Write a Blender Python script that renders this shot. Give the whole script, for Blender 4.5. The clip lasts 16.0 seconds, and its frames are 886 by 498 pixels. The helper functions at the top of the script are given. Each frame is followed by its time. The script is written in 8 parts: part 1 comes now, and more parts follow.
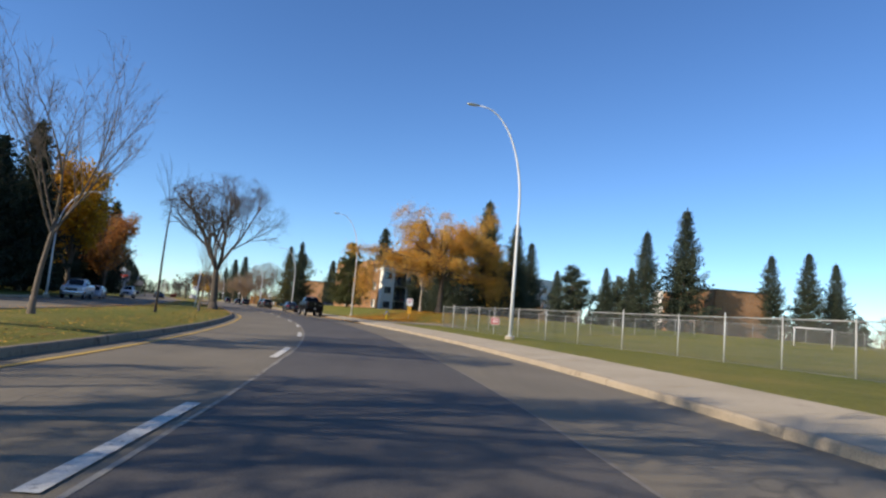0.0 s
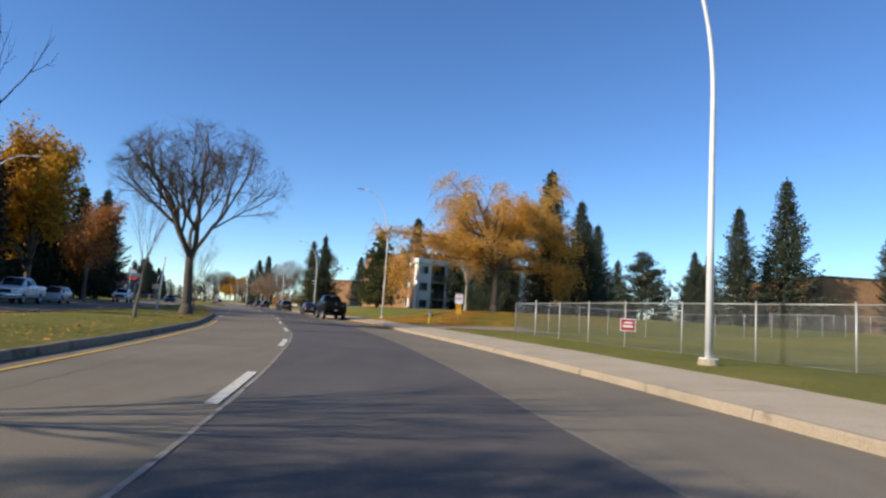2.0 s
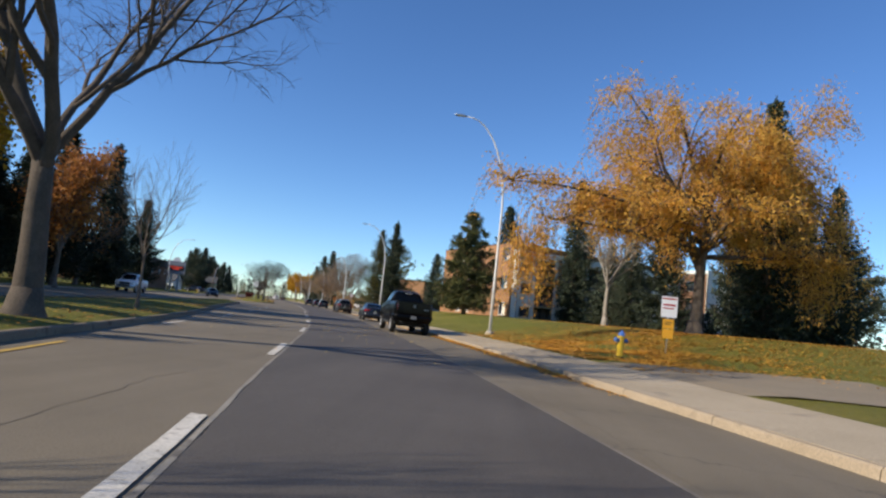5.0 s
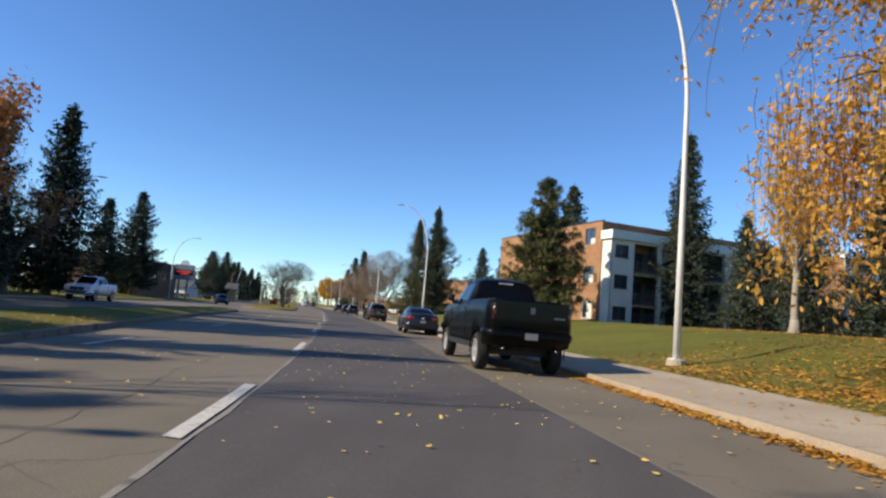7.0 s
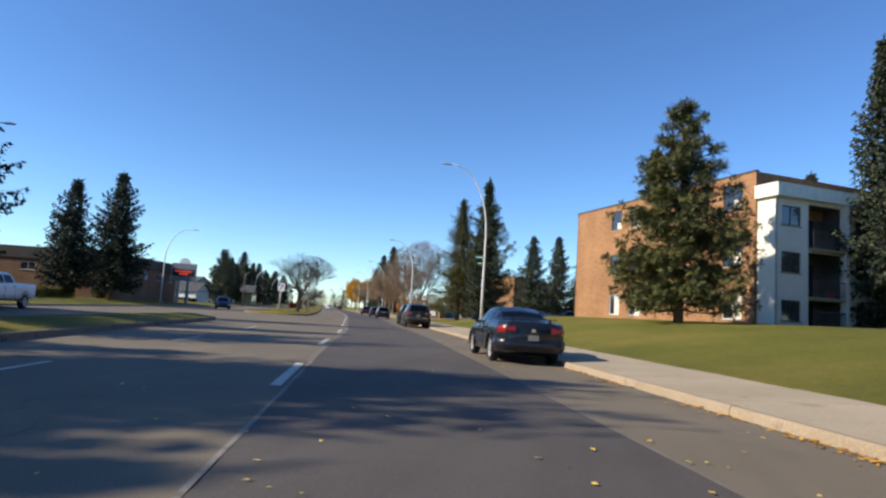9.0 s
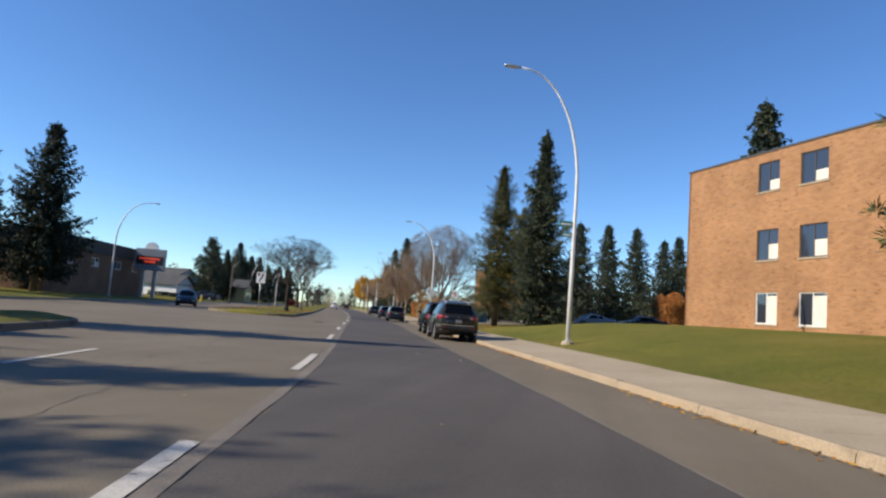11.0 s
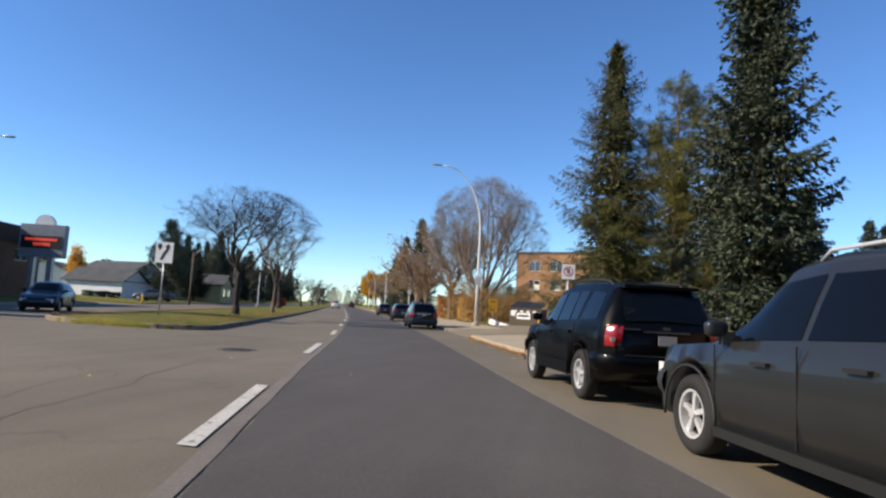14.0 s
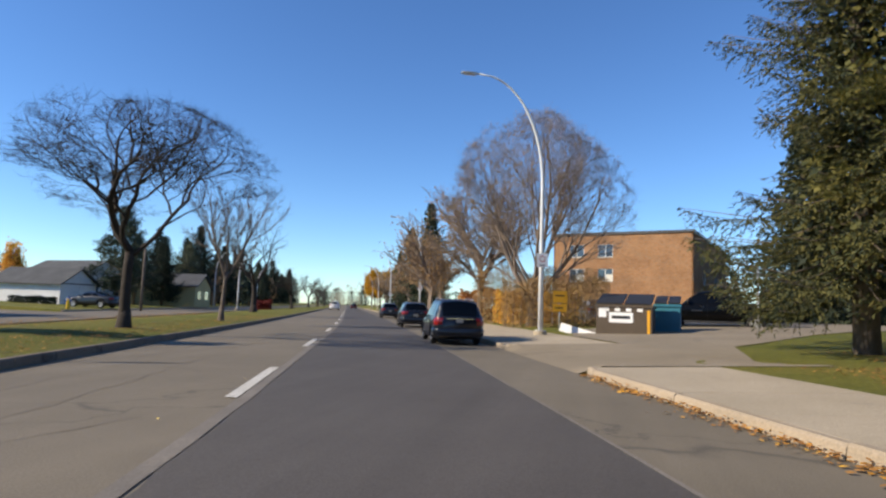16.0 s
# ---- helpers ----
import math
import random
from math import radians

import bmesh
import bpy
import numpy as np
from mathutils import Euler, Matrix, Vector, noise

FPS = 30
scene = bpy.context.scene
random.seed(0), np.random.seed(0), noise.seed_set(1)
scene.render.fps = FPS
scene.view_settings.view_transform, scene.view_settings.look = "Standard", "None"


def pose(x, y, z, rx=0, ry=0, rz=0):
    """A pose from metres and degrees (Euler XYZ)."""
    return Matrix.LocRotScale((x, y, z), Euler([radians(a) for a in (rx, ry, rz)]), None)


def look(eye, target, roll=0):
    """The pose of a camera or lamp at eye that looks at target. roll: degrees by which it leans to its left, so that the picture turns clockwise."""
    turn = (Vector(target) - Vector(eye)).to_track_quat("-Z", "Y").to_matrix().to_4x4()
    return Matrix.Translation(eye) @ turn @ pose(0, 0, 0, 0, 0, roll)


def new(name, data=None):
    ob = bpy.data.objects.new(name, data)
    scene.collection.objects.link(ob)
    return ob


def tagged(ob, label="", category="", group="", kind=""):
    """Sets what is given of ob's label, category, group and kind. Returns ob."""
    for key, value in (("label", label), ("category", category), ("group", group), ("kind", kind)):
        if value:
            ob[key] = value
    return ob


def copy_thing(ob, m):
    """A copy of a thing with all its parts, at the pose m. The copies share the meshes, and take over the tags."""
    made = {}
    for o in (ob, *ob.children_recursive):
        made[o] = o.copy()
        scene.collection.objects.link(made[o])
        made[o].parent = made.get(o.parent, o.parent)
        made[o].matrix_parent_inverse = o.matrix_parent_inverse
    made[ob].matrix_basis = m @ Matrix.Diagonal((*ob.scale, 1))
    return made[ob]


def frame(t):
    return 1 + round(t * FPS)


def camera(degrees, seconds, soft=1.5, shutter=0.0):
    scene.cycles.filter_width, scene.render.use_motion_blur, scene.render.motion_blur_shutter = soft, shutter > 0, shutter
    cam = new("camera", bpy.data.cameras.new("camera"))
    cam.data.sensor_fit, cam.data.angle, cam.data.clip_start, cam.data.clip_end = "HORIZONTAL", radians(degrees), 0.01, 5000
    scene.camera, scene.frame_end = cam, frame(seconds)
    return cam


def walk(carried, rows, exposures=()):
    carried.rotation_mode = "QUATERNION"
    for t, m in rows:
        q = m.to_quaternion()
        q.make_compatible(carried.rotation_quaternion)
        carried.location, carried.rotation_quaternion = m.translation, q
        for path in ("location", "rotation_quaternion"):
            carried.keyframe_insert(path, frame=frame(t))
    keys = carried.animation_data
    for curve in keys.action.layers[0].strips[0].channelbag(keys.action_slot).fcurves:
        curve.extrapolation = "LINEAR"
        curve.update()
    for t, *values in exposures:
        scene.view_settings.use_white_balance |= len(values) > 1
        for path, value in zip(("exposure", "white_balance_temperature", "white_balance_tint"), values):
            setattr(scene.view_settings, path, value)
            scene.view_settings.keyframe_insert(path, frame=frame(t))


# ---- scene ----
cam = camera(71.64, 16.0, soft=2.4)
# seconds, eye, heading, pitch and lean of the dash camera
PATH = [
    (0, 0.78, 4.47, 1.253, -3.23, 6.28, 4.83),
    (0.5, 0.48, 8.82, 1.258, -2.88, 6.03, 4.01),
    (1, 0.16, 13.13, 1.258, -2.08, 6.13, 4.22),
    (1.5, -0.23, 17.35, 1.233, -0.83, 6.27, 4.59),
    (2, -0.61, 21.62, 1.245, -0.52, 6.00, 3.64),
    (2.5, -1.14, 25.82, 1.242, 0.13, 6.05, 3.66),
    (3, -1.79, 30.10, 1.248, 1.39, 6.28, 5.37),
    (3.2, -2.06, 31.82, 1.251, 2.15, 6.44, 5.69),
    (5.3, -5.85, 49.91, 1.252, 6.47, 6.05, 5.78),
    (5.5, -6.26, 51.77, 1.252, 6.81, 6.06, 5.26),
    (6, -7.35, 56.40, 1.252, 7.51, 6.05, 4.62),
    (6.5, -8.57, 61.01, 1.258, 8.22, 5.98, 5.14),
    (7, -9.80, 65.54, 1.260, 8.92, 6.06, 4.82),
    (7.5, -11.05, 69.95, 1.242, 9.73, 6.13, 4.72),
    (8, -12.41, 74.41, 1.255, 10.67, 6.00, 5.10),
    (8.5, -13.82, 78.77, 1.250, 11.58, 6.17, 4.64),
    (9, -15.20, 83.08, 1.250, 11.46, 5.94, 3.69),
    (9.2, -15.75, 84.81, 1.248, 11.57, 6.10, 3.44),
    (11.3, -21.62, 102.98, 1.250, 12.45, 5.90, 4.69),
    (11.5, -22.18, 104.67, 1.247, 12.78, 5.88, 4.22),
    (12, -23.51, 108.87, 1.248, 13.06, 5.91, 3.62),
    (12.5, -24.80, 112.99, 1.245, 12.68, 5.92, 2.81),
    (13, -26.25, 117.14, 1.246, 13.07, 5.84, 3.17),
    (13.5, -27.68, 121.10, 1.243, 12.95, 5.74, 2.94),
    (14, -29.10, 125.00, 1.246, 13.01, 5.57, 3.27),
    (14.5, -30.43, 128.84, 1.233, 13.12, 5.58, 3.36),
    (15, -31.68, 132.71, 1.244, 13.59, 5.53, 3.37),
    (15.5, -32.86, 136.42, 1.248, 13.66, 5.51, 2.05),
    (16, -34.07, 140.28, 1.253, 13.36, 5.42, 1.87),
]


def aim(x, y, z, heading, pitch, lean):
    h, p = radians(heading), radians(pitch)
    way = Vector((-math.sin(h) * math.cos(p), math.cos(h) * math.cos(p), math.sin(p)))
    return look((x, y, z), Vector((x, y, z)) + 10 * way, lean)


walk(cam, [(t, aim(*row)) for t, *row in PATH], exposures=[(0, 0.44), (1.0, 0.46), (3.2, 0.44), (6.0, 0.36), (7.5, 0.56), (9.2, 0.56), (11.4, 0.42), (12.5, 0.42), (13.0, 0.54), (16, 0.53)])


# ---- world and sun ----
SUN_HEAD, SUN_ELEV = radians(62), radians(31.3)      # shadows fall towards this heading, right of +y
world = bpy.data.worlds.new("world")
scene.world = world
world.use_nodes = True
wn = world.node_tree
sky = wn.nodes.new("ShaderNodeTexSky")
sky.sky_type = "NISHITA"
sky.sun_disc = False
sky.sun_elevation = SUN_ELEV
sky.sun_rotation = SUN_HEAD + math.pi
sky.altitude = 1500
sky.air_density, sky.dust_density, sky.ozone_density = 1.0, 0.0, 3.0
hue = wn.nodes.new("ShaderNodeHueSaturation")
hue.inputs["Saturation"].default_value = 1.12
hue.inputs["Hue"].default_value = 0.507
wn.links.new(sky.outputs[0], hue.inputs["Color"])
tint = wn.nodes.new("ShaderNodeMix")
tint.data_type, tint.blend_type = "RGBA", "MULTIPLY"
tint.inputs[0].default_value = 1.0
tint.inputs[7].default_value = (0.85, 1.0, 1.07, 1)
wn.links.new(hue.outputs[0], tint.inputs[6])
wn.links.new(tint.outputs[2], wn.nodes["Background"].inputs[0])
wn.nodes["Background"].inputs[1].default_value = 0.124
sun = new("sun", bpy.data.lights.new("sun", "SUN"))
sun.data.energy, sun.data.angle, sun.data.color = 5.0, radians(0.6), (1.0, 0.87, 0.70)
sun_dir = Vector((math.sin(SUN_HEAD) * math.cos(SUN_ELEV), math.cos(SUN_HEAD) * math.cos(SUN_ELEV), -math.sin(SUN_ELEV)))
sun.matrix_world = Matrix.Translation((-60, -20, 60)) @ sun_dir.to_track_quat("-Z", "Y").to_matrix().to_4x4()
scene.view_settings.exposure = 0.48


# ---- materials ----
def material(name, rough=0.8, metal=0.0, spec=0.4):
    m = bpy.data.materials.new(name)
    m.use_nodes = True
    b = m.node_tree.nodes["Principled BSDF"]
    b.inputs["Roughness"].default_value, b.inputs["Metallic"].default_value = rough, metal
    b.inputs["Specular IOR Level"].default_value = spec
    return m, m.node_tree, b


def texture(nt, scale, detail=4.0, kind="noise", rough=0.6, coords="Object", stretch=None):
    tc = nt.nodes.new("ShaderNodeTexCoord")
    src = tc.outputs[coords]
    if stretch:
        mp = nt.nodes.new("ShaderNodeMapping")
        mp.inputs["Scale"].default_value = stretch
        nt.links.new(src, mp.inputs[0])
        src = mp.outputs[0]
    if kind == "noise":
        n = nt.nodes.new("ShaderNodeTexNoise")
        n.inputs["Scale"].default_value, n.inputs["Detail"].default_value, n.inputs["Roughness"].default_value = scale, detail, rough
        nt.links.new(src, n.inputs["Vector"])
        return n.outputs["Fac"]
    n = nt.nodes.new("ShaderNodeTexVoronoi")
    n.feature = kind
    n.inputs["Scale"].default_value = scale
    nt.links.new(src, n.inputs["Vector"])
    return n.outputs["Distance"]


def ramp(nt, fac, stops):
    r = nt.nodes.new("ShaderNodeValToRGB")
    while len(r.color_ramp.elements) < len(stops):
        r.color_ramp.elements.new(0.5)
    for e, (p, c) in zip(r.color_ramp.elements, stops):
        e.position, e.color = p, (*c, 1) if len(c) == 3 else c
    nt.links.new(fac, r.inputs[0])
    return r.outputs[0]


def mixed(nt, a, b, fac, mode="MIX"):
    m = nt.nodes.new("ShaderNodeMix")
    m.data_type, m.blend_type = "RGBA", mode
    for sock, v in ((m.inputs[6], a), (m.inputs[7], b)):
        if isinstance(v, tuple):
            sock.default_value = (*v, 1)
        else:
            nt.links.new(v, sock)
    if isinstance(fac, float):
        m.inputs[0].default_value = fac
    else:
        nt.links.new(fac, m.inputs[0])
    return m.outputs[2]


def bump(nt, b, fac, strength, dist=0.02):
    n = nt.nodes.new("ShaderNodeBump")
    n.inputs["Strength"].default_value, n.inputs["Distance"].default_value = strength, dist
    nt.links.new(fac, n.inputs["Height"])
    nt.links.new(n.outputs[0], b.inputs["Normal"])


def surface(name, c1, c2, big=0.3, fine=30.0, rough=0.85, spread=0.25, bumps=0.3, metal=0.0, spec=0.4, stain=None, coords="Object"):
    """Two colours mixed by a broad and a fine noise, with relief."""
    m, nt, b = material(name, rough, metal, spec)
    base = ramp(nt, texture(nt, big, 5, coords=coords), [(0.5 - spread, c1), (0.5 + spread, c2)])
    grain = ramp(nt, texture(nt, fine, 3, coords=coords), [(0.25, (0.72, 0.72, 0.72)), (0.75, (1.18, 1.18, 1.18))])
    col = mixed(nt, base, grain, 1.0, "MULTIPLY")
    if stain:
        mask = ramp(nt, texture(nt, stain[1], 6, coords=coords), [(stain[2], (0, 0, 0)), (stain[2] + 0.12, (1, 1, 1))])
        col = mixed(nt, col, stain[0], mask)
    nt.links.new(col, b.inputs["Base Color"])
    if bumps:
        bump(nt, b, texture(nt, fine, 3, coords=coords), bumps)
    return m


def plain(name, c, rough=0.5, metal=0.0, spec=0.5, coat=0.0, var=0.12):
    m, nt, b = material(name, rough, metal, spec)
    lo, hi = tuple(x * (1 - var) for x in c), tuple(min(1, x * (1 + var)) for x in c)
    nt.links.new(ramp(nt, texture(nt, 2.5, 6), [(0.3, lo), (0.7, hi)]), b.inputs["Base Color"])
    b.inputs["Coat Weight"].default_value = coat
    b.inputs["Coat Roughness"].default_value = 0.06
    return m


def leafy(name, colours, rough=0.6, trans=0.3):
    """Foliage whose tint changes from clump to clump."""
    m, nt, b = material(name, rough, 0.0, 0.25)
    g = nt.nodes.new("ShaderNodeNewGeometry")
    n = len(colours)
    isl = ramp(nt, g.outputs["Random Per Island"], [((i + 0.5) / n, c) for i, c in enumerate(colours)])
    tone = ramp(nt, texture(nt, 0.55, 3), [(0.3, (0.68, 0.68, 0.68)), (0.7, (1.25, 1.25, 1.25))])
    col = mixed(nt, isl, tone, 1.0, "MULTIPLY")
    nt.links.new(col, b.inputs["Base Color"])
    t = nt.nodes.new("ShaderNodeBsdfTranslucent")
    nt.links.new(col, t.inputs[0])
    mx = nt.nodes.new("ShaderNodeMixShader")
    mx.inputs[0].default_value = trans
    nt.links.new(b.outputs[0], mx.inputs[1])
    nt.links.new(t.outputs[0], mx.inputs[2])
    nt.links.new(mx.outputs[0], nt.nodes["Material Output"].inputs[0])
    return m


def asphalt(name, c1, c2, crack=0.0, streak=0.5):
    m, nt, b = material(name, 0.82, 0.0, 0.35)
    base = ramp(nt, texture(nt, 0.22, 6, rough=0.65), [(0.3, c1), (0.7, c2)])
    lanes = ramp(nt, texture(nt, 1.0, 4, stretch=(1.3, 0.06, 1)), [(0.3, (0.8, 0.8, 0.8)), (0.7, (1.15, 1.15, 1.15))])
    col = mixed(nt, base, lanes, streak, "MULTIPLY")
    grain = ramp(nt, texture(nt, 55, 2), [(0.3, (0.7, 0.7, 0.7)), (0.7, (1.25, 1.25, 1.25))])
    col = mixed(nt, col, grain, 0.8, "MULTIPLY")
    if crack:
        warp = nt.nodes.new("ShaderNodeTexVoronoi")
        warp.feature = "DISTANCE_TO_EDGE"
        warp.inputs["Scale"].default_value = 0.23
        tc = nt.nodes.new("ShaderNodeTexCoord")
        nz = nt.nodes.new("ShaderNodeTexNoise")
        nz.inputs["Scale"].default_value, nz.inputs["Detail"].default_value = 0.9, 6
        nt.links.new(tc.outputs["Object"], nz.inputs["Vector"])
        add = nt.nodes.new("ShaderNodeVectorMath")
        add.operation = "MULTIPLY_ADD"
        add.inputs[1].default_value = (2.2, 2.2, 0)
        nt.links.new(nz.outputs["Color"], add.inputs[0])
        nt.links.new(tc.outputs["Object"], add.inputs[2])
        nt.links.new(add.outputs[0], warp.inputs["Vector"])
        line = ramp(nt, warp.outputs["Distance"], [(0.0, (1, 1, 1)), (0.006, (0, 0, 0))])
        gate = ramp(nt, texture(nt, 0.12, 2), [(0.48, (0, 0, 0)), (0.56, (1, 1, 1))])
        col = mixed(nt, col, (0.088, 0.076, 0.056), mixed(nt, (0.0, 0.0, 0.0), line, gate))
    nt.links.new(col, b.inputs["Base Color"])
    bump(nt, b, texture(nt, 70, 2), 0.35, 0.01)
    return m


def grass_material(name, c1, c2, c3):
    m, nt, b = material(name, 0.9, 0.0, 0.2)
    base = ramp(nt, texture(nt, 0.16, 6, rough=0.7), [(0.32, c1), (0.52, c2), (0.72, c3)])
    tuft = ramp(nt, texture(nt, 9, 5, rough=0.75), [(0.25, (0.55, 0.55, 0.5)), (0.75, (1.4, 1.4, 1.3))])
    nt.links.new(mixed(nt, base, tuft, 1.0, "MULTIPLY"), b.inputs["Base Color"])
    bump(nt, b, texture(nt, 22, 5, rough=0.8), 0.9, 0.06)
    return m


def glass_material(name, tint=(0.03, 0.035, 0.04), rough=0.04, alpha=0.55):
    m, nt, b = material(name, rough, 0.0, 0.8)
    b.inputs["Base Color"].default_value = (*tint, 1)
    b.inputs["Coat Weight"].default_value = 0.6
    b.inputs["Coat Roughness"].default_value = 0.02
    return m


def brick_material(name, c1, c2, mortar):
    m, nt, b = material(name, 0.9, 0.0, 0.25)
    tc = nt.nodes.new("ShaderNodeTexCoord")
    br = nt.nodes.new("ShaderNodeTexBrick")
    br.inputs["Scale"].default_value = 1.0
    br.inputs["Brick Width"].default_value, br.inputs["Row Height"].default_value = 0.30, 0.10
    br.inputs["Mortar Size"].default_value, br.inputs["Bias"].default_value = 0.012, 0.0
    br.inputs["Color1"].default_value, br.inputs["Color2"].default_value, br.inputs["Mortar"].default_value = (*c1, 1), (*c2, 1), (*mortar, 1)
    nt.links.new(tc.outputs["UV"], br.inputs["Vector"])
    tone = ramp(nt, texture(nt, 0.35, 5), [(0.3, (0.78, 0.78, 0.78)), (0.7, (1.2, 1.2, 1.2))])
    spots = ramp(nt, texture(nt, 3.2, 3, coords="UV", stretch=(1, 2.6, 1)), [(0.58, (1, 1, 1)), (0.68, (0.55, 0.5, 0.48))])
    col = mixed(nt, mixed(nt, br.outputs["Color"], tone, 1.0, "MULTIPLY"), spots, 1.0, "MULTIPLY")
    nt.links.new(col, b.inputs["Base Color"])
    bump(nt, b, br.outputs["Fac"], 0.5, -0.012)
    return m


ASPHALT_OLD = asphalt("worn_grey_asphalt", (0.131, 0.110, 0.076), (0.180, 0.152, 0.108), crack=1.0)
ASPHALT_NEW = asphalt("fresh_dark_asphalt", (0.066, 0.058, 0.051), (0.092, 0.082, 0.072), streak=0.7)
DUSTY = surface("dusty_tan_driveway", (0.185, 0.150, 0.098), (0.255, 0.21, 0.145), 0.35, 40, 0.9, stain=((0.12, 0.10, 0.07), 0.8, 0.6))
CONCRETE = surface("weathered_concrete", (0.30, 0.25, 0.17), (0.40, 0.335, 0.24), 0.5, 40, 0.9, stain=((0.24, 0.20, 0.15), 1.3, 0.62))
# median kerb: dirt stains, and a base colour darkened for its shaded road face
KERB_DARK = surface("shade_darkened_dirty_kerb", (0.16, 0.125, 0.09), (0.25, 0.20, 0.14), 0.8, 35, 0.95, stain=((0.07, 0.055, 0.04), 1.6, 0.55))
KERB = surface("kerb_concrete", (0.27, 0.215, 0.145), (0.37, 0.30, 0.21), 0.8, 35, 0.9, stain=((0.20, 0.16, 0.11), 1.6, 0.6))
GRASS = grass_material("autumn_grass", (0.098, 0.112, 0.017), (0.145, 0.140, 0.025), (0.22, 0.175, 0.045))
PAINT_WHITE = surface("worn_white_road_paint", (0.46, 0.44, 0.38), (0.62, 0.59, 0.52), 1.2, 45, 0.7, stain=((0.2, 0.18, 0.15), 9, 0.56))
PAINT_YELLOW = surface("worn_yellow_road_paint", (0.42, 0.27, 0.05), (0.5, 0.33, 0.07), 1.2, 45, 0.7, stain=((0.2, 0.17, 0.12), 6, 0.56))
SEAM = surface("pale_dusty_seam", (0.20, 0.185, 0.155), (0.30, 0.28, 0.24), 1.1, 40, 0.85, stain=((0.11, 0.10, 0.085), 2.2, 0.52))
STEEL_PAINT = plain("pale_painted_steel", (0.62, 0.63, 0.62), 0.45, 0.0)
GALV = plain("galvanised_steel", (0.50, 0.51, 0.51), 0.42, 0.75)
BARK_DARK = surface("dark_elm_bark", (0.026, 0.021, 0.017), (0.058, 0.046, 0.036), 3, 25, 0.95, bumps=0.9)
BARK_ELM = surface("brown_elm_bark", (0.058, 0.047, 0.036), (0.115, 0.093, 0.072), 3, 25, 0.95, bumps=0.9)
BARK_GREY = surface("grey_brown_bark", (0.10, 0.08, 0.06), (0.19, 0.15, 0.115), 3, 25, 0.95, bumps=0.9)
BARK_PALE = surface("pale_bark", (0.24, 0.21, 0.17), (0.34, 0.30, 0.25), 3, 20, 0.9, bumps=0.6)
NEEDLE_DARK = leafy("dark_spruce_needles", [(0.012, 0.020, 0.012), (0.020, 0.032, 0.018), (0.030, 0.044, 0.025)], 0.7, 0.06)
NEEDLE_BLUE = leafy("blue_green_spruce_needles", [(0.024, 0.036, 0.024), (0.046, 0.062, 0.038), (0.082, 0.096, 0.052)], 0.7, 0.12)
NEEDLE_MIXED = leafy("olive_green_spruce_needles", [(0.055, 0.066, 0.024), (0.095, 0.102, 0.030), (0.15, 0.135, 0.036), (0.070, 0.084, 0.036)], 0.7, 0.1)
NEEDLE_OLIVE = leafy("dark_olive_spruce_needles", [(0.026, 0.036, 0.020), (0.050, 0.060, 0.026), (0.100, 0.098, 0.030), (0.135, 0.120, 0.032)], 0.7, 0.12)
NEEDLE_PINE = leafy("yellow_green_pine_needles", [(0.080, 0.086, 0.020), (0.135, 0.126, 0.028), (0.19, 0.16, 0.034)], 0.7, 0.3)
LEAF_ORANGE = leafy("orange_autumn_leaves", [(0.58, 0.30, 0.06), (0.70, 0.41, 0.07), (0.76, 0.49, 0.09), (0.62, 0.33, 0.08)], 0.6, 0.5)
LEAF_YELLOW = leafy("golden_autumn_leaves", [(0.42, 0.21, 0.012), (0.55, 0.30, 0.018), (0.60, 0.36, 0.03), (0.40, 0.19, 0.02)], 0.6, 0.4)
LEAF_RUST = leafy("rust_autumn_leaves", [(0.30, 0.12, 0.035), (0.40, 0.17, 0.045), (0.46, 0.22, 0.055)], 0.6, 0.35)
LEAF_TAN = leafy("pale_tan_autumn_leaves", [(0.34, 0.20, 0.085), (0.42, 0.26, 0.11), (0.29, 0.19, 0.10)], 0.7, 0.3)
LEAF_ROAD = leafy("yellow_leaves_on_the_road", [(0.72, 0.50, 0.09), (0.78, 0.60, 0.20), (0.62, 0.40, 0.07)], 0.7, 0.1)
LEAF_BROWN = leafy("brown_fallen_leaves", [(0.30, 0.14, 0.035), (0.42, 0.20, 0.045), (0.22, 0.10, 0.03), (0.50, 0.27, 0.06)], 0.8, 0.05)
LEAF_LITTER = leafy("fallen_leaves", [(0.55, 0.27, 0.03), (0.66, 0.38, 0.05), (0.45, 0.20, 0.03), (0.32, 0.16, 0.04)], 0.7, 0.1)


# ---- building helpers ----
def mesh_object(name, verts, faces, mat, parent=None, smooth=False, uvs=None):
    me = bpy.data.meshes.new(name)
    me.from_pydata([tuple(v) for v in verts], [], faces)
    me.update()
    if mat:
        me.materials.append(mat)
    if smooth:
        me.polygons.foreach_set("use_smooth", [True] * len(me.polygons))
    ob = new(name, me)
    if parent:
        ob.parent = parent
    return ob


def quad_mesh(name, V, mat, parent):
    """Loose four-cornered sprays from an array of corners, four to a spray."""
    V = np.asarray(V, dtype=np.float32).reshape(-1, 3)
    n = len(V) // 4
    me = bpy.data.meshes.new(name)
    me.vertices.add(4 * n)
    me.vertices.foreach_set("co", V.ravel())
    me.loops.add(4 * n)
    me.loops.foreach_set("vertex_index", np.arange(4 * n, dtype=np.int32))
    me.polygons.add(n)
    me.polygons.foreach_set("loop_start", np.arange(0, 4 * n, 4, dtype=np.int32))
    me.update(calc_edges=True)
    me.materials.append(mat)
    ob = new(name, me)
    ob.parent = parent
    return ob


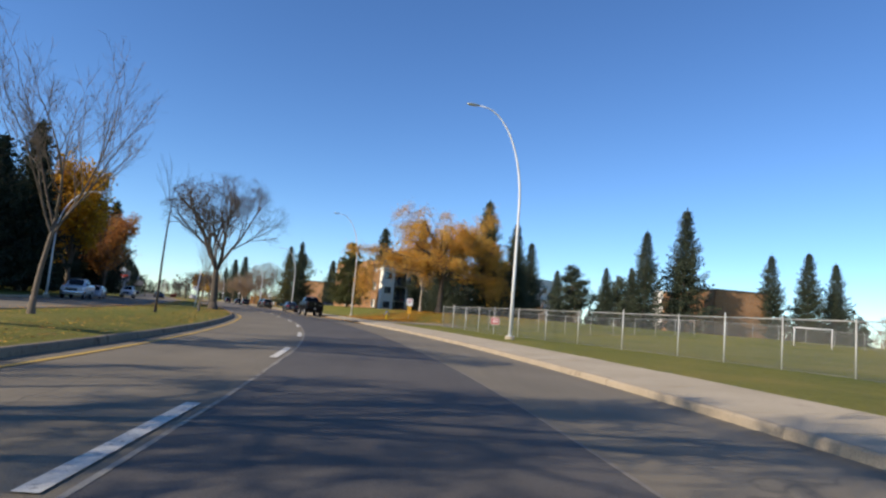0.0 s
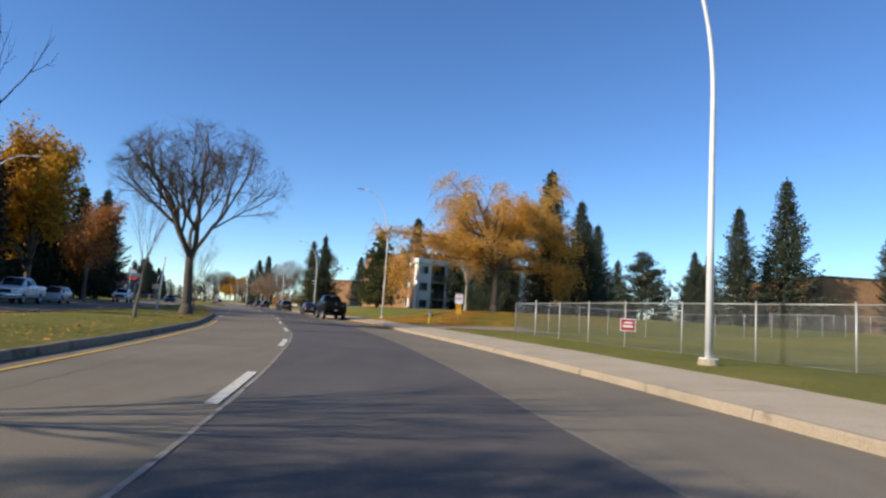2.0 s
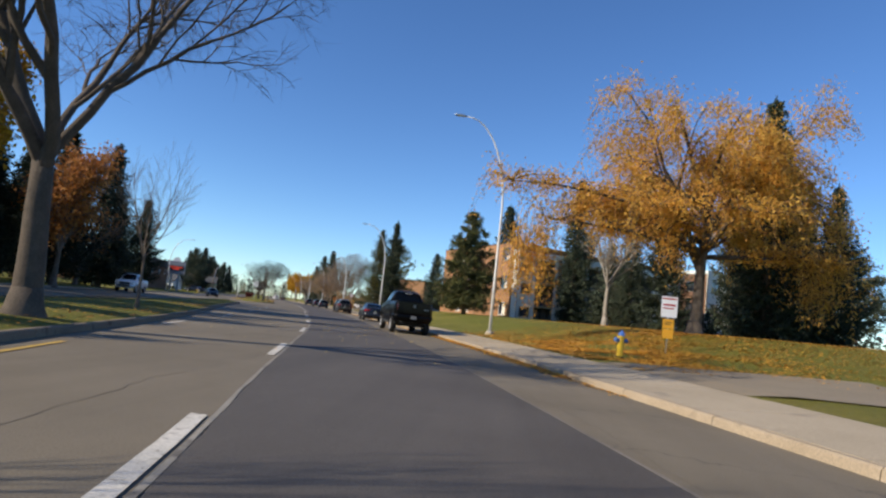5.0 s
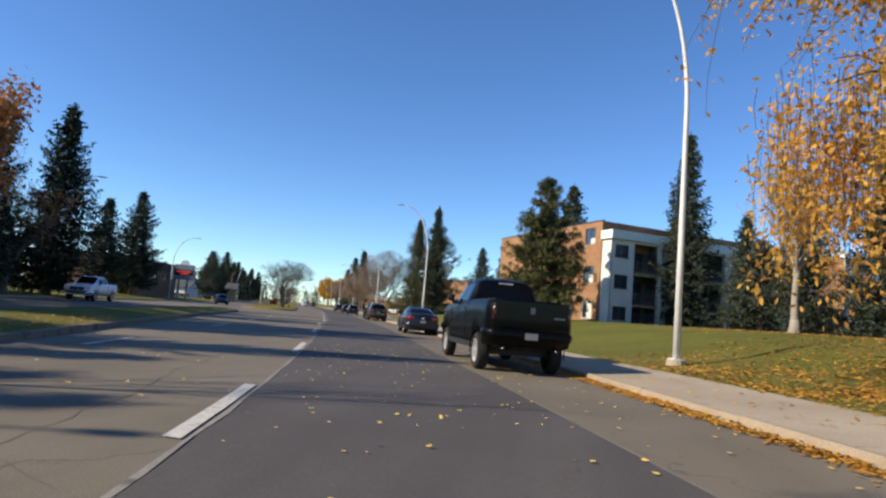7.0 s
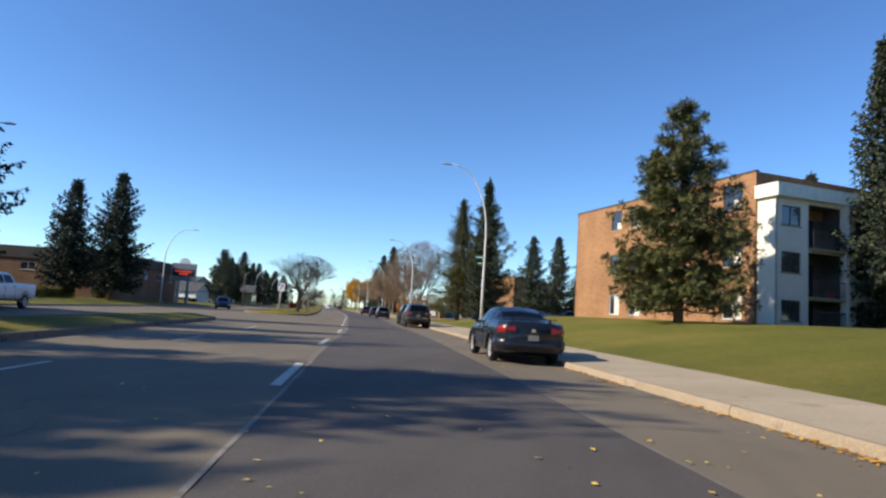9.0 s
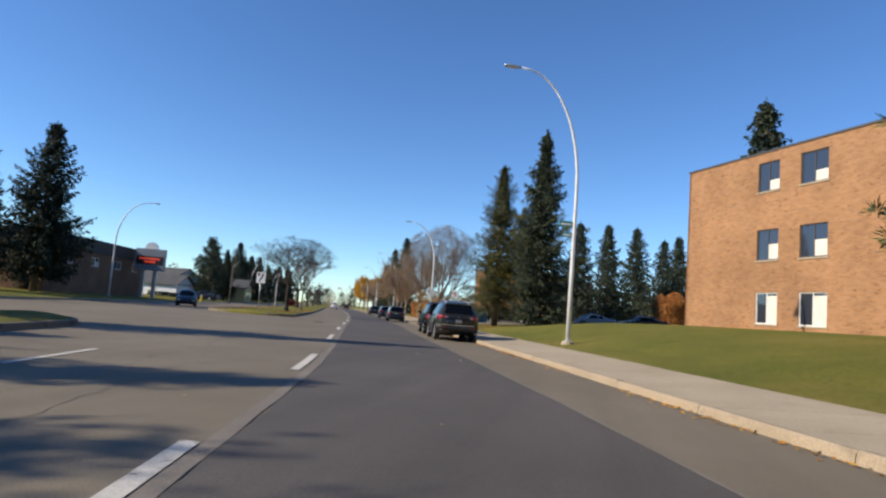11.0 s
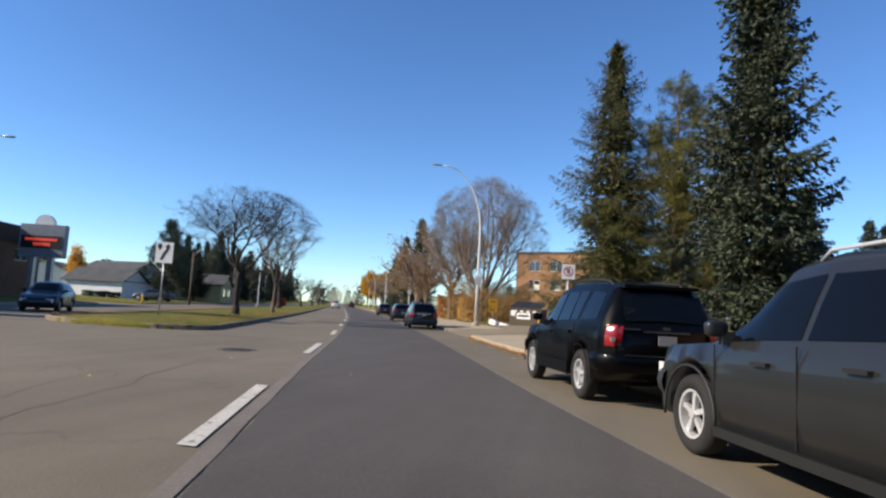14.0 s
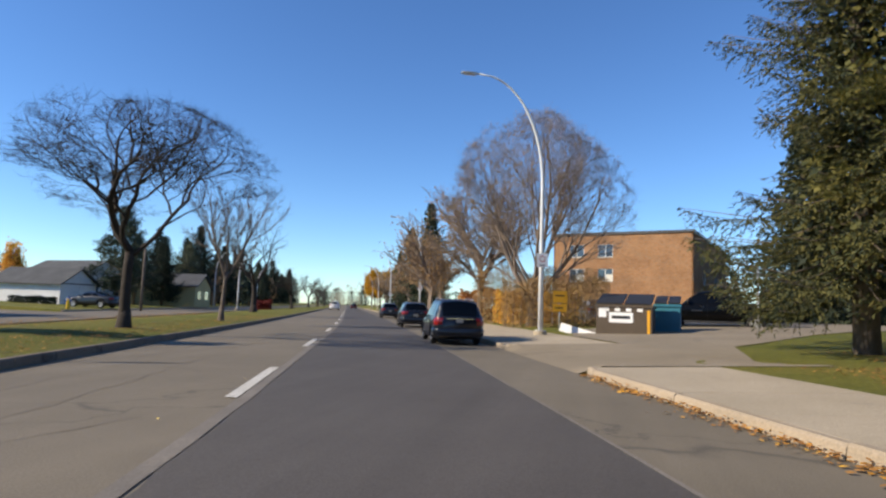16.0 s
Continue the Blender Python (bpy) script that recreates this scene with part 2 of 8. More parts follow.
def part(name, bm, mat, parent, label="", smooth=False, bevel=0.0):
    if bevel:
        bmesh.ops.bevel(bm, geom=[e for e in bm.edges if e.is_manifold and e.calc_face_angle(0) > 0.5], offset=bevel, segments=2, affect="EDGES", clamp_overlap=True)
    bmesh.ops.recalc_face_normals(bm, faces=bm.faces)
    me = bpy.data.meshes.new(name)
    bm.to_mesh(me)
    bm.free()
    me.materials.append(mat)
    if smooth:
        me.polygons.foreach_set("use_smooth", [True] * len(me.polygons))
    ob = new(name, me)
    ob.parent = parent
    if label:
        ob["label"] = label
    return ob


def thing(name, m, label, category, group="", kind=""):
    ob = new(name)
    ob.matrix_basis = m
    ob.empty_display_size = 0.3
    return tagged(ob, label, category, group, kind)


def box(bm, x0, y0, z0, x1, y1, z1):
    vs = [bm.verts.new(p) for p in ((x0, y0, z0), (x1, y0, z0), (x1, y1, z0), (x0, y1, z0), (x0, y0, z1), (x1, y0, z1), (x1, y1, z1), (x0, y1, z1))]
    for f in ((3, 2, 1, 0), (4, 5, 6, 7), (0, 1, 5, 4), (1, 2, 6, 5), (2, 3, 7, 6), (3, 0, 4, 7)):
        bm.faces.new([vs[i] for i in f])
    return bm


def boxes(*specs):
    bm = bmesh.new()
    for s in specs:
        box(bm, *s)
    return bm


def tube_into(V, F, pts, radii, sides=6, cap=True):
    """A tapering tube along pts, added to the lists V and F."""
    start, n = len(V), len(pts)
    prev = None
    for i in range(n):
        p = pts[i]
        d = (pts[min(i + 1, n - 1)] - pts[max(i - 1, 0)])
        d = d.normalized() if d.length > 1e-6 else Vector((0, 0, 1))
        if prev is None:
            a = Vector((0, 1, 0)) if abs(d.z) > 0.9 else Vector((0, 0, 1))
            prev = d.cross(a).normalized()
        u = (prev - d * prev.dot(d))
        u = u.normalized() if u.length > 1e-6 else prev
        prev = u
        w = d.cross(u)
        for k in range(sides):
            a = 2 * math.pi * k / sides
            V.append(p + (u * math.cos(a) + w * math.sin(a)) * radii[i])
    for i in range(n - 1):
        for k in range(sides):
            a, b = start + i * sides + k, start + i * sides + (k + 1) % sides
            F.append((a, b, b + sides, a + sides))
    if cap:
        F.append(tuple(start + (n - 1) * sides + k for k in range(sides)))
        F.append(tuple(start + k for k in reversed(range(sides))))


def tube_part(name, pts, radii, mat, parent, sides=10, label=""):
    V, F = [], []
    tube_into(V, F, [Vector(p) for p in pts], radii, sides)
    ob = mesh_object(name, V, F, mat, parent, True)
    if label:
        ob["label"] = label
    return ob


# ---- the line of the road ----
COEF = (1.5085169636, -3.185497696, 2.3814563152, -4.8795546808, -32.5889485286, -21.7243882956)


def poly(y):
    v = 0.0
    for c in COEF:
        v = v * (y - 100) / 100 + c
    return v


def XL(y):
    """x of the seam between the worn left lane and the fresh right lane."""
    if y < 12:
        return poly(12) - 0.045 * (y - 12)
    if y > 200:
        return poly(200) - 0.404 * (y - 200)
    return poly(y)


def slope(y):
    return (XL(y + 0.5) - XL(y - 0.5))


def at(d, y, z=0.0):
    """The point d metres to the right of the seam at y."""
    return Vector((XL(y) + d * math.sqrt(1 + slope(y) ** 2), y, z))


def heading(y):
    """Degrees about z of a thing that faces along the road."""
    return math.degrees(math.atan2(-slope(y), 1))


def table(y, rows):
    return float(np.interp(y, [r[0] for r in rows], [r[1] for r in rows]))


def d_kerb(y):
    return table(y, ((0, 7.3), (30, 7.2), (55, 7.0), (80, 6.9), (92, 6.45), (120, 6.1), (145, 5.7), (400, 5.7)))


def d_new(y):
    return table(y, ((0, 3.95), (30, 3.9), (45, 4.15), (70, 4.3), (88, 4.0), (110, 4.05), (125, 3.75), (135, 3.6), (147, 3.75), (400, 3.7)))


NOSE_1, NOSE_2 = 118.0, 143.5
D_FAR, D_LEFT = -11.6, -20.6


def d_median(y):
    return table(y, ((0, -4.25), (50, -4.1), (62, -4.6), (70, -5.0), (78, -5.6), (86, -6.3), (95, -7.0), (105, -7.5), (118, -7.7), (143, -4.5), (400, -4.5)))


def median_edges(y):
    """Right and left edges of the median, drawn together at its noses; None in the crossing."""
    r, l = d_median(y), D_FAR
    k = None
    if y <= NOSE_1:
        k = NOSE_1 - y
    elif y >= NOSE_2:
        k = y - NOSE_2
    if k is None:
        return None
    if k < 2.2:
        f = math.sqrt(max(0.0, 1 - (1 - k / 2.2) ** 2))
        m = (r + l) / 2
        return m + (r - m) * max(f, 0.05), m + (l - m) * max(f, 0.05)
    return r, l


SIDE_ROAD = (168.5, 178.5)
DRIVES = ((60.5, 67.5), (153.2, 159.8))


def lawn(y, e):
    """Height of the ground e metres beyond the pavement's outer edge."""
    field = table(e, ((0, 0.34), (6, 0.42), (20, 0.6), (60, 1.2), (2000, 2.0)))
    near = table(e, ((0, 0.34), (2.5, 0.64), (5, 1.2), (8, 1.6), (12, 1.75), (18, 1.85), (60, 1.9), (2000, 2.0)))
    steep = table(e, ((0, 0.34), (1, 0.58), (2, 0.82), (4, 1.15), (7, 1.5), (12, 1.75), (18, 1.85), (60, 1.9), (2000, 2.0)))
    i = min(1.0, max(0.0, (y - 95) / 20))
    berm = near * (1 - i) + steep * i
    yard = table(e, ((0, 0.34), (4, 0.5), (10, 0.8), (20, 1.0), (2000, 2.0)))
    k = min(1.0, max(0.0, (y - 66) / 12))
    j = min(1.0, max(0.0, (y - 140) / 10))
    return (field * (1 - k) + berm * k) * (1 - j) + yard * j


def ground_z(x, y):
    """Height of the ground at a place off the road."""
    d = (x - XL(y)) / math.sqrt(1 + slope(y) ** 2)
    e = d - d_kerb(y) - 3.3
    if e > 0:
        return lawn(y, e)
    if d > d_kerb(y):
        return 0.15 + (d - d_kerb(y)) * 0.055
    if d < D_LEFT:
        return 0.16 + min(0.4, 0.02 * (D_LEFT - d))
    return 0.14


# ---- ground, road, kerbs, pavement ----
def y_samples():
    ys = [-400, -150, -60, -30, -15] + [-8 + 2.0 * i for i in range(40)]
    ys += [70 + 1.5 * i for i in range(30)]
    ys += [NOSE_1 - 2.2, NOSE_1 - 1.6, NOSE_1 - 1, NOSE_1 - 0.5, NOSE_1 - 0.15, NOSE_1, NOSE_1 + 0.05]
    ys += [NOSE_2 - 0.05, NOSE_2, NOSE_2 + 0.15, NOSE_2 + 0.5, NOSE_2 + 1, NOSE_2 + 1.6, NOSE_2 + 2.2]
    ys += [SIDE_ROAD[0] - 0.02, SIDE_ROAD[0], SIDE_ROAD[1], SIDE_ROAD[1] + 0.02]
    for a, b in DRIVES:
        ys += [a - 0.8, a, b, b + 0.8]
    ys += [120 + 2.0 * i for i in range(50)] + [225, 235, 250, 280, 330, 400, 500, 700, 1000, 1500, 2400]
    return sorted(set(round(y, 3) for y in ys))


def pave_width(y):
    """The pavement is wider beyond the driveway."""
    return 2.45 if y < 156 else 3.3


def ground_rows():
    rows = []
    for y in y_samples():
        row = []
        gap = NOSE_1 < y < NOSE_2
        side = SIDE_ROAD[0] <= y <= SIDE_ROAD[1]
        for d in (-2500, -700, -250, -120, -80, -60, -45, -36, -30, -26, -23):
            row.append((d, -0.12 if side and d > -300 else 0.16 + min(0.4, 0.02 * (D_LEFT - d))))
        row += [(D_LEFT - 0.16, -0.12 if side else 0.13), (D_LEFT - 0.05, -0.12), (-14, -0.12)]
        ed = median_edges(y)
        if ed:
            r, l = ed
            w = (r - l)
            row += [(l - 0.02, -0.12), (l + 0.02 * w, 0.12)]
            row += [(l + f * w, 0.12 + min(0.16, 0.05 * w) * math.sin(math.pi * f)) for f in (0.15, 0.35, 0.5, 0.65, 0.85)]
            row += [(r - 0.02 * w, 0.12), (r + 0.02, -0.12)]
        else:
            row += [(-11.6 + 0.4 * i, -0.12) for i in range(9)]
        k = d_kerb(y)
        drive = DRIVES[1][0] <= y <= DRIVES[1][1]
        row += [(0, -0.12), (k, -0.12), (k + 0.1, -0.1 if drive else 0.02), (k + pave_width(y) - 0.05, 0.2 if drive else 0.21), (k + pave_width(y) + 0.02, 0.28 if drive else 0.145 + 0.056 * pave_width(y))]
        for e in (0.6, 1.0, 2.0, 3, 4, 5, 7, 9.5, 12, 15, 18, 23, 30, 40, 60, 90, 150, 400, 1000, 2500):
            z = lawn(y, e)
            row.append((k + 3.3 + e, z))
        rows.append([at(d, y, z) if abs(d) < 300 else Vector((XL(min(max(y, -60), 260)) + d, y, z)) for d, z in row])
    return rows


rows = ground_rows()
n = len(rows[0])
V = [p for r in rows for p in r]
F = [(i * n + j, i * n + j + 1, (i + 1) * n + j + 1, (i + 1) * n + j) for i in range(len(rows) - 1) for j in range(n - 1)]
tagged(mesh_object("ground", V, F, GRASS, smooth=False), "autumn grass ground with fading green and yellow patches", "ground", kind="structure")


def strip(name, y0, y1, left, right, z, mat, label, category, step=2.0, parent=None):
    """A flat band of surfacing between two offsets from the seam."""
    count = max(2, int((y1 - y0) / step))
    V, F = [], []
    for i in range(count + 1):
        y = y0 + (y1 - y0) * i / count
        a, b = (left(y) if callable(left) else left), (right(y) if callable(right) else right)
        m = 6
        for j in range(m + 1):
            V.append(at(a + (b - a) * j / m, y, z))
    for i in range(count):
        for j in range(6):
            k = i * 7 + j
            F.append((k, k + 1, k + 8, k + 7))
    ob = mesh_object(name, V, F, mat, parent)
    return tagged(ob, label, category, kind="structure") if label else ob


SEAM_DULL = surface("dull_dusty_seam", (0.13, 0.115, 0.095), (0.21, 0.185, 0.15), 0.7, 40, 0.85)
road = strip("road", -60, 900, D_LEFT, d_kerb, 0.0, ASPHALT_OLD, "worn grey asphalt divided road with cracks and patches", "road", 3.0)
def ragged(y):
    return 0.018 * math.sin(2.9 * y) + 0.014 * math.sin(7.3 * y + 1) + 0.012 * math.sin(13.1 * y + 2)


def seam_off(y):
    """How far the laid edge wanders from the line of the road."""
    return table(y, ((8, -0.10), (14, -0.17), (18, -0.17), (22, -0.06), (30, 0.03), (38, 0.10), (43, 0.18), (48, 0.20), (52, 0.10), (55, -0.02), (58, -0.08), (61, -0.08), (66, -0.08), (72, 0.04), (77, 0.05), (86, 0.0), (95, -0.14), (104, -0.17), (112, 0.07), (117, 0.07), (122, -0.05), (133, -0.17), (137, -0.19), (141, -0.13), (147, -0.06), (155, -0.09), (170, 0.0)))


strip("road_overlay", -60, 900, lambda y: ragged(y) + seam_off(y), lambda y: d_new(y) + ragged(y + 5), 0.006, ASPHALT_NEW, "fresh dark asphalt lane laid between paler seams", "road", 0.45)
V = [at(D_LEFT + 0.5, SIDE_ROAD[0] - 1.0, -0.006), at(D_LEFT + 0.5, SIDE_ROAD[1] + 1.0, -0.006), at(-160, SIDE_ROAD[1] - 12, -0.006), at(-160, SIDE_ROAD[0] - 12, -0.006)]
tagged(mesh_object("side_road", V, [(3, 2, 1, 0)], ASPHALT_OLD), "worn grey asphalt side street joining the road", "road", kind="structure")


def marking(name, y0, y1, d, w, mat, label, z=0.012):
    return strip(name, y0, y1, d - w / 2, d + w / 2, z, mat, label, "road marking", 1.2)


strip("seam_line", -40, 96, lambda y: seam_off(y) - 0.058, lambda y: seam_off(y) - 0.003 + ragged(y + 9) * 0.5, 0.010, SEAM, "pale dusty joint beside the fresh asphalt", "road marking", 1.2)
strip("seam_line", 96, 420, lambda y: seam_off(y) - 0.17, lambda y: seam_off(y) - 0.01 + ragged(y + 9) * 0.5, 0.010, SEAM_DULL, "dull joint beside the fresh asphalt", "road marking", 1.2)
strip("seam_line", -40, 420, lambda y: d_new(y) - 0.02, lambda y: d_new(y) + 0.03, 0.009, SEAM_DULL, "thin pale joint at the edge of the fresh asphalt", "road marking", 2.0)
for far in (1.5, 12.0, 22.5, 32.7, 43.4, 53.2, 63.6, 74.2, 84.3, 95.4, 105.2, 114.6, 124.3, 133.2, 142.4, 151.1, 160.3, 169.8, 179.4, 189, 198, 207, 216, 225, 234, 243, 252, 270, 290, 310):
    gap = table(far, ((20, -0.26), (33, -0.20), (90, -0.17), (100, -0.24), (118, -0.36), (150, -0.27)))
    strip("lane_dash", far - 3.6, far, lambda y: seam_off(y) + gap - 0.085, lambda y: seam_off(y) + gap + 0.085, 0.014, PAINT_WHITE, "worn white painted lane dash on asphalt", "road marking", 1.2)
for near in (65.8, 77.3, 89.2, 98.3, 108.0):
    marking("lane_dash", near, near + 3.0, -4.3, 0.13, PAINT_WHITE, "worn white painted lane dash on asphalt")
strip("edge_line", -30, 58, lambda y: d_median(y) + 0.50, lambda y: d_median(y) + 0.63, 0.012, PAINT_YELLOW, "worn yellow painted edge line beside the median", "road marking", 2.0)


def kerb(name, line, label, height=0.15, width=0.16, face=1, mat=None):
    """Kerb blocks about 3 m long, with open joints, along a line of points; face says on which side the road lies."""
    root = thing(name, Matrix(), label, "kerb", kind="structure")
    for i in range(len(line) - 1):
        a, b = line[i], line[i + 1]
        d = (b - a)
        if d.length < 0.05:
            continue
        t = d.normalized()
        nrm = Vector((t.y, -t.x, 0)) * face
        j = random.uniform(-0.008, 0.008)
        prof = ((0.0, -0.1), (0.0, 0.0), (-0.02, height - 0.03 + j), (-0.05, height + j), (-width, height + j), (-width, -0.1))
        V = []
        for p in (a + t * 0.008, b - t * 0.008):
            V += [p + nrm * u + Vector((0, 0, w)) for u, w in prof]
        m = len(prof)
        F = [(k, (k + 1) % m, m + (k + 1) % m, m + k) for k in range(m)] + [tuple(range(m))[::-1], tuple(range(m, 2 * m))]
        mesh_object("kerb_block", V, F, mat or KERB, root)
    return root


def line_of(fn, y0, y1, step=3.0):
    c = max(1, round((y1 - y0) / step))
    return [at(fn(y0 + (y1 - y0) * i / c), y0 + (y1 - y0) * i / c) for i in range(c + 1)]


def median_ring(side, ys):
    return [at(median_edges(y)[side], y) for y in ys]


kerb("kerb", line_of(d_kerb, -20, 152.6) + [at(d_kerb(153) + 0.12, 153.2), at(d_kerb(153) + 0.5, 153.7), at(d_kerb(153) + 1.1, 154.1), at(d_kerb(154) + 2.2, 154.6)], "chipped pale concrete kerb along the pavement", face=-1)
kerb("kerb", [at(d_kerb(159) + 2.2, 159.2), at(d_kerb(159) + 0.8, 159.5), at(d_kerb(159) + 0.2, 159.9)] + line_of(d_kerb, 160.4, 330, 6.0), "chipped pale concrete kerb along the pavement", face=-1)
n1 = [-20 + 3 * i for i in range(45)] + [NOSE_1 - 2.2, NOSE_1 - 1.5, NOSE_1 - 0.8, NOSE_1 - 0.3, NOSE_1]
n2 = [NOSE_2, NOSE_2 + 0.3, NOSE_2 + 0.8, NOSE_2 + 1.5, NOSE_2 + 2.2] + [NOSE_2 + 2.2 + 3.2 * i for i in range(1, 48)]
kerb("median_kerb", median_ring(0, n1), "weathered concrete kerb round the grass median, coloured darker for shade", 0.17, face=1, mat=KERB_DARK)
kerb("median_kerb", median_ring(1, n1), "weathered concrete kerb round the grass median, coloured darker for shade", 0.17, face=-1, mat=KERB_DARK)
kerb("median_kerb", median_ring(0, n2), "weathered concrete kerb round the grass median, coloured darker for shade", 0.17, face=1, mat=KERB_DARK)
kerb("median_kerb", median_ring(1, n2), "weathered concrete kerb round the grass median, coloured darker for shade", 0.17, face=-1, mat=KERB_DARK)
kerb("kerb", line_of(lambda y: D_LEFT, -20, SIDE_ROAD[0], 5), "weathered concrete kerb along the verge", face=1)
kerb("kerb", line_of(lambda y: D_LEFT, SIDE_ROAD[1], 300, 6), "weathered concrete kerb along the verge", face=1)


def pavement(y0, y1, label, drive=False):
    root = thing("pavement", Matrix(), label, "pavement", kind="structure")
    c = round((y1 - y0) / 1.7)
    for i in range(c):
        a, b = y0 + (y1 - y0) * i / c + 0.008, y0 + (y1 - y0) * (i + 1) / c - 0.008
        V = []
        lift = random.uniform(-0.006, 0.006)
        for y in (a, b):
            k = d_kerb(y)
            pw = pave_width(y)
            for u, z in ((0.165, 0.145), (pw * 0.52, 0.145 + 0.052 * pw * 0.52), (pw, 0.145 + 0.056 * pw)):
                V.append(at(k + u, y, z + lift))
        for v in list(V):
            V.append(v - Vector((0, 0, 0.12)))
        F = [(0, 1, 4, 3), (1, 2, 5, 4), (6, 9, 10, 7), (7, 10, 11, 8), (0, 3, 9, 6), (2, 8, 11, 5), (0, 6, 7, 1), (1, 7, 8, 2), (3, 4, 10, 9), (4, 5, 11, 10)]
        mesh_object("slab", V, F, CONCRETE, root)
    return root


pavement(-8, 153.2, "pale concrete pavement slabs beside the kerb")
pavement(159.8, 235, "pale concrete pavement slabs beside the kerb")
def paved(name, grid, label):
    """A sheet of asphalt through rows of points."""
    n = len(grid[0])
    V = [p for r in grid for p in r]
    F = [(i * n + j, (i + 1) * n + j, (i + 1) * n + j + 1, i * n + j + 1) for i in range(len(grid) - 1) for j in range(n - 1)]
    return tagged(mesh_object(name, V, F, DUSTY), label, "driveway", kind="structure")


a, b = DRIVES[0]
paved("driveway", [[at(d_kerb(y) + 3.3 + e, y, lawn(y, e) + 0.03 if e > 0 else 0.372 + 0.1 * e) for y in np.linspace(a, b, 8)] for e in (-0.87, -0.4, 0.02, 0.6, 1, 2, 3, 4, 5, 7)], "short dusty asphalt path beside the pavement")
a, b = DRIVES[1]
def apron_z(u, y):
    w = max(0.0, 1 - min(y - a, b - y) / 1.2)
    return (0.006 + 0.104 * min(u, 3.32)) * (1 - w) + (0.15 + 0.058 * u if u > 0 else 0.006) * w


paved("driveway_apron", [[at(d_kerb(y) + u, y, apron_z(u, y)) for y in (a, a + 0.3, a + 0.6, a + 1.2, (a + b) / 2, b - 1.2, b - 0.6, b - 0.3, b)] for u in (-0.05, 0.4, 1.2, 2.2, 3.32, 4.4)], "dusty tan driveway mouth crossing the pavement")
near_side = [at(d_kerb(153.5) + 3.28, 153.5), Vector((-30.2, 158.4, 0)), Vector((-26.3, 164.4, 0)), Vector((-13.0, 178.0, 0))]
far_side = [at(d_kerb(159.6) + 3.28, 159.6), Vector((-34.6, 163.6, 0)), Vector((-34.8, 169.0, 0)), Vector((-24.0, 187.0, 0))]
grid = []
for i in range(3):
    for k in range(8):
        p, q = near_side[i].lerp(near_side[i + 1], k / 8), far_side[i].lerp(far_side[i + 1], k / 8)
        r = [p.lerp(q, j / 10) for j in range(11)]
        lift = min(1.0, len(grid) / 3)
        grid.append([Vector((v.x, v.y, 0.348 * (1 - lift) + (max(0.345, ground_z(v.x, v.y)) + 0.02) * lift)) for v in r])
paved("driveway", [list(reversed(r)) for r in grid], "dusty tan driveway leading past waste containers")


# ---- cracks, tar lines and covers in the road ----
TAR = surface("dark_tar_crack", (0.075, 0.065, 0.048), (0.115, 0.098, 0.074), 2, 40, 0.8)
IRON = surface("worn_cast_iron", (0.07, 0.06, 0.05), (0.13, 0.115, 0.095), 3, 30, 0.6, metal=0.4)


def crack(d0, y0, d1, y1, width, seed, step=0.35, wander=0.10):
    """A wandering dark crack between two places on the road."""
    rng = random.Random(seed)
    a, b = at(d0, y0, 0.0035), at(d1, y1, 0.0035)
    t = (b - a)
    c = max(3, int(t.length / step))
    n = Vector((-t.y, t.x, 0)).normalized()
    V, F, off = [], [], 0.0
    for i in range(c + 1):
        off = off * 0.85 + rng.gauss(0, wander * 0.5)
        w = width * rng.uniform(0.3, 1.2)
        p = a.lerp(b, i / c) + n * off
        V += [p - n * w / 2, p + n * w / 2]
    F = [(2 * i, 2 * i + 1, 2 * i + 3, 2 * i + 2) for i in range(c)]
    return tagged(mesh_object("road_crack", V, F, TAR), "thin dark wandering crack in the worn asphalt", "crack", kind="structure")


for i, (d0, y0, d1, y1, w) in enumerate(((-0.55, -4, -0.5, 60, 0.018), (-0.5, 60, -0.55, 190, 0.020), (-2.9, 4, -2.7, 70, 0.015), (-2.4, 92, -2.9, 168, 0.016), (-4.0, 31.6, -0.4, 33.8, 0.02), (-5.0, 70.5, -0.4, 69.0, 0.02),
                                         (-7.0, 110.5, -0.4, 112.0, 0.025), (-9.5, 126.0, -0.5, 127.5, 0.022), (-8.0, 136.5, -0.4, 137.6, 0.028), (-4.0, 139.5, -1.0, 146.0, 0.02), (-4.3, 150.5, -0.4, 151.5, 0.02), (5.0, 110.0, 5.4, 124.0, 0.012), (4.4, 48.0, 4.9, 66.0, 0.012), (4.4, 30.0, 6.8, 31.0, 0.015))):
    crack(d0, y0, d1, y1, w * 0.7, 300 + i)


def manhole(x, y, label):
    root = thing("manhole_cover", pose(x, y, 0.0, 0, 0, 20), label, "manhole cover")
    V, F = [], []
    for r, z in ((0.47, 0.001), (0.45, 0.010), (0.41, 0.010), (0.40, 0.003)):
        V += [Vector((r * math.cos(2 * math.pi * k / 32), r * math.sin(2 * math.pi * k / 32), z)) for k in range(32)]
    F = [(i * 32 + k, i * 32 + (k + 1) % 32, (i + 1) * 32 + (k + 1) % 32, (i + 1) * 32 + k) for i in range(3) for k in range(32)]
    mesh_object("ring", V, F, TAR, root)
    V = [Vector((0.40 * math.cos(2 * math.pi * k / 32), 0.40 * math.sin(2 * math.pi * k / 32), 0.006)) for k in range(32)]
    plate = mesh_object("plate", V, [tuple(range(32))], IRON, root)
    part("rib", boxes(*[(-0.3, -0.3 + 0.1 * k, 0.006, 0.3, -0.26 + 0.1 * k, 0.011) for k in range(7)]), IRON, plate)


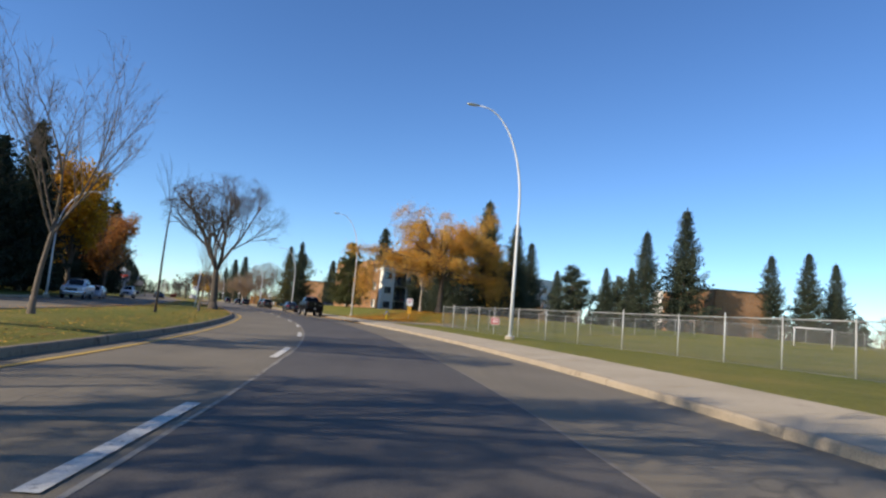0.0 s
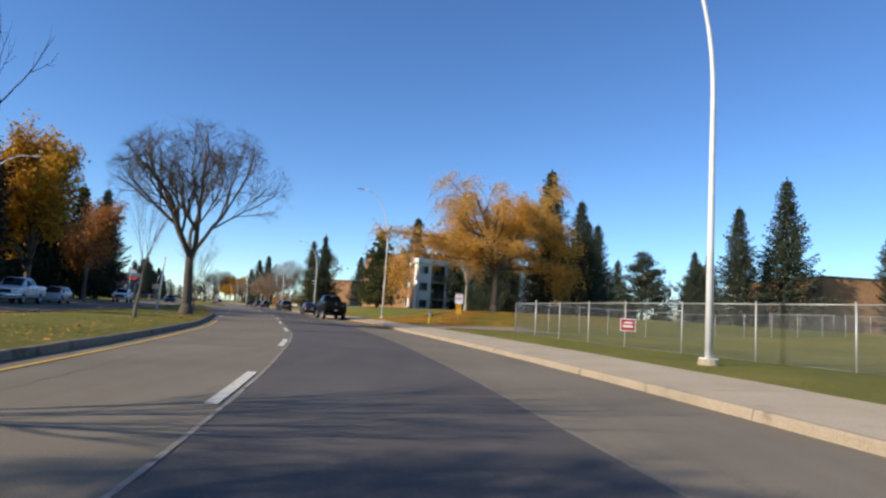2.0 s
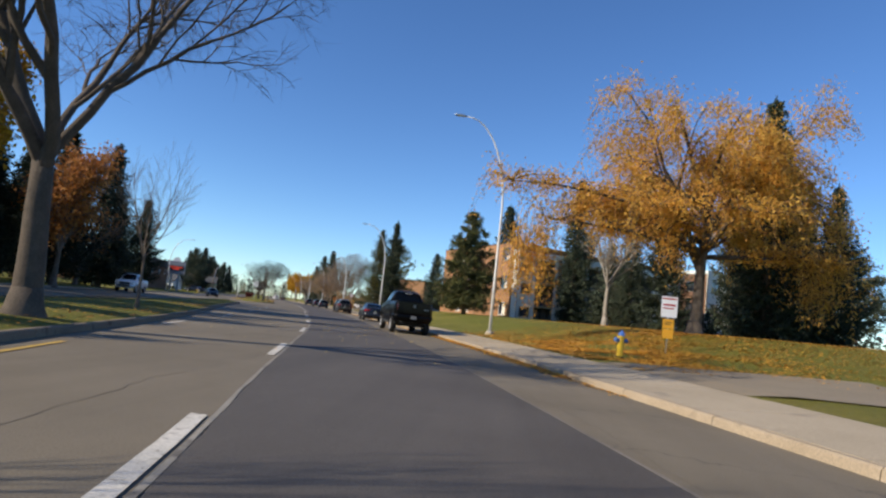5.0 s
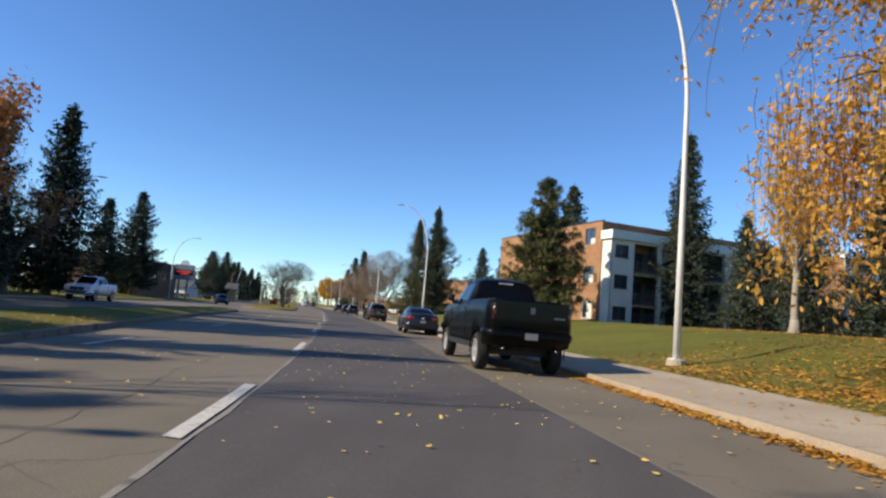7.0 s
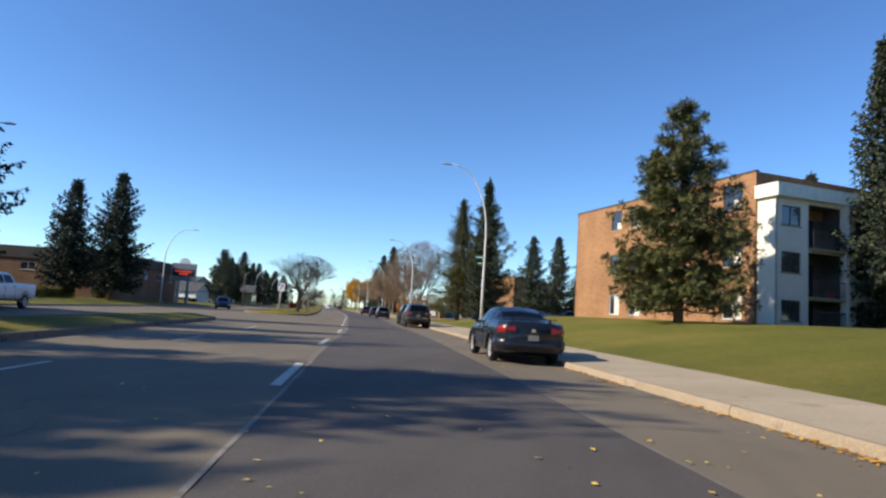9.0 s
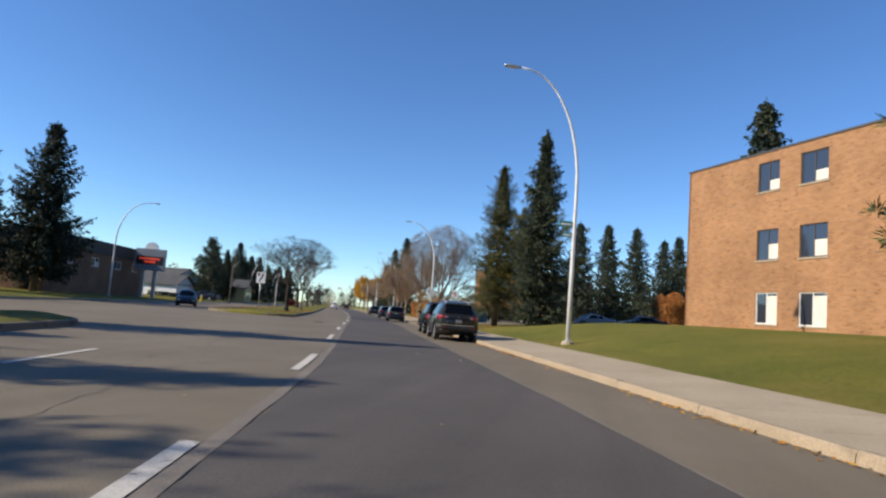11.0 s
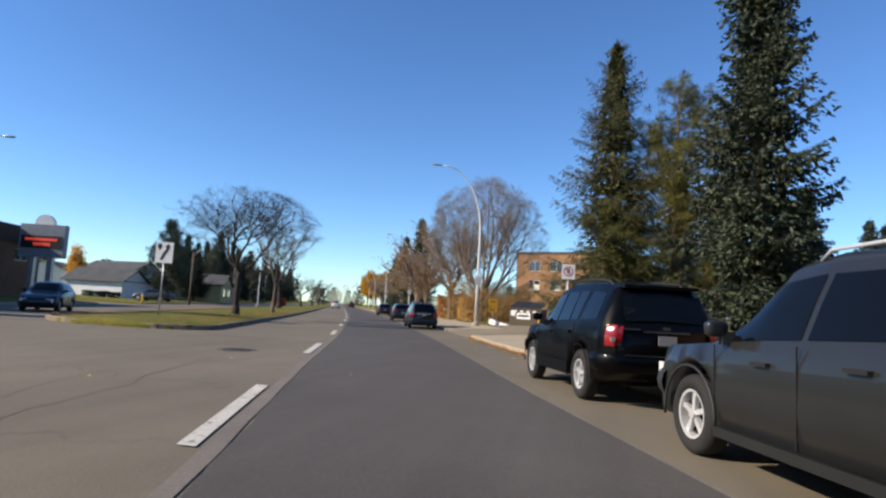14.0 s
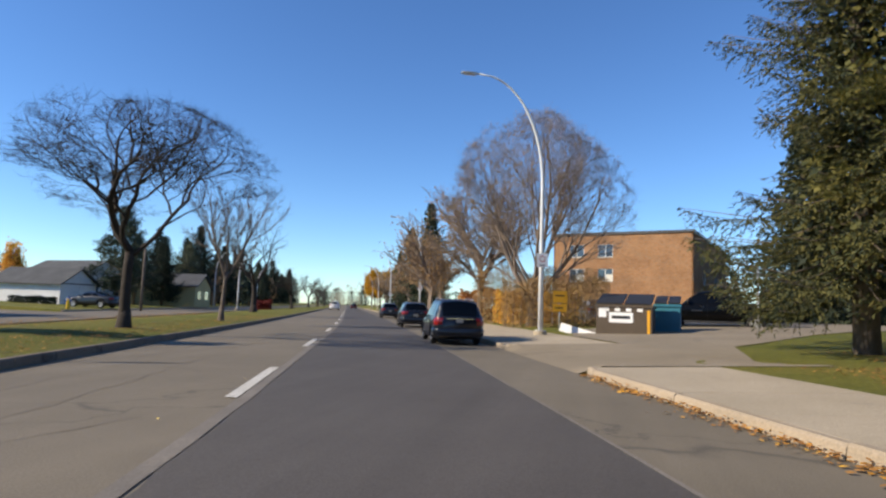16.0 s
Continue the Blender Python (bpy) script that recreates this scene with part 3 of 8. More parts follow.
manhole(-37.05, 138.33, "round cast iron cover in the worn asphalt")



# ---- trees ----
def grow(V, F, tips, base, way, length, radius, level, rng, spec):
    """One limb and, from it, its smaller limbs; ends are gathered in tips."""
    sides = (9, 7, 5, 4, 3, 3)[min(level, 5)]
    steps = max(2, (6, 5, 5, 4, 3, 2)[min(level, 5)])
    pts, radii, d, p = [base.copy()], [radius], way.normalized(), base.copy()
    end = radius * spec["taper"]
    for i in range(steps):
        wob = Vector((rng.gauss(0, 1), rng.gauss(0, 1), rng.gauss(0, 1))) * (0.025 if level == 0 else spec["wobble"])
        lift = Vector((0, 0, spec["lift"][min(level, len(spec["lift"]) - 1)]))
        d = (d + wob + lift / steps).normalized()
        p = p + d * length / steps
        pts.append(p.copy())
        radii.append(radius + (end - radius) * (i + 1) / steps)
    k = 0 if level < 2 else 1
    tube_into(V[k], F[k], pts, radii, sides, cap=level == 0)
    if level >= spec["levels"]:
        tips.append((pts, level))
        return
    if level >= spec["levels"] - 1:
        tips.append((pts, level))
    kids = spec["kids"][min(level, len(spec["kids"]) - 1)]
    turn = rng.uniform(0, 6.28)
    for c in range(kids):
        f = 1.0 if c == 0 else spec["from"][min(level, len(spec["from"]) - 1)] + (1 - spec["from"][min(level, len(spec["from"]) - 1)]) * (c / kids) * rng.uniform(0.85, 1.1)
        f = min(1.0, f)
        x = f * steps
        i = min(int(x), steps - 1)
        q = pts[i].lerp(pts[i + 1], x - i)
        turn += 2.4 + rng.uniform(-0.5, 0.5)
        axis = d.orthogonal().normalized()
        axis.rotate(Matrix.Rotation(turn, 3, d))
        ang = spec["angle"][min(level, len(spec["angle"]) - 1)] * rng.uniform(0.7, 1.25)
        if c == 0 and level > 0:
            ang *= 0.45
        w = d.copy()
        w.rotate(Matrix.Rotation(ang, 3, axis))
        size = spec["shrink"][min(level, len(spec["shrink"]) - 1)] * rng.uniform(0.75, 1.15)
        r = (radius + (end - radius) * f) * (0.85 if c == 0 else rng.uniform(0.5, 0.75))
        grow(V, F, tips, q, w, length * size, max(r, spec["least"]), level + 1, rng, spec)


ELM = dict(levels=6, taper=0.62, wobble=0.11, lift=(0, 0.10, 0.10, 0.05, -0.05, -0.2, -0.3), kids=(4, 4, 4, 3, 4, 4), **{"from": (0.9, 0.4, 0.3, 0.25, 0.2, 0.15)}, angle=(0.62, 0.58, 0.6, 0.65, 0.75, 0.8), shrink=(0.85, 0.74, 0.70, 0.66, 0.62, 0.6), least=0.007)
YOUNG = dict(levels=4, taper=0.55, wobble=0.06, lift=(0, 0.35, 0.35, 0.3, 0.2), kids=(5, 5, 4, 4), **{"from": (0.75, 0.2, 0.2, 0.2)}, angle=(0.5, 0.5, 0.5, 0.55), shrink=(1.0, 0.6, 0.6, 0.6), least=0.005)
OVAL = dict(levels=5, taper=0.5, wobble=0.09, lift=(0, 0.25, 0.2, 0.15, 0.05), kids=(7, 5, 4, 4, 4), **{"from": (0.25, 0.25, 0.2, 0.2, 0.2)}, angle=(0.75, 0.6, 0.6, 0.65, 0.7), shrink=(0.72, 0.62, 0.6, 0.6, 0.6), least=0.006)
WEEPING = dict(levels=5, taper=0.5, wobble=0.12, lift=(0, 0.2, 0.0, -0.35, -0.9, -1.2), kids=(6, 5, 4, 4, 3), **{"from": (0.5, 0.25, 0.2, 0.2, 0.2)}, angle=(0.8, 0.65, 0.6, 0.6, 0.6), shrink=(0.85, 0.66, 0.62, 0.62, 0.7), least=0.006)


def leaves_on(tips, count, size, rng, spread, hang=0.0, cut=None):
    V, F = [], []
    for _ in range(count):
        pts, lev = tips[rng.randrange(len(tips))]
        i = rng.randrange(len(pts) - 1)
        p = pts[i].lerp(pts[i + 1], rng.random()) + Vector((rng.gauss(0, spread), rng.gauss(0, spread), rng.gauss(0, spread) - rng.random() * hang))
        s = size * rng.uniform(0.6, 1.35)
        u = Vector((rng.gauss(0, 1), rng.gauss(0, 1), rng.gauss(0, 1))).normalized()
        w = u.orthogonal().normalized()
        w.rotate(Matrix.Rotation(rng.uniform(0, 6.28), 3, u))
        k = len(V)
        V += [p - u * s, p + w * s * 0.55, p + u * s, p - w * s * 0.55 + u.cross(w) * s * 0.2]
        F.append((k, k + 1, k + 2, k + 3))
    return V, F


def broadleaf(name, m, spec, height, trunk_r, trunk_h, seed, bark, label, leaf=None, count=0, size=0.12, spread=0.25, hang=0.0, lean=(0, 0), group="", crown_r=None, twigs=0, twig=0.45, twig_r=0.007, dome=None):
    """A tree with forking limbs. dome: height of the widest part, rise and drop of the crown's outline from there."""
    rng = random.Random(seed)
    V, F, tips = [[], []], [[], []], []
    grow(V, F, tips, Vector((0, 0, -0.1)), Vector((lean[0], lean[1], 1)), trunk_h, trunk_r, 0, rng, spec)
    top = sorted(v.z for v in V[0] + V[1])[int((len(V[0]) + len(V[1])) * 0.985)]
    k = height * 0.97 / top
    spread_now = sorted(math.hypot(v.x, v.y) for v in V[0] + V[1])[int((len(V[0]) + len(V[1])) * 0.97)]
    wide = crown_r / spread_now if crown_r else 1.0
    if dome:
        k *= 1.06
        wide *= 1.12

    def fit_crown(v):
        f = min(1.0, max(0.0, (v.z - trunk_h * 0.6) / max(trunk_h * 0.6, 0.1)))
        w = 1 + (wide - 1) * f
        p = Vector((v.x * w, v.y * w, v.z * k if v.z > 0 else v.z))
        if not dome:
            return p
        # outer twigs keep within an even rounded outline
        mid, rise, drop = dome
        out = math.hypot(p.x, p.y) / crown_r / (1 + 0.07 * math.sin(3 * math.atan2(p.y, p.x) + seed) + 0.05 * math.sin(7 * math.atan2(p.y, p.x) + 4 * p.z))
        if p.z > mid:
            far = math.hypot(out, (p.z - mid) / rise)
        else:
            far = out
        if far > 0.7:
            c = (0.7 + 0.3 * math.tanh((far - 0.7) / 0.3)) / far
            p = Vector((p.x * c, p.y * c, mid + (p.z - mid) * c if p.z > mid else p.z))
            out *= c
        if p.z < mid:
            low = mid - drop * math.sqrt(max(0.0, 1 - out * out))
            if p.z < low:
                p.z += (low - p.z) * 0.85 * min(1.0, max(0.0, (out - 0.2) / 0.35))
        return p

    tips = [([fit_crown(p) for p in pts], lev) for pts, lev in tips]
    V = [[fit_crown(v) for v in U] for U in V]
    root = thing(name, m, label, "tree", group)
    # root flare
    flare = [Vector((0, 0, -0.25)), Vector((0, 0, 0.0)), Vector((0, 0, 0.25)), Vector((0, 0, 0.7))]
    tube_into(V[0], F[0], flare, [trunk_r * 1.9, trunk_r * 1.55, trunk_r * 1.2, trunk_r * 0.95], 9)
    for _ in range(twigs):
        pts, lev = tips[rng.randrange(len(tips))]
        i = rng.randrange(len(pts) - 1)
        p = pts[i].lerp(pts[i + 1], rng.random())
        d = (pts[-1] - pts[0]).normalized() + Vector((rng.gauss(0, 0.55), rng.gauss(0, 0.55), rng.gauss(0.1, 0.5)))
        d = d.normalized() * twig * rng.uniform(0.5, 1.3)
        w = d.orthogonal().normalized() * twig_r
        w.rotate(Matrix.Rotation(rng.uniform(0, 6.28), 3, d))
        q = len(V[1])
        V[1] += [p - w, p + w, p + d]
        F[1].append((q, q + 1, q + 2))
    mesh_object("trunk", V[0], F[0], bark, root, True)
    mesh_object("branch_crown", V[1], F[1], bark, root, True)
    if leaf:
        LV, LF = leaves_on(tips, count, size, rng, spread, hang)
        mesh_object("crown", LV, LF, leaf, root)
    return root


def spruce(name, m, height, radius, seed, needles, label, bare=0.6, droop=0.35, density=1.0, group="", ragged=0.25, power=0.85, foot=0.72, slim=1.0):
    """A conifer: a straight trunk and tiers of boughs that droop and lift at their ends, each with side twigs hung with needle sprays."""
    rng = np.random.default_rng(seed)
    root = thing(name, m, label, "tree", group)
    V, F, cards = [], [], []
    tube_into(V, F, [Vector((0, 0, -0.2)), Vector((0, 0, height * 0.5)), Vector((0, 0, height * 0.985))], [0.018 * height + 0.03, 0.011 * height, 0.01], 8)
    ph = rng.uniform(0, 6.28, 5)
    fine = math.sqrt(density)

    def hang(P, D, size, thick):
        """Sprays at the points P along the ways D."""
        n = len(P)
        D = D / np.maximum(np.linalg.norm(D, axis=1), 1e-6)[:, None]
        W = np.cross(D, rng.normal(0, 1, (n, 3)) + np.array((0, 0, 0.6)))
        W = W / np.maximum(np.linalg.norm(W, axis=1), 1e-6)[:, None]
        s, w = size[:, None], (size * thick)[:, None]
        cards.append(np.stack([P - D * s * 0.2, P + D * s * 0.35 + W * w, P + D * s, P + D * s * 0.35 - W * w], 1))

    z = bare
    while z < height * 0.97:
        f = (z - bare) / (height - bare)
        prof = (1 - f) ** power * (foot + (1 - foot) * min(1, f * (7 if foot > 0.6 else 2.6)))
        r0 = radius * prof + 0.12
        boughs = 7 if f < 0.6 else 6
        off = rng.uniform(0, 6.28)
        for b in range(boughs):
            a = off + 2 * math.pi * b / boughs + rng.uniform(-0.35, 0.35)
            reach = min(1.25, 1 + ragged * (0.5 * math.sin(2 * a + 1.1 * z + ph[0]) + 0.45 * math.sin(a - 0.7 * z + ph[1]) + 0.4 * math.sin(3 * a + 2.3 * z + ph[2]) + 0.35 * math.sin(3.1 * z + ph[3])))
            L = max(0.2, r0 * reach * rng.uniform(0.68, 1.08))
            out, side = np.array((math.cos(a), math.sin(a), 0.0)), np.array((-math.sin(a), math.cos(a), 0.0))
            zb = z + rng.uniform(-0.15, 0.15)
            dip, lift = 0.45 * f - droop * 1.15 * (1 - f) + rng.uniform(-0.10, 0.08), 0.16 + 0.22 * (1 - f)

            def along(t):
                t = np.asarray(t)[..., None]
                return np.array((0, 0, zb)) + out * L * t + np.array((0, 0, 1.0)) * L * (dip * t + lift * t ** 2.4)

            line = [Vector(p) for p in along(np.array((0, 0.5, 1.0)))]
            tube_into(V, F, line, [0.028 * (1 - f) + 0.010, 0.016, 0.006], 3, False)
            nb = max(4, int(L * 6.0 * fine))
            t = 0.10 + 0.90 * (np.arange(nb) + rng.random(nb)) / nb
            sg = np.where(np.arange(nb) % 2 == 0, 1.0, -1.0)
            l = np.minimum(0.95, (0.16 + 0.34 * L * (1 - t) ** 0.7 * np.minimum(1, 3.5 * t))) * rng.uniform(0.7, 1.25, nb)
            way = side * (sg * rng.uniform(0.55, 1.0, nb))[:, None] + out * rng.uniform(0.45, 0.9, nb)[:, None] + np.array((0, 0, 1.0)) * rng.uniform(-0.55, 0.05, nb)[:, None]
            way = way / np.linalg.norm(way, axis=1)[:, None]
            base = along(np.minimum(t, 1))
            k = np.maximum(3, (l * 11 * fine).astype(int))
            who = np.repeat(np.arange(nb), k)
            u = rng.random(len(who))
            P = base[who] + way[who] * (l[who] * u)[:, None] + np.array((0, 0, -1.0)) * (l[who] * 0.35 * u ** 2)[:, None]
            D = way[who] * 0.8 + rng.normal(0, 0.45, (len(who), 3)) + np.array((0, 0, -0.25))
            size = rng.uniform(0.15, 0.30, len(who)) / fine ** 0.75
            hang(P, D, size, rng.uniform(0.22, 0.36, len(who)) * slim)
            # the bough's own end and the sprays that hang below it
            n = max(5, int(L * 9 * fine))
            P = along(0.2 + 0.82 * rng.random(n))
            D = out * 0.7 + rng.normal(0, 0.4, (n, 3)) + np.array((0, 0, -0.35))
            hang(P, D, rng.uniform(0.16, 0.32, n) / fine ** 0.75, rng.uniform(0.2, 0.34, n) * slim)
        n = int(16 * density) + 6
        a, r = rng.uniform(0, 6.28, n), r0 * rng.uniform(0.05, 0.5, n)
        q = np.stack([np.cos(a), np.sin(a), np.zeros(n)], 1)
        hang(q * r[:, None] + np.array((0, 0, z)) + np.array((0, 0, 1.0)) * (rng.uniform(-0.3, 0.3, n) - r * 0.3)[:, None], q + rng.normal(0, 0.4, (n, 3)) + np.array((0, 0, -0.5)), rng.uniform(0.3, 0.5, n) / fine ** 0.7, np.full(n, 0.35))
        z += (0.27 + 0.011 * height * (1 - f)) * rng.uniform(0.75, 1.25) / fine ** 0.25
    n = 40
    zz = height * (0.93 + 0.07 * rng.random(n))
    a = rng.uniform(0, 6.28, n)
    hang(np.stack([np.zeros(n), np.zeros(n), zz], 1), np.stack([np.cos(a), np.sin(a), np.full(n, 0.9)], 1), np.minimum(0.3, 0.10 + 0.35 * (height - zz)), np.full(n, 0.25))
    mesh_object("trunk", V, F, BARK_GREY, root, True)
    quad_mesh("crown", np.concatenate(cards), needles, root)
    return root


def pine(name, m, height, radius, seed, needles, label, bare=1.5, group="", tufts=30, limbs=6, rise=0.0, blade=0.15):
    """A broad pine: limbs that end in rounded tufts of needles."""
    rng = random.Random(seed)
    root = thing(name, m, label, "tree", group)
    V, F, NV, NF = [], [], [], []
    tube_into(V, F, [Vector((0, 0, -0.2)), Vector((rng.uniform(-0.2, 0.2), 0, height * 0.5)), Vector((0, 0, height * 0.95))], [0.022 * height, 0.013 * height, 0.02], 8)
    z = bare
    while z < height * 0.97:
        f = (z - bare) / (height - bare)
        prof = (1 - f) ** 0.8 * (0.72 + 0.28 * min(1.0, f * 5))
        for b in range(limbs):
            a = rng.uniform(0, 6.28)
            L = radius * prof * rng.uniform(0.55, 1.15) + 0.2
            out = Vector((math.cos(a), math.sin(a), 0))
            pts = [Vector((0, 0, z)) + out * L * t + Vector((0, 0, L * ((0.05 + rise) * t + 0.30 * t * t + 0.3 * f * t))) for t in (0, 0.35, 0.7, 1.0)]
            tube_into(V, F, pts, [0.05 * (1 - f) + 0.015, 0.03, 0.018, 0.01], 4, False)
            for c in range(max(2, int(L * 3.2))):
                t = rng.uniform(0.3, 1.05)
                cpos = pts[0].lerp(pts[-1], min(t, 1)) + Vector((rng.gauss(0, 0.22), rng.gauss(0, 0.22), rng.gauss(0.1, 0.16))) * (0.6 + 0.25 * L)
                for _ in range(tufts):
                    u = Vector((rng.gauss(0, 1), rng.gauss(0, 1), rng.gauss(0.35, 0.9))).normalized()
                    s = rng.uniform(0.20, 0.42) * math.sqrt(30 / tufts)
                    w = u.orthogonal().normalized() * s * blade
                    q = cpos + u * rng.uniform(0, 0.22)
                    k = len(NV)
                    NV += [q, q + u * s * 0.5 + w, q + u * s, q + u * s * 0.5 - w]
                    NF.append((k, k + 1, k + 2, k + 3))
        z += height * 0.045 * rng.uniform(0.7, 1.3)
    mesh_object("trunk", V, F, BARK_GREY, root, True)
    mesh_object("crown", NV, NF, needles, root)
    return root


def weeping_tree(name, m, height, trunk_r, trunk_h, seed, bark, label, leaf, crown_r, strands, per, size, limbs=(), fill=0, curtains=()):
    """A broad tree whose outer twigs hang in strands, some thick with leaves and some nearly bare."""
    rng = random.Random(seed)
    V, F, tips = [[], []], [[], []], []
    grow(V, F, tips, Vector((0, 0, -0.1)), Vector((0.05, 0, 1)), trunk_h, trunk_r, 0, rng, WEEPING)
    k = (height - 0.2) / max(v.z for v in V[0] + V[1])
    wide = crown_r / sorted(math.hypot(v.x, v.y) for v in V[0] + V[1])[int((len(V[0]) + len(V[1])) * 0.97)]

    def shape(v):
        f = min(1.0, max(0.0, (v.z - trunk_h * 0.6) / max(trunk_h * 0.6, 0.1)))
        w = 1 + (wide - 1) * f
        return Vector((v.x * w, v.y * w, v.z * k if v.z > 0 else v.z))

    tips = [([shape(p) for p in pts], lev) for pts, lev in tips]
    V = [[shape(v) for v in U] for U in V]
    tube_into(V[0], F[0], [Vector((0, 0, z)) for z in (-0.25, 0.0, 0.25, 0.7)], [trunk_r * 1.9, trunk_r * 1.55, trunk_r * 1.2, trunk_r * 0.95], 9)
    for az, z, length, rise, count in limbs:
        way = Vector((math.cos(radians(az)), math.sin(radians(az)), 0))
        line = [Vector((0, 0, z)) + way * length * f + Vector((rng.gauss(0, 0.12), rng.gauss(0, 0.12), rise * math.sin(f * 2.2))) * min(1, f * 4) for f in (0, 0.2, 0.4, 0.6, 0.8, 1)]
        tube_into(V[0], F[0], line, [0.17, 0.14, 0.11, 0.08, 0.05, 0.025], 7)
        for _ in range(count):
            f = 0.25 + 0.8 * rng.random() ** 0.7
            i = min(int(f * 5), 4)
            p = line[i].lerp(line[i + 1], f * 5 - i)
            q = p + Vector((rng.gauss(0, 1.0), rng.gauss(0, 1.0), rng.uniform(-0.2, 0.9)))
            tube_into(V[1], F[1], [p, p.lerp(q, 0.5) + Vector((0, 0, 0.15)), q], [0.03, 0.02, 0.01], 4, False)
            tips += [([p, q], 5)] * 3
    LV, LF = [], []

    def leaf_at(p):
        s = size * rng.uniform(0.6, 1.35)
        u = Vector((rng.gauss(0, 0.6), rng.gauss(0, 0.6), rng.gauss(-0.6, 0.6))).normalized()
        w = u.orthogonal().normalized()
        w.rotate(Matrix.Rotation(rng.uniform(0, 6.28), 3, u))
        i = len(LV)
        LV.extend((p, p + u * s + w * s * 0.45, p + u * s * 2, p + u * s - w * s * 0.45))
        LF.append((i, i + 1, i + 2, i + 3))

    for _ in range(strands):
        pts, lev = tips[rng.randrange(len(tips))]
        p = pts[-1].copy()
        r = math.hypot(p.x, p.y)
        low = p.z < 8.0 and r > 4.0
        drop = min(rng.uniform(0.3, 0.9) + (1.5 if low else 1.3) * rng.random() ** 1.6 * (0.2 + r / crown_r), max(0.3, p.z - 1.5))
        d = Vector((p.x, p.y, 0)) * (0.10 / max(r, 0.5))
        line = [p]
        for i in range(5):
            line.append(line[-1] + Vector((d.x * (5 - i) * 0.5 + rng.gauss(0, 0.05), d.y * (5 - i) * 0.5 + rng.gauss(0, 0.05), -drop / 5)))
        tube_into(V[1], F[1], line, [0.010, 0.008, 0.007, 0.006, 0.005, 0.004], 3, False)
        full = 0.5 + 0.5 * math.sin(0.9 * p.x + 2.1) * math.sin(0.8 * p.y + 0.5 * p.z)
        for _ in range(int(per * drop * (0.25 + 1.1 * full) * rng.uniform(0.5, 1.3))):
            x = rng.random() * 5
            i = min(int(x), 4)
            leaf_at(line[i].lerp(line[i + 1], x - i) + Vector((rng.gauss(0, 0.10), rng.gauss(0, 0.10), rng.gauss(0, 0.08))))
    for _ in range(strands * 30):
        pts, lev = tips[rng.randrange(len(tips))]
        i = rng.randrange(len(pts) - 1)
        leaf_at(pts[i].lerp(pts[i + 1], rng.random()) + Vector((rng.gauss(0, 0.2), rng.gauss(0, 0.2), rng.gauss(0, 0.2))))
    high = [pts for pts, lev in tips if pts[-1].z > height * 0.42]
    for _ in range(fill):
        pts = high[rng.randrange(len(high))]
        i = rng.randrange(len(pts) - 1)
        leaf_at(pts[i].lerp(pts[i + 1], rng.random()) + Vector((rng.gauss(0, 0.38), rng.gauss(0, 0.38), rng.gauss(-0.1, 0.34))))
    for cx, cy, cz, wide_, count, least, most in curtains:
        # a thick fall of leafy twigs under the end of a limb
        for _ in range(count):
            p = Vector((cx + rng.gauss(0, wide_), cy + rng.gauss(0, wide_ * 0.8), cz + rng.gauss(0, 0.45)))
            drop = rng.uniform(least, most)
            line = [p]
            for i in range(5):
                line.append(line[-1] + Vector((rng.gauss(0, 0.06), rng.gauss(0, 0.06), -drop / 5)))
            tube_into(V[1], F[1], line, [0.010, 0.008, 0.007, 0.006, 0.005, 0.004], 3, False)
            for _ in range(int(drop * per * 1.1)):
                x = rng.random() * 5
                i = min(int(x), 4)
                leaf_at(line[i].lerp(line[i + 1], x - i) + Vector((rng.gauss(0, 0.12), rng.gauss(0, 0.12), rng.gauss(0, 0.08))))
    root = thing(name, m, label, "tree")
    mesh_object("trunk", V[0], F[0], bark, root, True)
    mesh_object("branch_crown", V[1], F[1], bark, root, True)
    mesh_object("crown", LV, LF, leaf, root)
    return root


def on_ground(x, y, turn=0.0, dz=0.0):
    return pose(x, y, ground_z(x, y) + dz, 0, 0, turn)


# median elms and young trees
SAPLING = dict(levels=3, taper=0.55, wobble=0.10, lift=(0, 0.25, 0.2, 0.1), kids=(4, 3, 3), **{"from": (0.97, 0.4, 0.3)}, angle=(0.6, 0.5, 0.5), shrink=(0.3, 0.6, 0.6), least=0.007)
VASE = dict(levels=6, taper=0.66, wobble=0.12, lift=(0, 0.22, 0.22, 0.14, 0.04, -0.15, -0.3), kids=(5, 4, 4, 4, 4, 3), **{"from": (0.90, 0.38, 0.32, 0.28, 0.22, 0.15)}, angle=(0.58, 0.46, 0.52, 0.58, 0.66, 0.75), shrink=(1.05, 0.72, 0.70, 0.66, 0.64, 0.6), least=0.007)
SPREAD = dict(VASE, taper=0.61, wobble=0.17, lift=(0, 0.10, 0.06, 0.06, 0.04, 0.0, -0.1), kids=(4, 4, 4, 4, 4, 3), angle=(0.72, 0.58, 0.58, 0.62, 0.68, 0.75), shrink=(1.0, 0.74, 0.70, 0.66, 0.62, 0.6), least=0.006)
broadleaf("elm_tree", on_ground(-16.0, 60.3, 25), VASE, 12.3, 0.34, 3.7, 109, BARK_ELM, "large bare vase-shaped elm on the grass median", crown_r=5.6, twigs=8000, twig=0.6, twig_r=0.005, dome=(7.9, 4.5, 2.6))
broadleaf("elm_tree", on_ground(-49.0, 157.8, 40), SPREAD, 7.5, 0.20, 2.7, 101, BARK_DARK, "large bare spreading elm with dark trunk on the median", crown_r=4.8, twigs=8000, twig=0.45, twig_r=0.005, dome=(5.5, 2.0, 1.2))
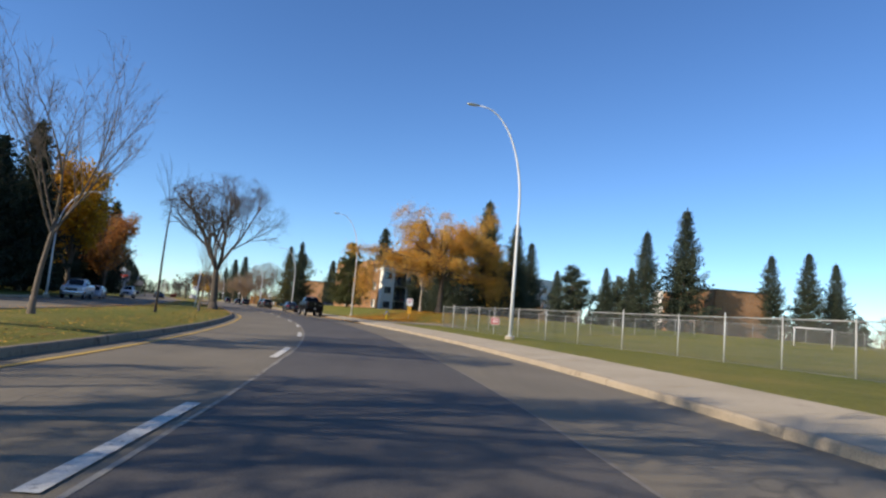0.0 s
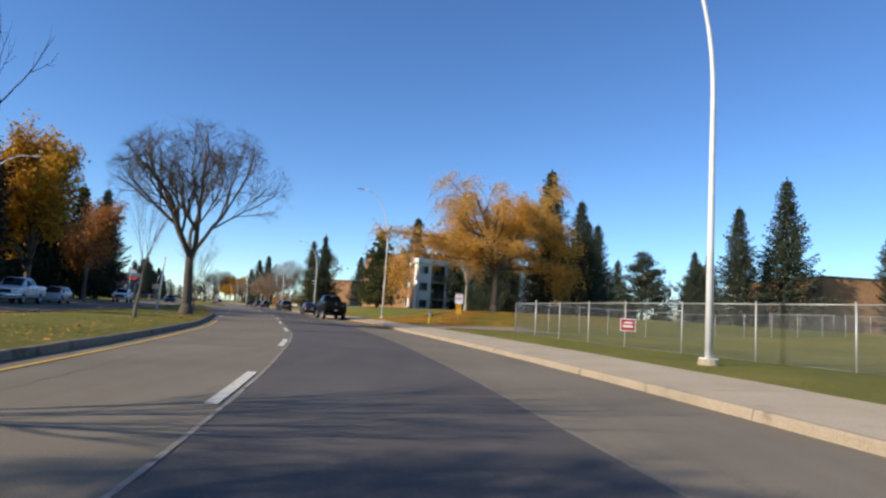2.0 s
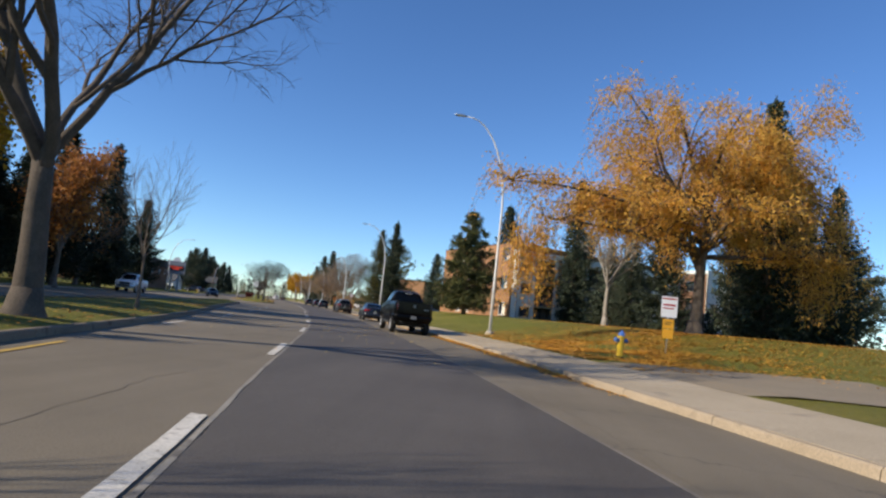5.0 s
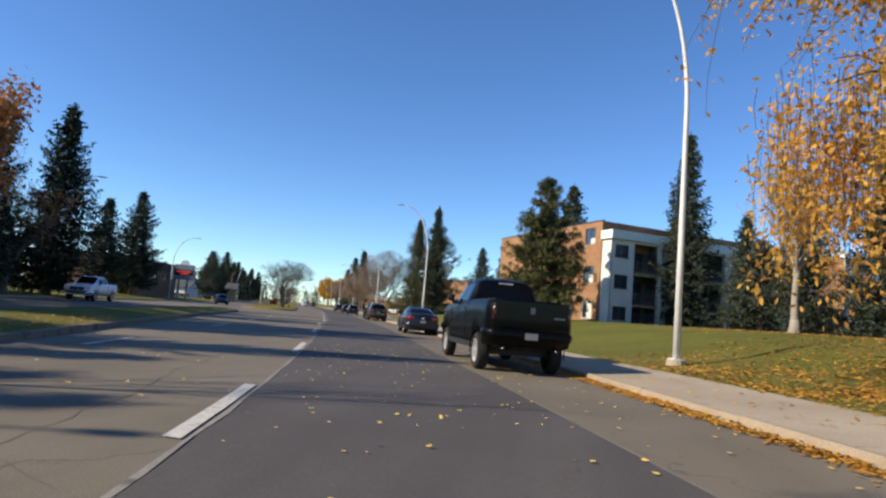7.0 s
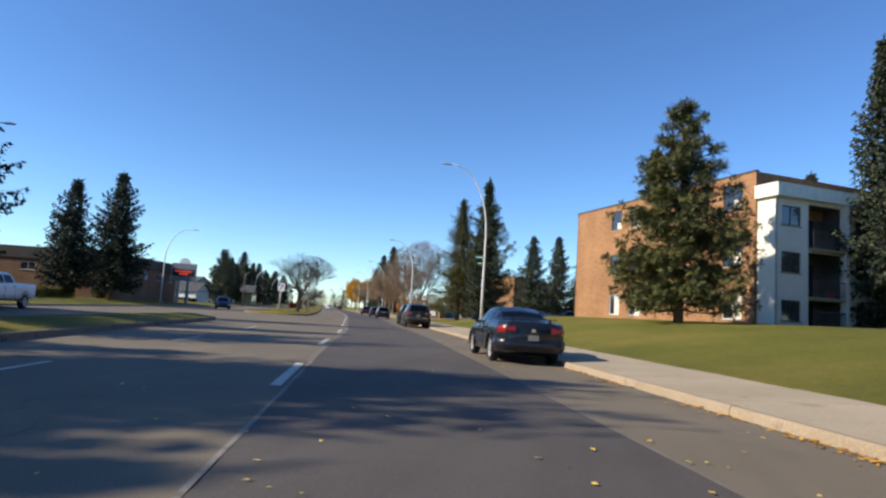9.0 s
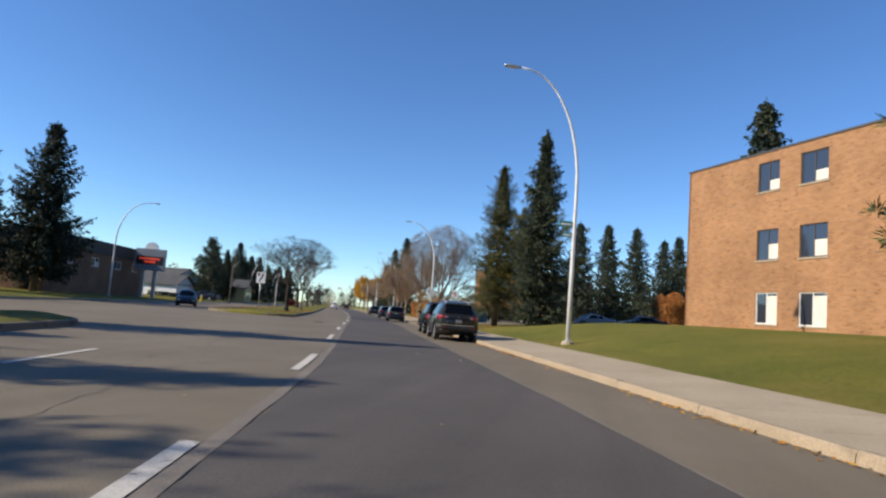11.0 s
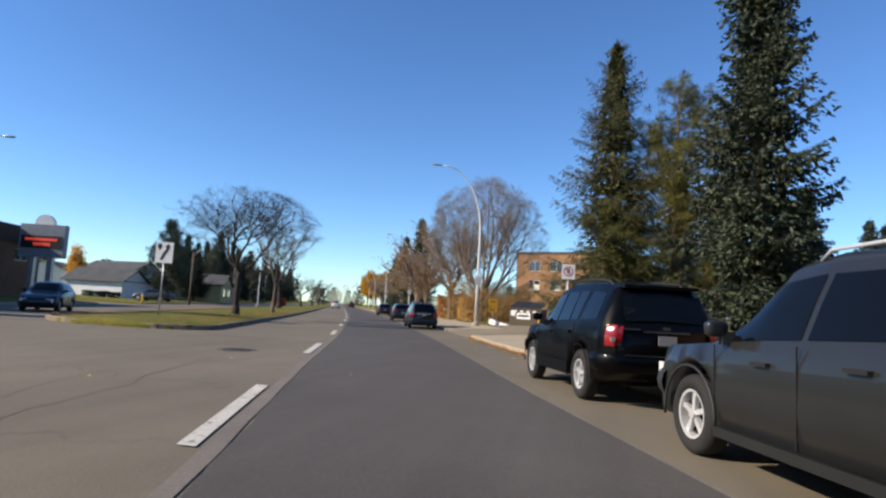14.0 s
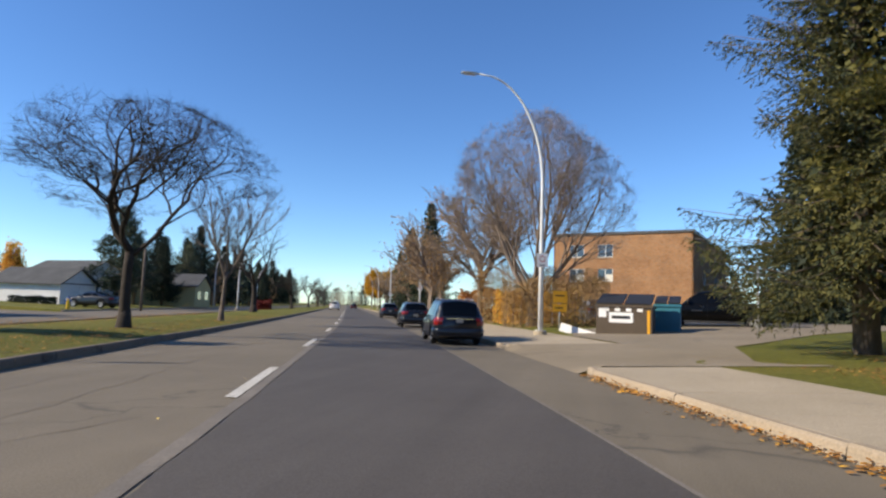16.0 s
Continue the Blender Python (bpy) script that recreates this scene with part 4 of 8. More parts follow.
broadleaf("elm_tree", on_ground(-12.4, 17.2, 70), ELM, 10.0, 0.34, 4.0, 1, BARK_DARK, "large bare elm on the grass median", crown_r=4.2, twigs=5500, twig=0.7, twig_r=0.009, dome=(7.0, 3.2, 6.0))
broadleaf("elm_tree", on_ground(-11.0, 6.5, 10), ELM, 11.5, 0.34, 4.0, 35, BARK_DARK, "large bare elm on the grass median", crown_r=5.8, twigs=9000, twig=0.7, twig_r=0.014, dome=(7.6, 4.0, 7.0))
broadleaf("young_tree", on_ground(-10.8, 24.6, 0), YOUNG, 9.2, 0.10, 3.4, 3, BARK_GREY, "young bare tree with upright limbs on the median", crown_r=2.6, twigs=2200, twig=0.5, twig_r=0.005)
broadleaf("young_tree", on_ground(-52.4, 168.6, 30), YOUNG, 7.4, 0.13, 2.2, 8, BARK_GREY, "bare young tree with fanned limbs on the median", crown_r=3.1, twigs=3500, twig=0.4)
broadleaf("young_tree", on_ground(-19.4, 70.2, 60), YOUNG, 6.6, 0.07, 2.4, 9, BARK_GREY, "slim bare young tree on the median", crown_r=2.0)
broadleaf("sapling", on_ground(-11.7, 36.6, 0), SAPLING, 8.4, 0.065, 6.0, 19, BARK_DARK, "tall thin bare sapling on the median", lean=(0.06, 0.0), crown_r=1.3)
broadleaf("young_tree", on_ground(-13.2, 47.9, 200), YOUNG, 6.8, 0.065, 3.2, 29, BARK_GREY, "slim bare young tree on the median", crown_r=1.7)
# right side
weeping_tree("willow_tree", on_ground(5.2, 81.6, 20), 14.0, 0.36, 3.6, 6, BARK_ELM, "large weeping tree with thinning golden-orange leaves on the lawn", LEAF_ORANGE, 8.0, 1500, 13, 0.078,
             ((184, 4.5, 9.4, 0.5, 30), (181, 5.6, 11.5, 1.2, 26), (168, 5.0, 7.0, 1.6, 30), (165, 4.2, 6.0, 1.8, 36), (215, 4.2, 6.5, 1.8, 30), (262, 4.4, 6.0, 1.6, 26), (110, 4.5, 6.5, 2.0, 30), (-20, 4.2, 7.2, 0.3, 80), (25, 4.2, 6.5, 1.8, 30)), fill=42000, curtains=((-9.4, 1.0, 4.6, 0.65, 95, 1.6, 4.0), (7.0, -1.0, 4.4, 0.9, 70, 1.2, 3.2)))
broadleaf("birch_tree", on_ground(3.4, 99.6, 20), YOUNG, 10.0, 0.22, 3.2, 14, BARK_PALE, "pale-barked tree with few brown leaves on the lawn", LEAF_RUST, 250, 0.07, 0.22, 0.3, crown_r=3.2, twigs=5000, twig=0.5)
spruce("spruce_tree", on_ground(11.6, 88.5, 0), 16.2, 4.0, 21, NEEDLE_BLUE, "tall dark green spruce behind the orange tree", density=1.3)
spruce("spruce_tree", on_ground(3.4, 123.6, 0), 18.2, 3.6, 22, NEEDLE_BLUE, "tall narrow green spruce on the lawn", density=1.3)
pine("spruce_tree", on_ground(-9.4, 116.9, 0), 11.9, 4.1, 23, NEEDLE_MIXED, "tall broad olive-green spruce before a brick block", 0.7, tufts=60, limbs=9, rise=-0.28)
first_near = spruce("spruce_tree", on_ground(-23.5, 146.8, 0), 15.2, 2.9, 24, NEEDLE_BLUE, "tall blue-green spruce with ragged boughs", 0.4, 0.42, ragged=0.6, density=3.4, slim=1.0)
spruce("spruce_tree", on_ground(-27.8, 156.4, 40), 15.0, 3.9, 25, NEEDLE_OLIVE, "tall broad olive-green spruce beside a driveway", 1.7, 0.42, ragged=0.9, density=5.4, slim=0.40)


# ---- street furniture ----
def arc_lamp(m, label, height=11.0, reach=3.2, group="street lamps", foot=0.0, concrete=True):
    """A tapered steel mast that bends over into an arm with a flat lamp head; the arm points along -x."""
    root = thing("street_lamp", m, label, "street lamp", group)
    if concrete:
        bm = bmesh.new()
        bmesh.ops.create_cone(bm, cap_ends=True, segments=12, radius1=0.30, radius2=0.26, depth=0.34)
        bmesh.ops.translate(bm, verts=bm.verts, vec=(0, 0, 0.10))
        part("footing", bm, CONCRETE, root, "round concrete footing")
    bm = boxes((-0.17, -0.17, 0.26, 0.17, 0.17, 0.30))
    part("base_plate", bm, STEEL_PAINT, root)
    straight = height * 0.58
    pts, rad = [Vector((0, 0, 0.2)), Vector((0, 0, straight * 0.5)), Vector((0, 0, straight))], [0.105, 0.088, 0.07]
    rise = height - straight
    for i in range(1, 13):
        a = math.pi / 2 * i / 12 * 0.93
        pts.append(Vector((-reach * 0.78 * (1 - math.cos(a)), 0, straight + rise * math.sin(a))))
        rad.append(0.070 - 0.036 * i / 12)
    end = pts[-1]
    pts.append(Vector((-reach + 0.5, 0, height + 0.02)))
    rad.append(0.032)
    tube_part("pole", pts, rad, STEEL_PAINT, root, 10)
    V, F = [], []
    prof = ((-0.02, 0.05, 0.03), (-0.18, 0.12, 0.06), (-0.45, 0.15, 0.07), (-0.68, 0.12, 0.05), (-0.76, 0.05, 0.02))
    for x, w, h in prof:
        for k in range(8):
            a = 2 * math.pi * k / 8
            V.append(Vector((x, w * math.cos(a), max(-0.03, h * math.sin(a)))))
    for i in range(len(prof) - 1):
        for k in range(8):
            a, b = i * 8 + k, i * 8 + (k + 1) % 8
            F.append((a, b, b + 8, a + 8))
    F += [tuple(range(7, -1, -1)), tuple(range(32, 40))]
    head = mesh_object("lamp_head", V, F, GALV, root, True)
    head.location = (-reach + 0.55, 0, height + 0.02)
    bm = boxes((-0.62, -0.1, -0.05, -0.15, 0.1, -0.028))
    lens = part("lens", bm, LENS, head, "pale glass lens")
    return root


LENS = plain("frosted_lens", (0.7, 0.7, 0.66), 0.25)
SIGN_WHITE = plain("white_sign_sheet", (0.80, 0.80, 0.78), 0.4, var=0.04)
SIGN_RED = plain("red_sign_sheet", (0.42, 0.035, 0.03), 0.45, var=0.08)
SIGN_BLACK = plain("black_sign_ink", (0.015, 0.015, 0.016), 0.5)
SIGN_YELLOW = plain("orange_yellow_sign_sheet", (0.72, 0.36, 0.02), 0.45, var=0.08)
SIGN_GREEN = plain("green_sign_sheet", (0.02, 0.19, 0.12), 0.45)
YELLOW_IRON = plain("yellow_hydrant_paint", (0.72, 0.47, 0.02), 0.4, var=0.15)
BLUE_IRON = plain("blue_hydrant_paint", (0.06, 0.16, 0.45), 0.4)
WIRE = plain("weathered_fence_wire", (0.27, 0.27, 0.25), 0.5, 0.5)


def lamp_pose(x, y, turn=None, z=None):
    return pose(x, y, ground_z(x, y) - 0.12 if z is None else z, 0, 0, heading(y) if turn is None else turn)


lamps = []
for x, y, h in ((6.71, 37.9, 12.8), (-5.75, 84.0, 13.0), (-20.95, 126.6, 11.7), (-35.9, 165.2, 10.6), (-51.6, 204, 10.6), (-68.0, 244, 10.6), (-84.2, 284, 10.6), (-100, 324, 10.6)):
    lamps.append(arc_lamp(lamp_pose(x, y), "tall pale steel street lamp with a curved arm beside the pavement", h, 3.3))
for x, y, h in ((-31.2, 61.9, 10.0), (-49.6, 110.4, 10.2), (-64.9, 152.1, 9.6), (-95.0, 232.0, 9.6), (-112, 275, 9.6)):
    arc_lamp(pose(x, y, ground_z(x, y) - 0.1, 0, 0, heading(y) + 180), "tall pale steel street lamp with a curved arm on the verge", h, 3.5)
arc_lamp(pose(-77.4, 210.6, 0.05, 0, 0, heading(200) + 180), "short pale street lamp with a hooked arm on the verge", 7.2, 2.0)


def sign_on_post(name, m, label, post_h, plates, category="sign", post_r=0.03, post_mat=None):
    """A post with flat plates; the face looks along -y. plates: name, width, height, bottom, material, label, ink boxes."""
    root = thing(name, m, label, category)
    tube_part("post", [(0, 0, -0.2), (0, 0, post_h)], [post_r, post_r], post_mat or GALV, root, 8)
    for pname, w, h, z, mat, plabel, inks in plates:
        bm = boxes((-w / 2, -post_r - 0.012, z, w / 2, -post_r - 0.006, z + h))
        p = part(pname, bm, mat, root, plabel)
        for ink, x0, z0, x1, z1 in inks:
            bm = boxes((-w / 2 + x0 * w, -post_r - 0.0165, z + z0 * h, -w / 2 + x1 * w, -post_r - 0.0125, z + z1 * h))
            part("marking", bm, ink, p)
    return root


def ring_marking(parent, r0, r1, z, mat, y, cut=None):
    V, F = [], []
    for i in range(32):
        a = 2 * math.pi * i / 32
        V += [Vector((r0 * math.cos(a), y, z + r0 * math.sin(a))), Vector((r1 * math.cos(a), y, z + r1 * math.sin(a)))]
    for i in range(32):
        j = (i + 1) % 32
        F.append((2 * i, 2 * i + 1, 2 * j + 1, 2 * j))
    mesh_object("ring", V, F, mat, parent)


def no_parking(m, label):
    root = sign_on_post("parking_sign", m, label, 2.70, [("plate", 0.44, 0.50, 2.22, SIGN_WHITE, "white plate with a red ring", [])])
    plate = [c for c in root.children if c.name.startswith("plate")][0]
    ring_marking(plate, 0.135, 0.168, 2.48, SIGN_RED, -0.047)
    V = [Vector((x, -0.047, 2.48 + z)) for x, z in ((-0.116, 0.092), (-0.092, 0.116), (0.116, -0.092), (0.092, -0.116))]
    mesh_object("bar", V, [(0, 1, 2, 3)], SIGN_RED, plate)
    letter = ((-0.047, -0.08), (-0.016, -0.08), (-0.016, 0.086), (-0.047, 0.086), (0.047, 0.086), (0.047, 0.0), (-0.016, 0.0), (-0.016, 0.055), (0.02, 0.055), (0.02, 0.023), (0.063, -0.08), (0.028, -0.08))
    V = [Vector((x, -0.046, 2.48 + z)) for x, z in letter]
    mesh_object("letter", V, [(0, 1, 2, 3), (2, 3, 4, 7), (7, 4, 5, 8), (8, 5, 9), (9, 5, 6), (6, 10, 11)], SIGN_BLACK, plate)
    return root


no_parking(pose(-29.6, 146.0, ground_z(-29.6, 146.0), 0, 0, heading(146) - 4), "white no parking sign with red ring on steel post")

# keep-right sign on the median nose
keep = sign_on_post("traffic_sign", pose(-46.9, 148.3, 0.2, 0, 0, heading(148) - 6), "white lane arrow sign with black marks on a post", 3.1,
                    [("plate", 0.75, 0.9, 2.35, SIGN_WHITE, "white plate with black arrow and island mark", [])], "traffic sign")
plate = [c for c in keep.children if c.name.startswith("plate")][0]
arrow = [(-0.20, 2.47), (-0.08, 2.47), (0.03, 2.72), (0.17, 2.90), (0.17, 3.03), (0.24, 3.03), (0.11, 3.19), (-0.02, 3.03), (0.05, 3.03), (0.05, 2.94), (-0.09, 2.77)]
mesh_object("arrow", [Vector((x + 0.03, -0.049, z)) for x, z in arrow], [tuple(range(len(arrow)))], SIGN_BLACK, plate)
isl = [(-0.30, 3.18), (-0.12, 3.18), (-0.12, 3.02), (-0.21, 2.88), (-0.30, 3.02)]
mesh_object("island_mark", [Vector((x, -0.049, z)) for x, z in isl], [tuple(range(5))], SIGN_BLACK, plate)

# notice boards beside the hydrant and on the fence
sign_on_post("notice_board", pose(1.45, 72.7, ground_z(1.45, 72.7), 0, 0, heading(74) - 8), "white notice board above yellow plates on a post", 2.2,
             [("plate", 0.66, 0.83, 1.42, SIGN_WHITE, "white board with red top line and grey bars", [(SIGN_RED, 0.06, 0.86, 0.94, 0.93), (SIGN_RED, 0.12, 0.55, 0.88, 0.64), (SIGN_RED, 0.12, 0.40, 0.80, 0.46)]),
              ("plate", 0.46, 0.38, 0.97, SIGN_YELLOW, "orange-yellow plate with dark bars", [(SIGN_BLACK, 0.15, 0.6, 0.85, 0.68), (SIGN_BLACK, 0.15, 0.4, 0.7, 0.47)]),
              ("plate", 0.44, 0.38, 0.57, SIGN_YELLOW, "orange-yellow plate", [])], "notice board", 0.035)
sign_on_post("yard_sign", pose(-35.3, 168.6, ground_z(-35.3, 168.6), 0, 0, heading(168)), "two orange-yellow boards with dark bars on a post", 1.75,
             [("plate", 0.66, 0.52, 1.25, SIGN_YELLOW, "orange-yellow board", [(SIGN_BLACK, 0.15, 0.55, 0.8, 0.66)]), ("plate", 0.66, 0.36, 0.84, SIGN_YELLOW, "orange-yellow board", [(SIGN_BLACK, 0.15, 0.4, 0.7, 0.55)])], "sign", 0.04)
sign_on_post("marker_post", pose(-28.6, 162.4, ground_z(-28.6, 162.4), 0, 0, heading(160)), "plain grey steel sign post with a small plate seen edge on", 2.4, [("plate", 0.06, 0.4, 1.95, GALV, "", [])], "sign")
sign_on_post("marker_post", pose(-16.9, 58.2, 0.2, 0, 3, heading(58)), "leaning pale wooden stake on the median", 3.4, [("plate", 0.08, 0.12, 3.2, SIGN_WHITE, "", [])], "post", 0.045, STEEL_PAINT)
# plates fixed to lamps
for (x, y), z in (((-35.9, 165.2), 2.8), ((-51.6, 204), 2.8), ((-68.0, 244), 2.8)):
    b = thing("pole_sign", pose(x, y, ground_z(x, y) - 0.12, 0, 0, heading(y)), "small white sign plate strapped to a lamp post", "sign")
    p = part("plate", boxes((-0.23, -0.145, z, 0.23, -0.139, z + 0.56)), SIGN_WHITE, b)
    ring_marking(p, 0.10, 0.125, z + 0.34, SIGN_RED, -0.1475)
    part("marking", boxes((-0.13, -0.150, z + 0.07, 0.13, -0.1455, z + 0.10)), SIGN_BLACK, p)
    part("strap", boxes((-0.125, -0.14, z + 0.26, 0.125, 0.115, z + 0.31)), GALV, b)
x, y = -20.95, 126.6
b = thing("street_name_sign", pose(x, y, ground_z(x, y) - 0.12, 0, 0, heading(y)), "two green street name blades on a lamp post", "sign")
p = part("blade", boxes((-0.66, -0.02, 5.05, -0.08, 0.02, 5.30)), SIGN_GREEN, b, "green blade with a pale bar")
part("marking", boxes((-0.6, -0.026, 5.13, -0.14, -0.021, 5.21)), SIGN_WHITE, p)
p = part("blade", boxes((-0.5, -0.02, 4.62, -0.10, 0.02, 4.82)), SIGN_GREEN, b, "green blade with a pale bar")
part("marking", boxes((-0.45, -0.026, 4.68, -0.15, -0.021, 4.76)), SIGN_WHITE, p)


def lathe(bm, prof, seg=14):
    rings = []
    for r, z in prof:
        rings.append([bm.verts.new((r * math.cos(2 * math.pi * k / seg), r * math.sin(2 * math.pi * k / seg), z)) for k in range(seg)])
    for a, b in zip(rings, rings[1:]):
        for k in range(seg):
            bm.faces.new((a[k], a[(k + 1) % seg], b[(k + 1) % seg], b[k]))
    bm.faces.new(list(reversed(rings[0])))
    bm.faces.new(rings[-1])
    return bm


def hydrant(m, label):
    root = thing("fire_hydrant", m, label, "hydrant")
    part("barrel", lathe(bmesh.new(), ((0.15, -0.1), (0.15, 0.05), (0.115, 0.07), (0.105, 0.72), (0.14, 0.74), (0.14, 0.79), (0.115, 0.81))), YELLOW_IRON, root, smooth=False)
    part("cap", lathe(bmesh.new(), ((0.12, 0.81), (0.115, 0.88), (0.08, 0.95), (0.035, 0.97), (0.035, 1.02))), BLUE_IRON, root, "blue domed cap")
    for sx, r in ((-1, 0.07), (1, 0.07)):
        bm = lathe(bmesh.new(), ((r, 0), (r, 0.12), (r * 1.2, 0.12), (r * 1.2, 0.17)), 10)
        bmesh.ops.rotate(bm, verts=bm.verts, cent=(0, 0, 0), matrix=Matrix.Rotation(sx * math.pi / 2, 3, "Y"))
        bmesh.ops.translate(bm, verts=bm.verts, vec=(sx * 0.07, 0, 0.66))
        part("nozzle", bm, BLUE_IRON, root, "blue side nozzle")
    part("flange", lathe(bmesh.new(), ((0.17, 0.05), (0.17, 0.09))), SIGN_BLACK, root)
    return root


hydrant(pose(-0.9, 69.8, ground_z(-0.9, 69.8), 0, 2, 20), "yellow fire hydrant with blue cap on leafy grass")
hydrant(pose(-73.5, 180.4, ground_z(-73.5, 180.4), 0, 0, 10), "yellow fire hydrant with blue cap on the verge")


# ---- chain-link fence ----
def fence_fabric_material():
    m, nt, b = material("chain_link_mesh", 0.5, 0.4)
    b.inputs["Base Color"].default_value = (0.20, 0.20, 0.19, 1)
    tc = nt.nodes.new("ShaderNodeTexCoord")
    facs = []
    for ang in (45, -45):
        mp = nt.nodes.new("ShaderNodeMapping")
        mp.inputs["Rotation"].default_value = (0, 0, radians(ang))
        nt.links.new(tc.outputs["UV"], mp.inputs[0])
        w = nt.nodes.new("ShaderNodeTexWave")
        w.wave_type, w.bands_direction = "BANDS", "X"
        w.inputs["Scale"].default_value = 6.2
        nt.links.new(mp.outputs[0], w.inputs["Vector"])
        facs.append(ramp(nt, w.outputs["Fac"], [(0.955, (0, 0, 0)), (0.985, (0.8, 0.8, 0.8))]))
    mx = mixed(nt, facs[0], facs[1], 1.0, "LIGHTEN")
    tr = nt.nodes.new("ShaderNodeBsdfTransparent")
    ms = nt.nodes.new("ShaderNodeMixShader")
    nt.links.new(mx, ms.inputs[0])
    nt.links.new(tr.outputs[0], ms.inputs[1])
    nt.links.new(b.outputs[0], ms.inputs[2])
    nt.links.new(ms.outputs[0], nt.nodes["Material Output"].inputs[0])
    return m


FABRIC = fence_fabric_material()
FENCE_STEEL = plain("dull_fence_steel", (0.40, 0.40, 0.37), 0.5, 0.2)


def fence(points, label, height=1.78, tall=()):
    root = thing("chain_link_fence", Matrix(), label, "fence")
    posts = []
    for i in range(len(points) - 1):
        a, b = Vector((*points[i], 0)), Vector((*points[i + 1], 0))
        c = max(1, round((b - a).length / 3.1))
        posts += [a.lerp(b, k / c) for k in range(c)]
    posts.append(Vector((*points[-1], 0)))
    tops = []
    for i, p in enumerate(posts):
        z = ground_z(p.x, p.y)
        h = height + (0.12 if i in tall else 0)
        post = tube_part("post", [(p.x, p.y, z - 0.2), (p.x, p.y, z + h)], [0.034 if i in tall else 0.025] * 2, FENCE_STEEL, root, 8)
        tube_part("post_cap", [(p.x, p.y, z + h), (p.x, p.y, z + h + 0.03), (p.x, p.y, z + h + 0.05)], [0.034, 0.032, 0.012], FENCE_STEEL, post, 8)
        tops.append(Vector((p.x, p.y, z + height - 0.03)))
    for a, b in zip(tops, tops[1:]):
        tube_part("rail", [a, b], [0.020, 0.020], FENCE_STEEL, root, 6)
        lo = [Vector((q.x, q.y, q.z - height + 0.06)) for q in (a, b)]
        L = (b - a).length
        ob = mesh_object("mesh_panel", [lo[0], lo[1], b, a], [(0, 1, 2, 3)], FABRIC, root)
        uv = ob.data.uv_layers.new(name="uv")
        for k, c in enumerate(((0, 0), (L, 0), (L, height), (0, height))):
            uv.data[k].uv = c
        tube_part("wire", lo, [0.006, 0.006], WIRE, root, 4)
    return root


fence([(17.0, -4), (15.8, 10), (14.6, 22.5), (12.7, 30.5), (10.3, 37.4), (7.0, 46.0), (4.3, 58.3)], "grey chain-link fence with steel posts round the playing field", tall=(11, 13, 20))
fence([(4.3, 58.3), (11, 62.5), (20, 66.5), (34, 73)], "grey chain-link fence with steel posts beside the driveway")
fence([(60, 66), (45, 80), (38, 92)], "grey chain-link fence at the back of the field")
b = thing("fence_sign", pose(7.0, 45.7, 0.0, 0, 0, heading(45) - 12), "red notice with white bars hung on the fence", "sign")
p = part("plate", boxes((-0.30, -0.07, 1.02, 0.30, -0.062, 1.50)), SIGN_WHITE, b, "white edged red plate")
part("field", boxes((-0.27, -0.075, 1.05, 0.27, -0.0705, 1.47)), SIGN_RED, p)
part("marking", boxes((-0.16, -0.080, 1.32, 0.16, -0.0755, 1.38)), SIGN_WHITE, p)
part("marking", boxes((-0.20, -0.080, 1.17, 0.20, -0.0755, 1.25)), SIGN_WHITE, p)
# soccer goal
g = thing("soccer_goal", pose(46, 70, ground_z(46, 70), 0, 0, -35), "white tubular soccer goal on the field", "goal")
for pts in (((-1.8, 0, 0), (-1.8, 0, 2.1)), ((1.8, 0, 0), (1.8, 0, 2.1)), ((-1.8, 0, 2.1), (1.8, 0, 2.1)), ((-1.8, 0, 2.1), (-1.8, 1.4, 0)), ((1.8, 0, 2.1), (1.8, 1.4, 0))):
    tube_part("bar", pts, [0.05, 0.05], SIGN_WHITE, g, 8)


# ---- buildings ----
BRICK_ORANGE = brick_material("orange_tan_brick", (0.275, 0.130, 0.055), (0.36, 0.18, 0.078), (0.25, 0.185, 0.125))
BRICK_BROWN = brick_material("brown_brick", (0.17, 0.085, 0.045), (0.22, 0.115, 0.06), (0.17, 0.13, 0.1))
STUCCO = surface("white_painted_block", (0.70, 0.67, 0.57), (0.82, 0.79, 0.69), 0.6, 12, 0.85)
SIDING = surface("white_siding", (0.60, 0.60, 0.58), (0.72, 0.72, 0.70), 0.6, 18, 0.7)
FASCIA = plain("pale_green_white_fascia", (0.66, 0.70, 0.62), 0.6)
ROOFING = surface("dark_roof_shingles", (0.05, 0.052, 0.055), (0.085, 0.088, 0.09), 0.8, 14, 0.95)
FLATROOF = surface("gravel_flat_roof", (0.2, 0.19, 0.17), (0.3, 0.28, 0.26), 0.8, 20, 0.95)
WINDOW_GLASS = glass_material("window_glass", (0.03, 0.035, 0.045), 0.05)
CURTAIN = plain("pale_curtain", (0.6, 0.58, 0.5), 0.9)
FRAME_DARK = plain("dark_bronze_frame", (0.06, 0.055, 0.05), 0.45)
FRAME_WHITE = plain("white_window_frame", (0.68, 0.68, 0.65), 0.5)
# the shade inside the balcony recesses is put into this dark wall colour
BALCONY_SHADE = plain("shade_toned_balcony_wall", (0.10, 0.09, 0.08), 0.9)
RAIL_METAL = plain("dark_balcony_rail", (0.12, 0.11, 0.10), 0.5, 0.3)


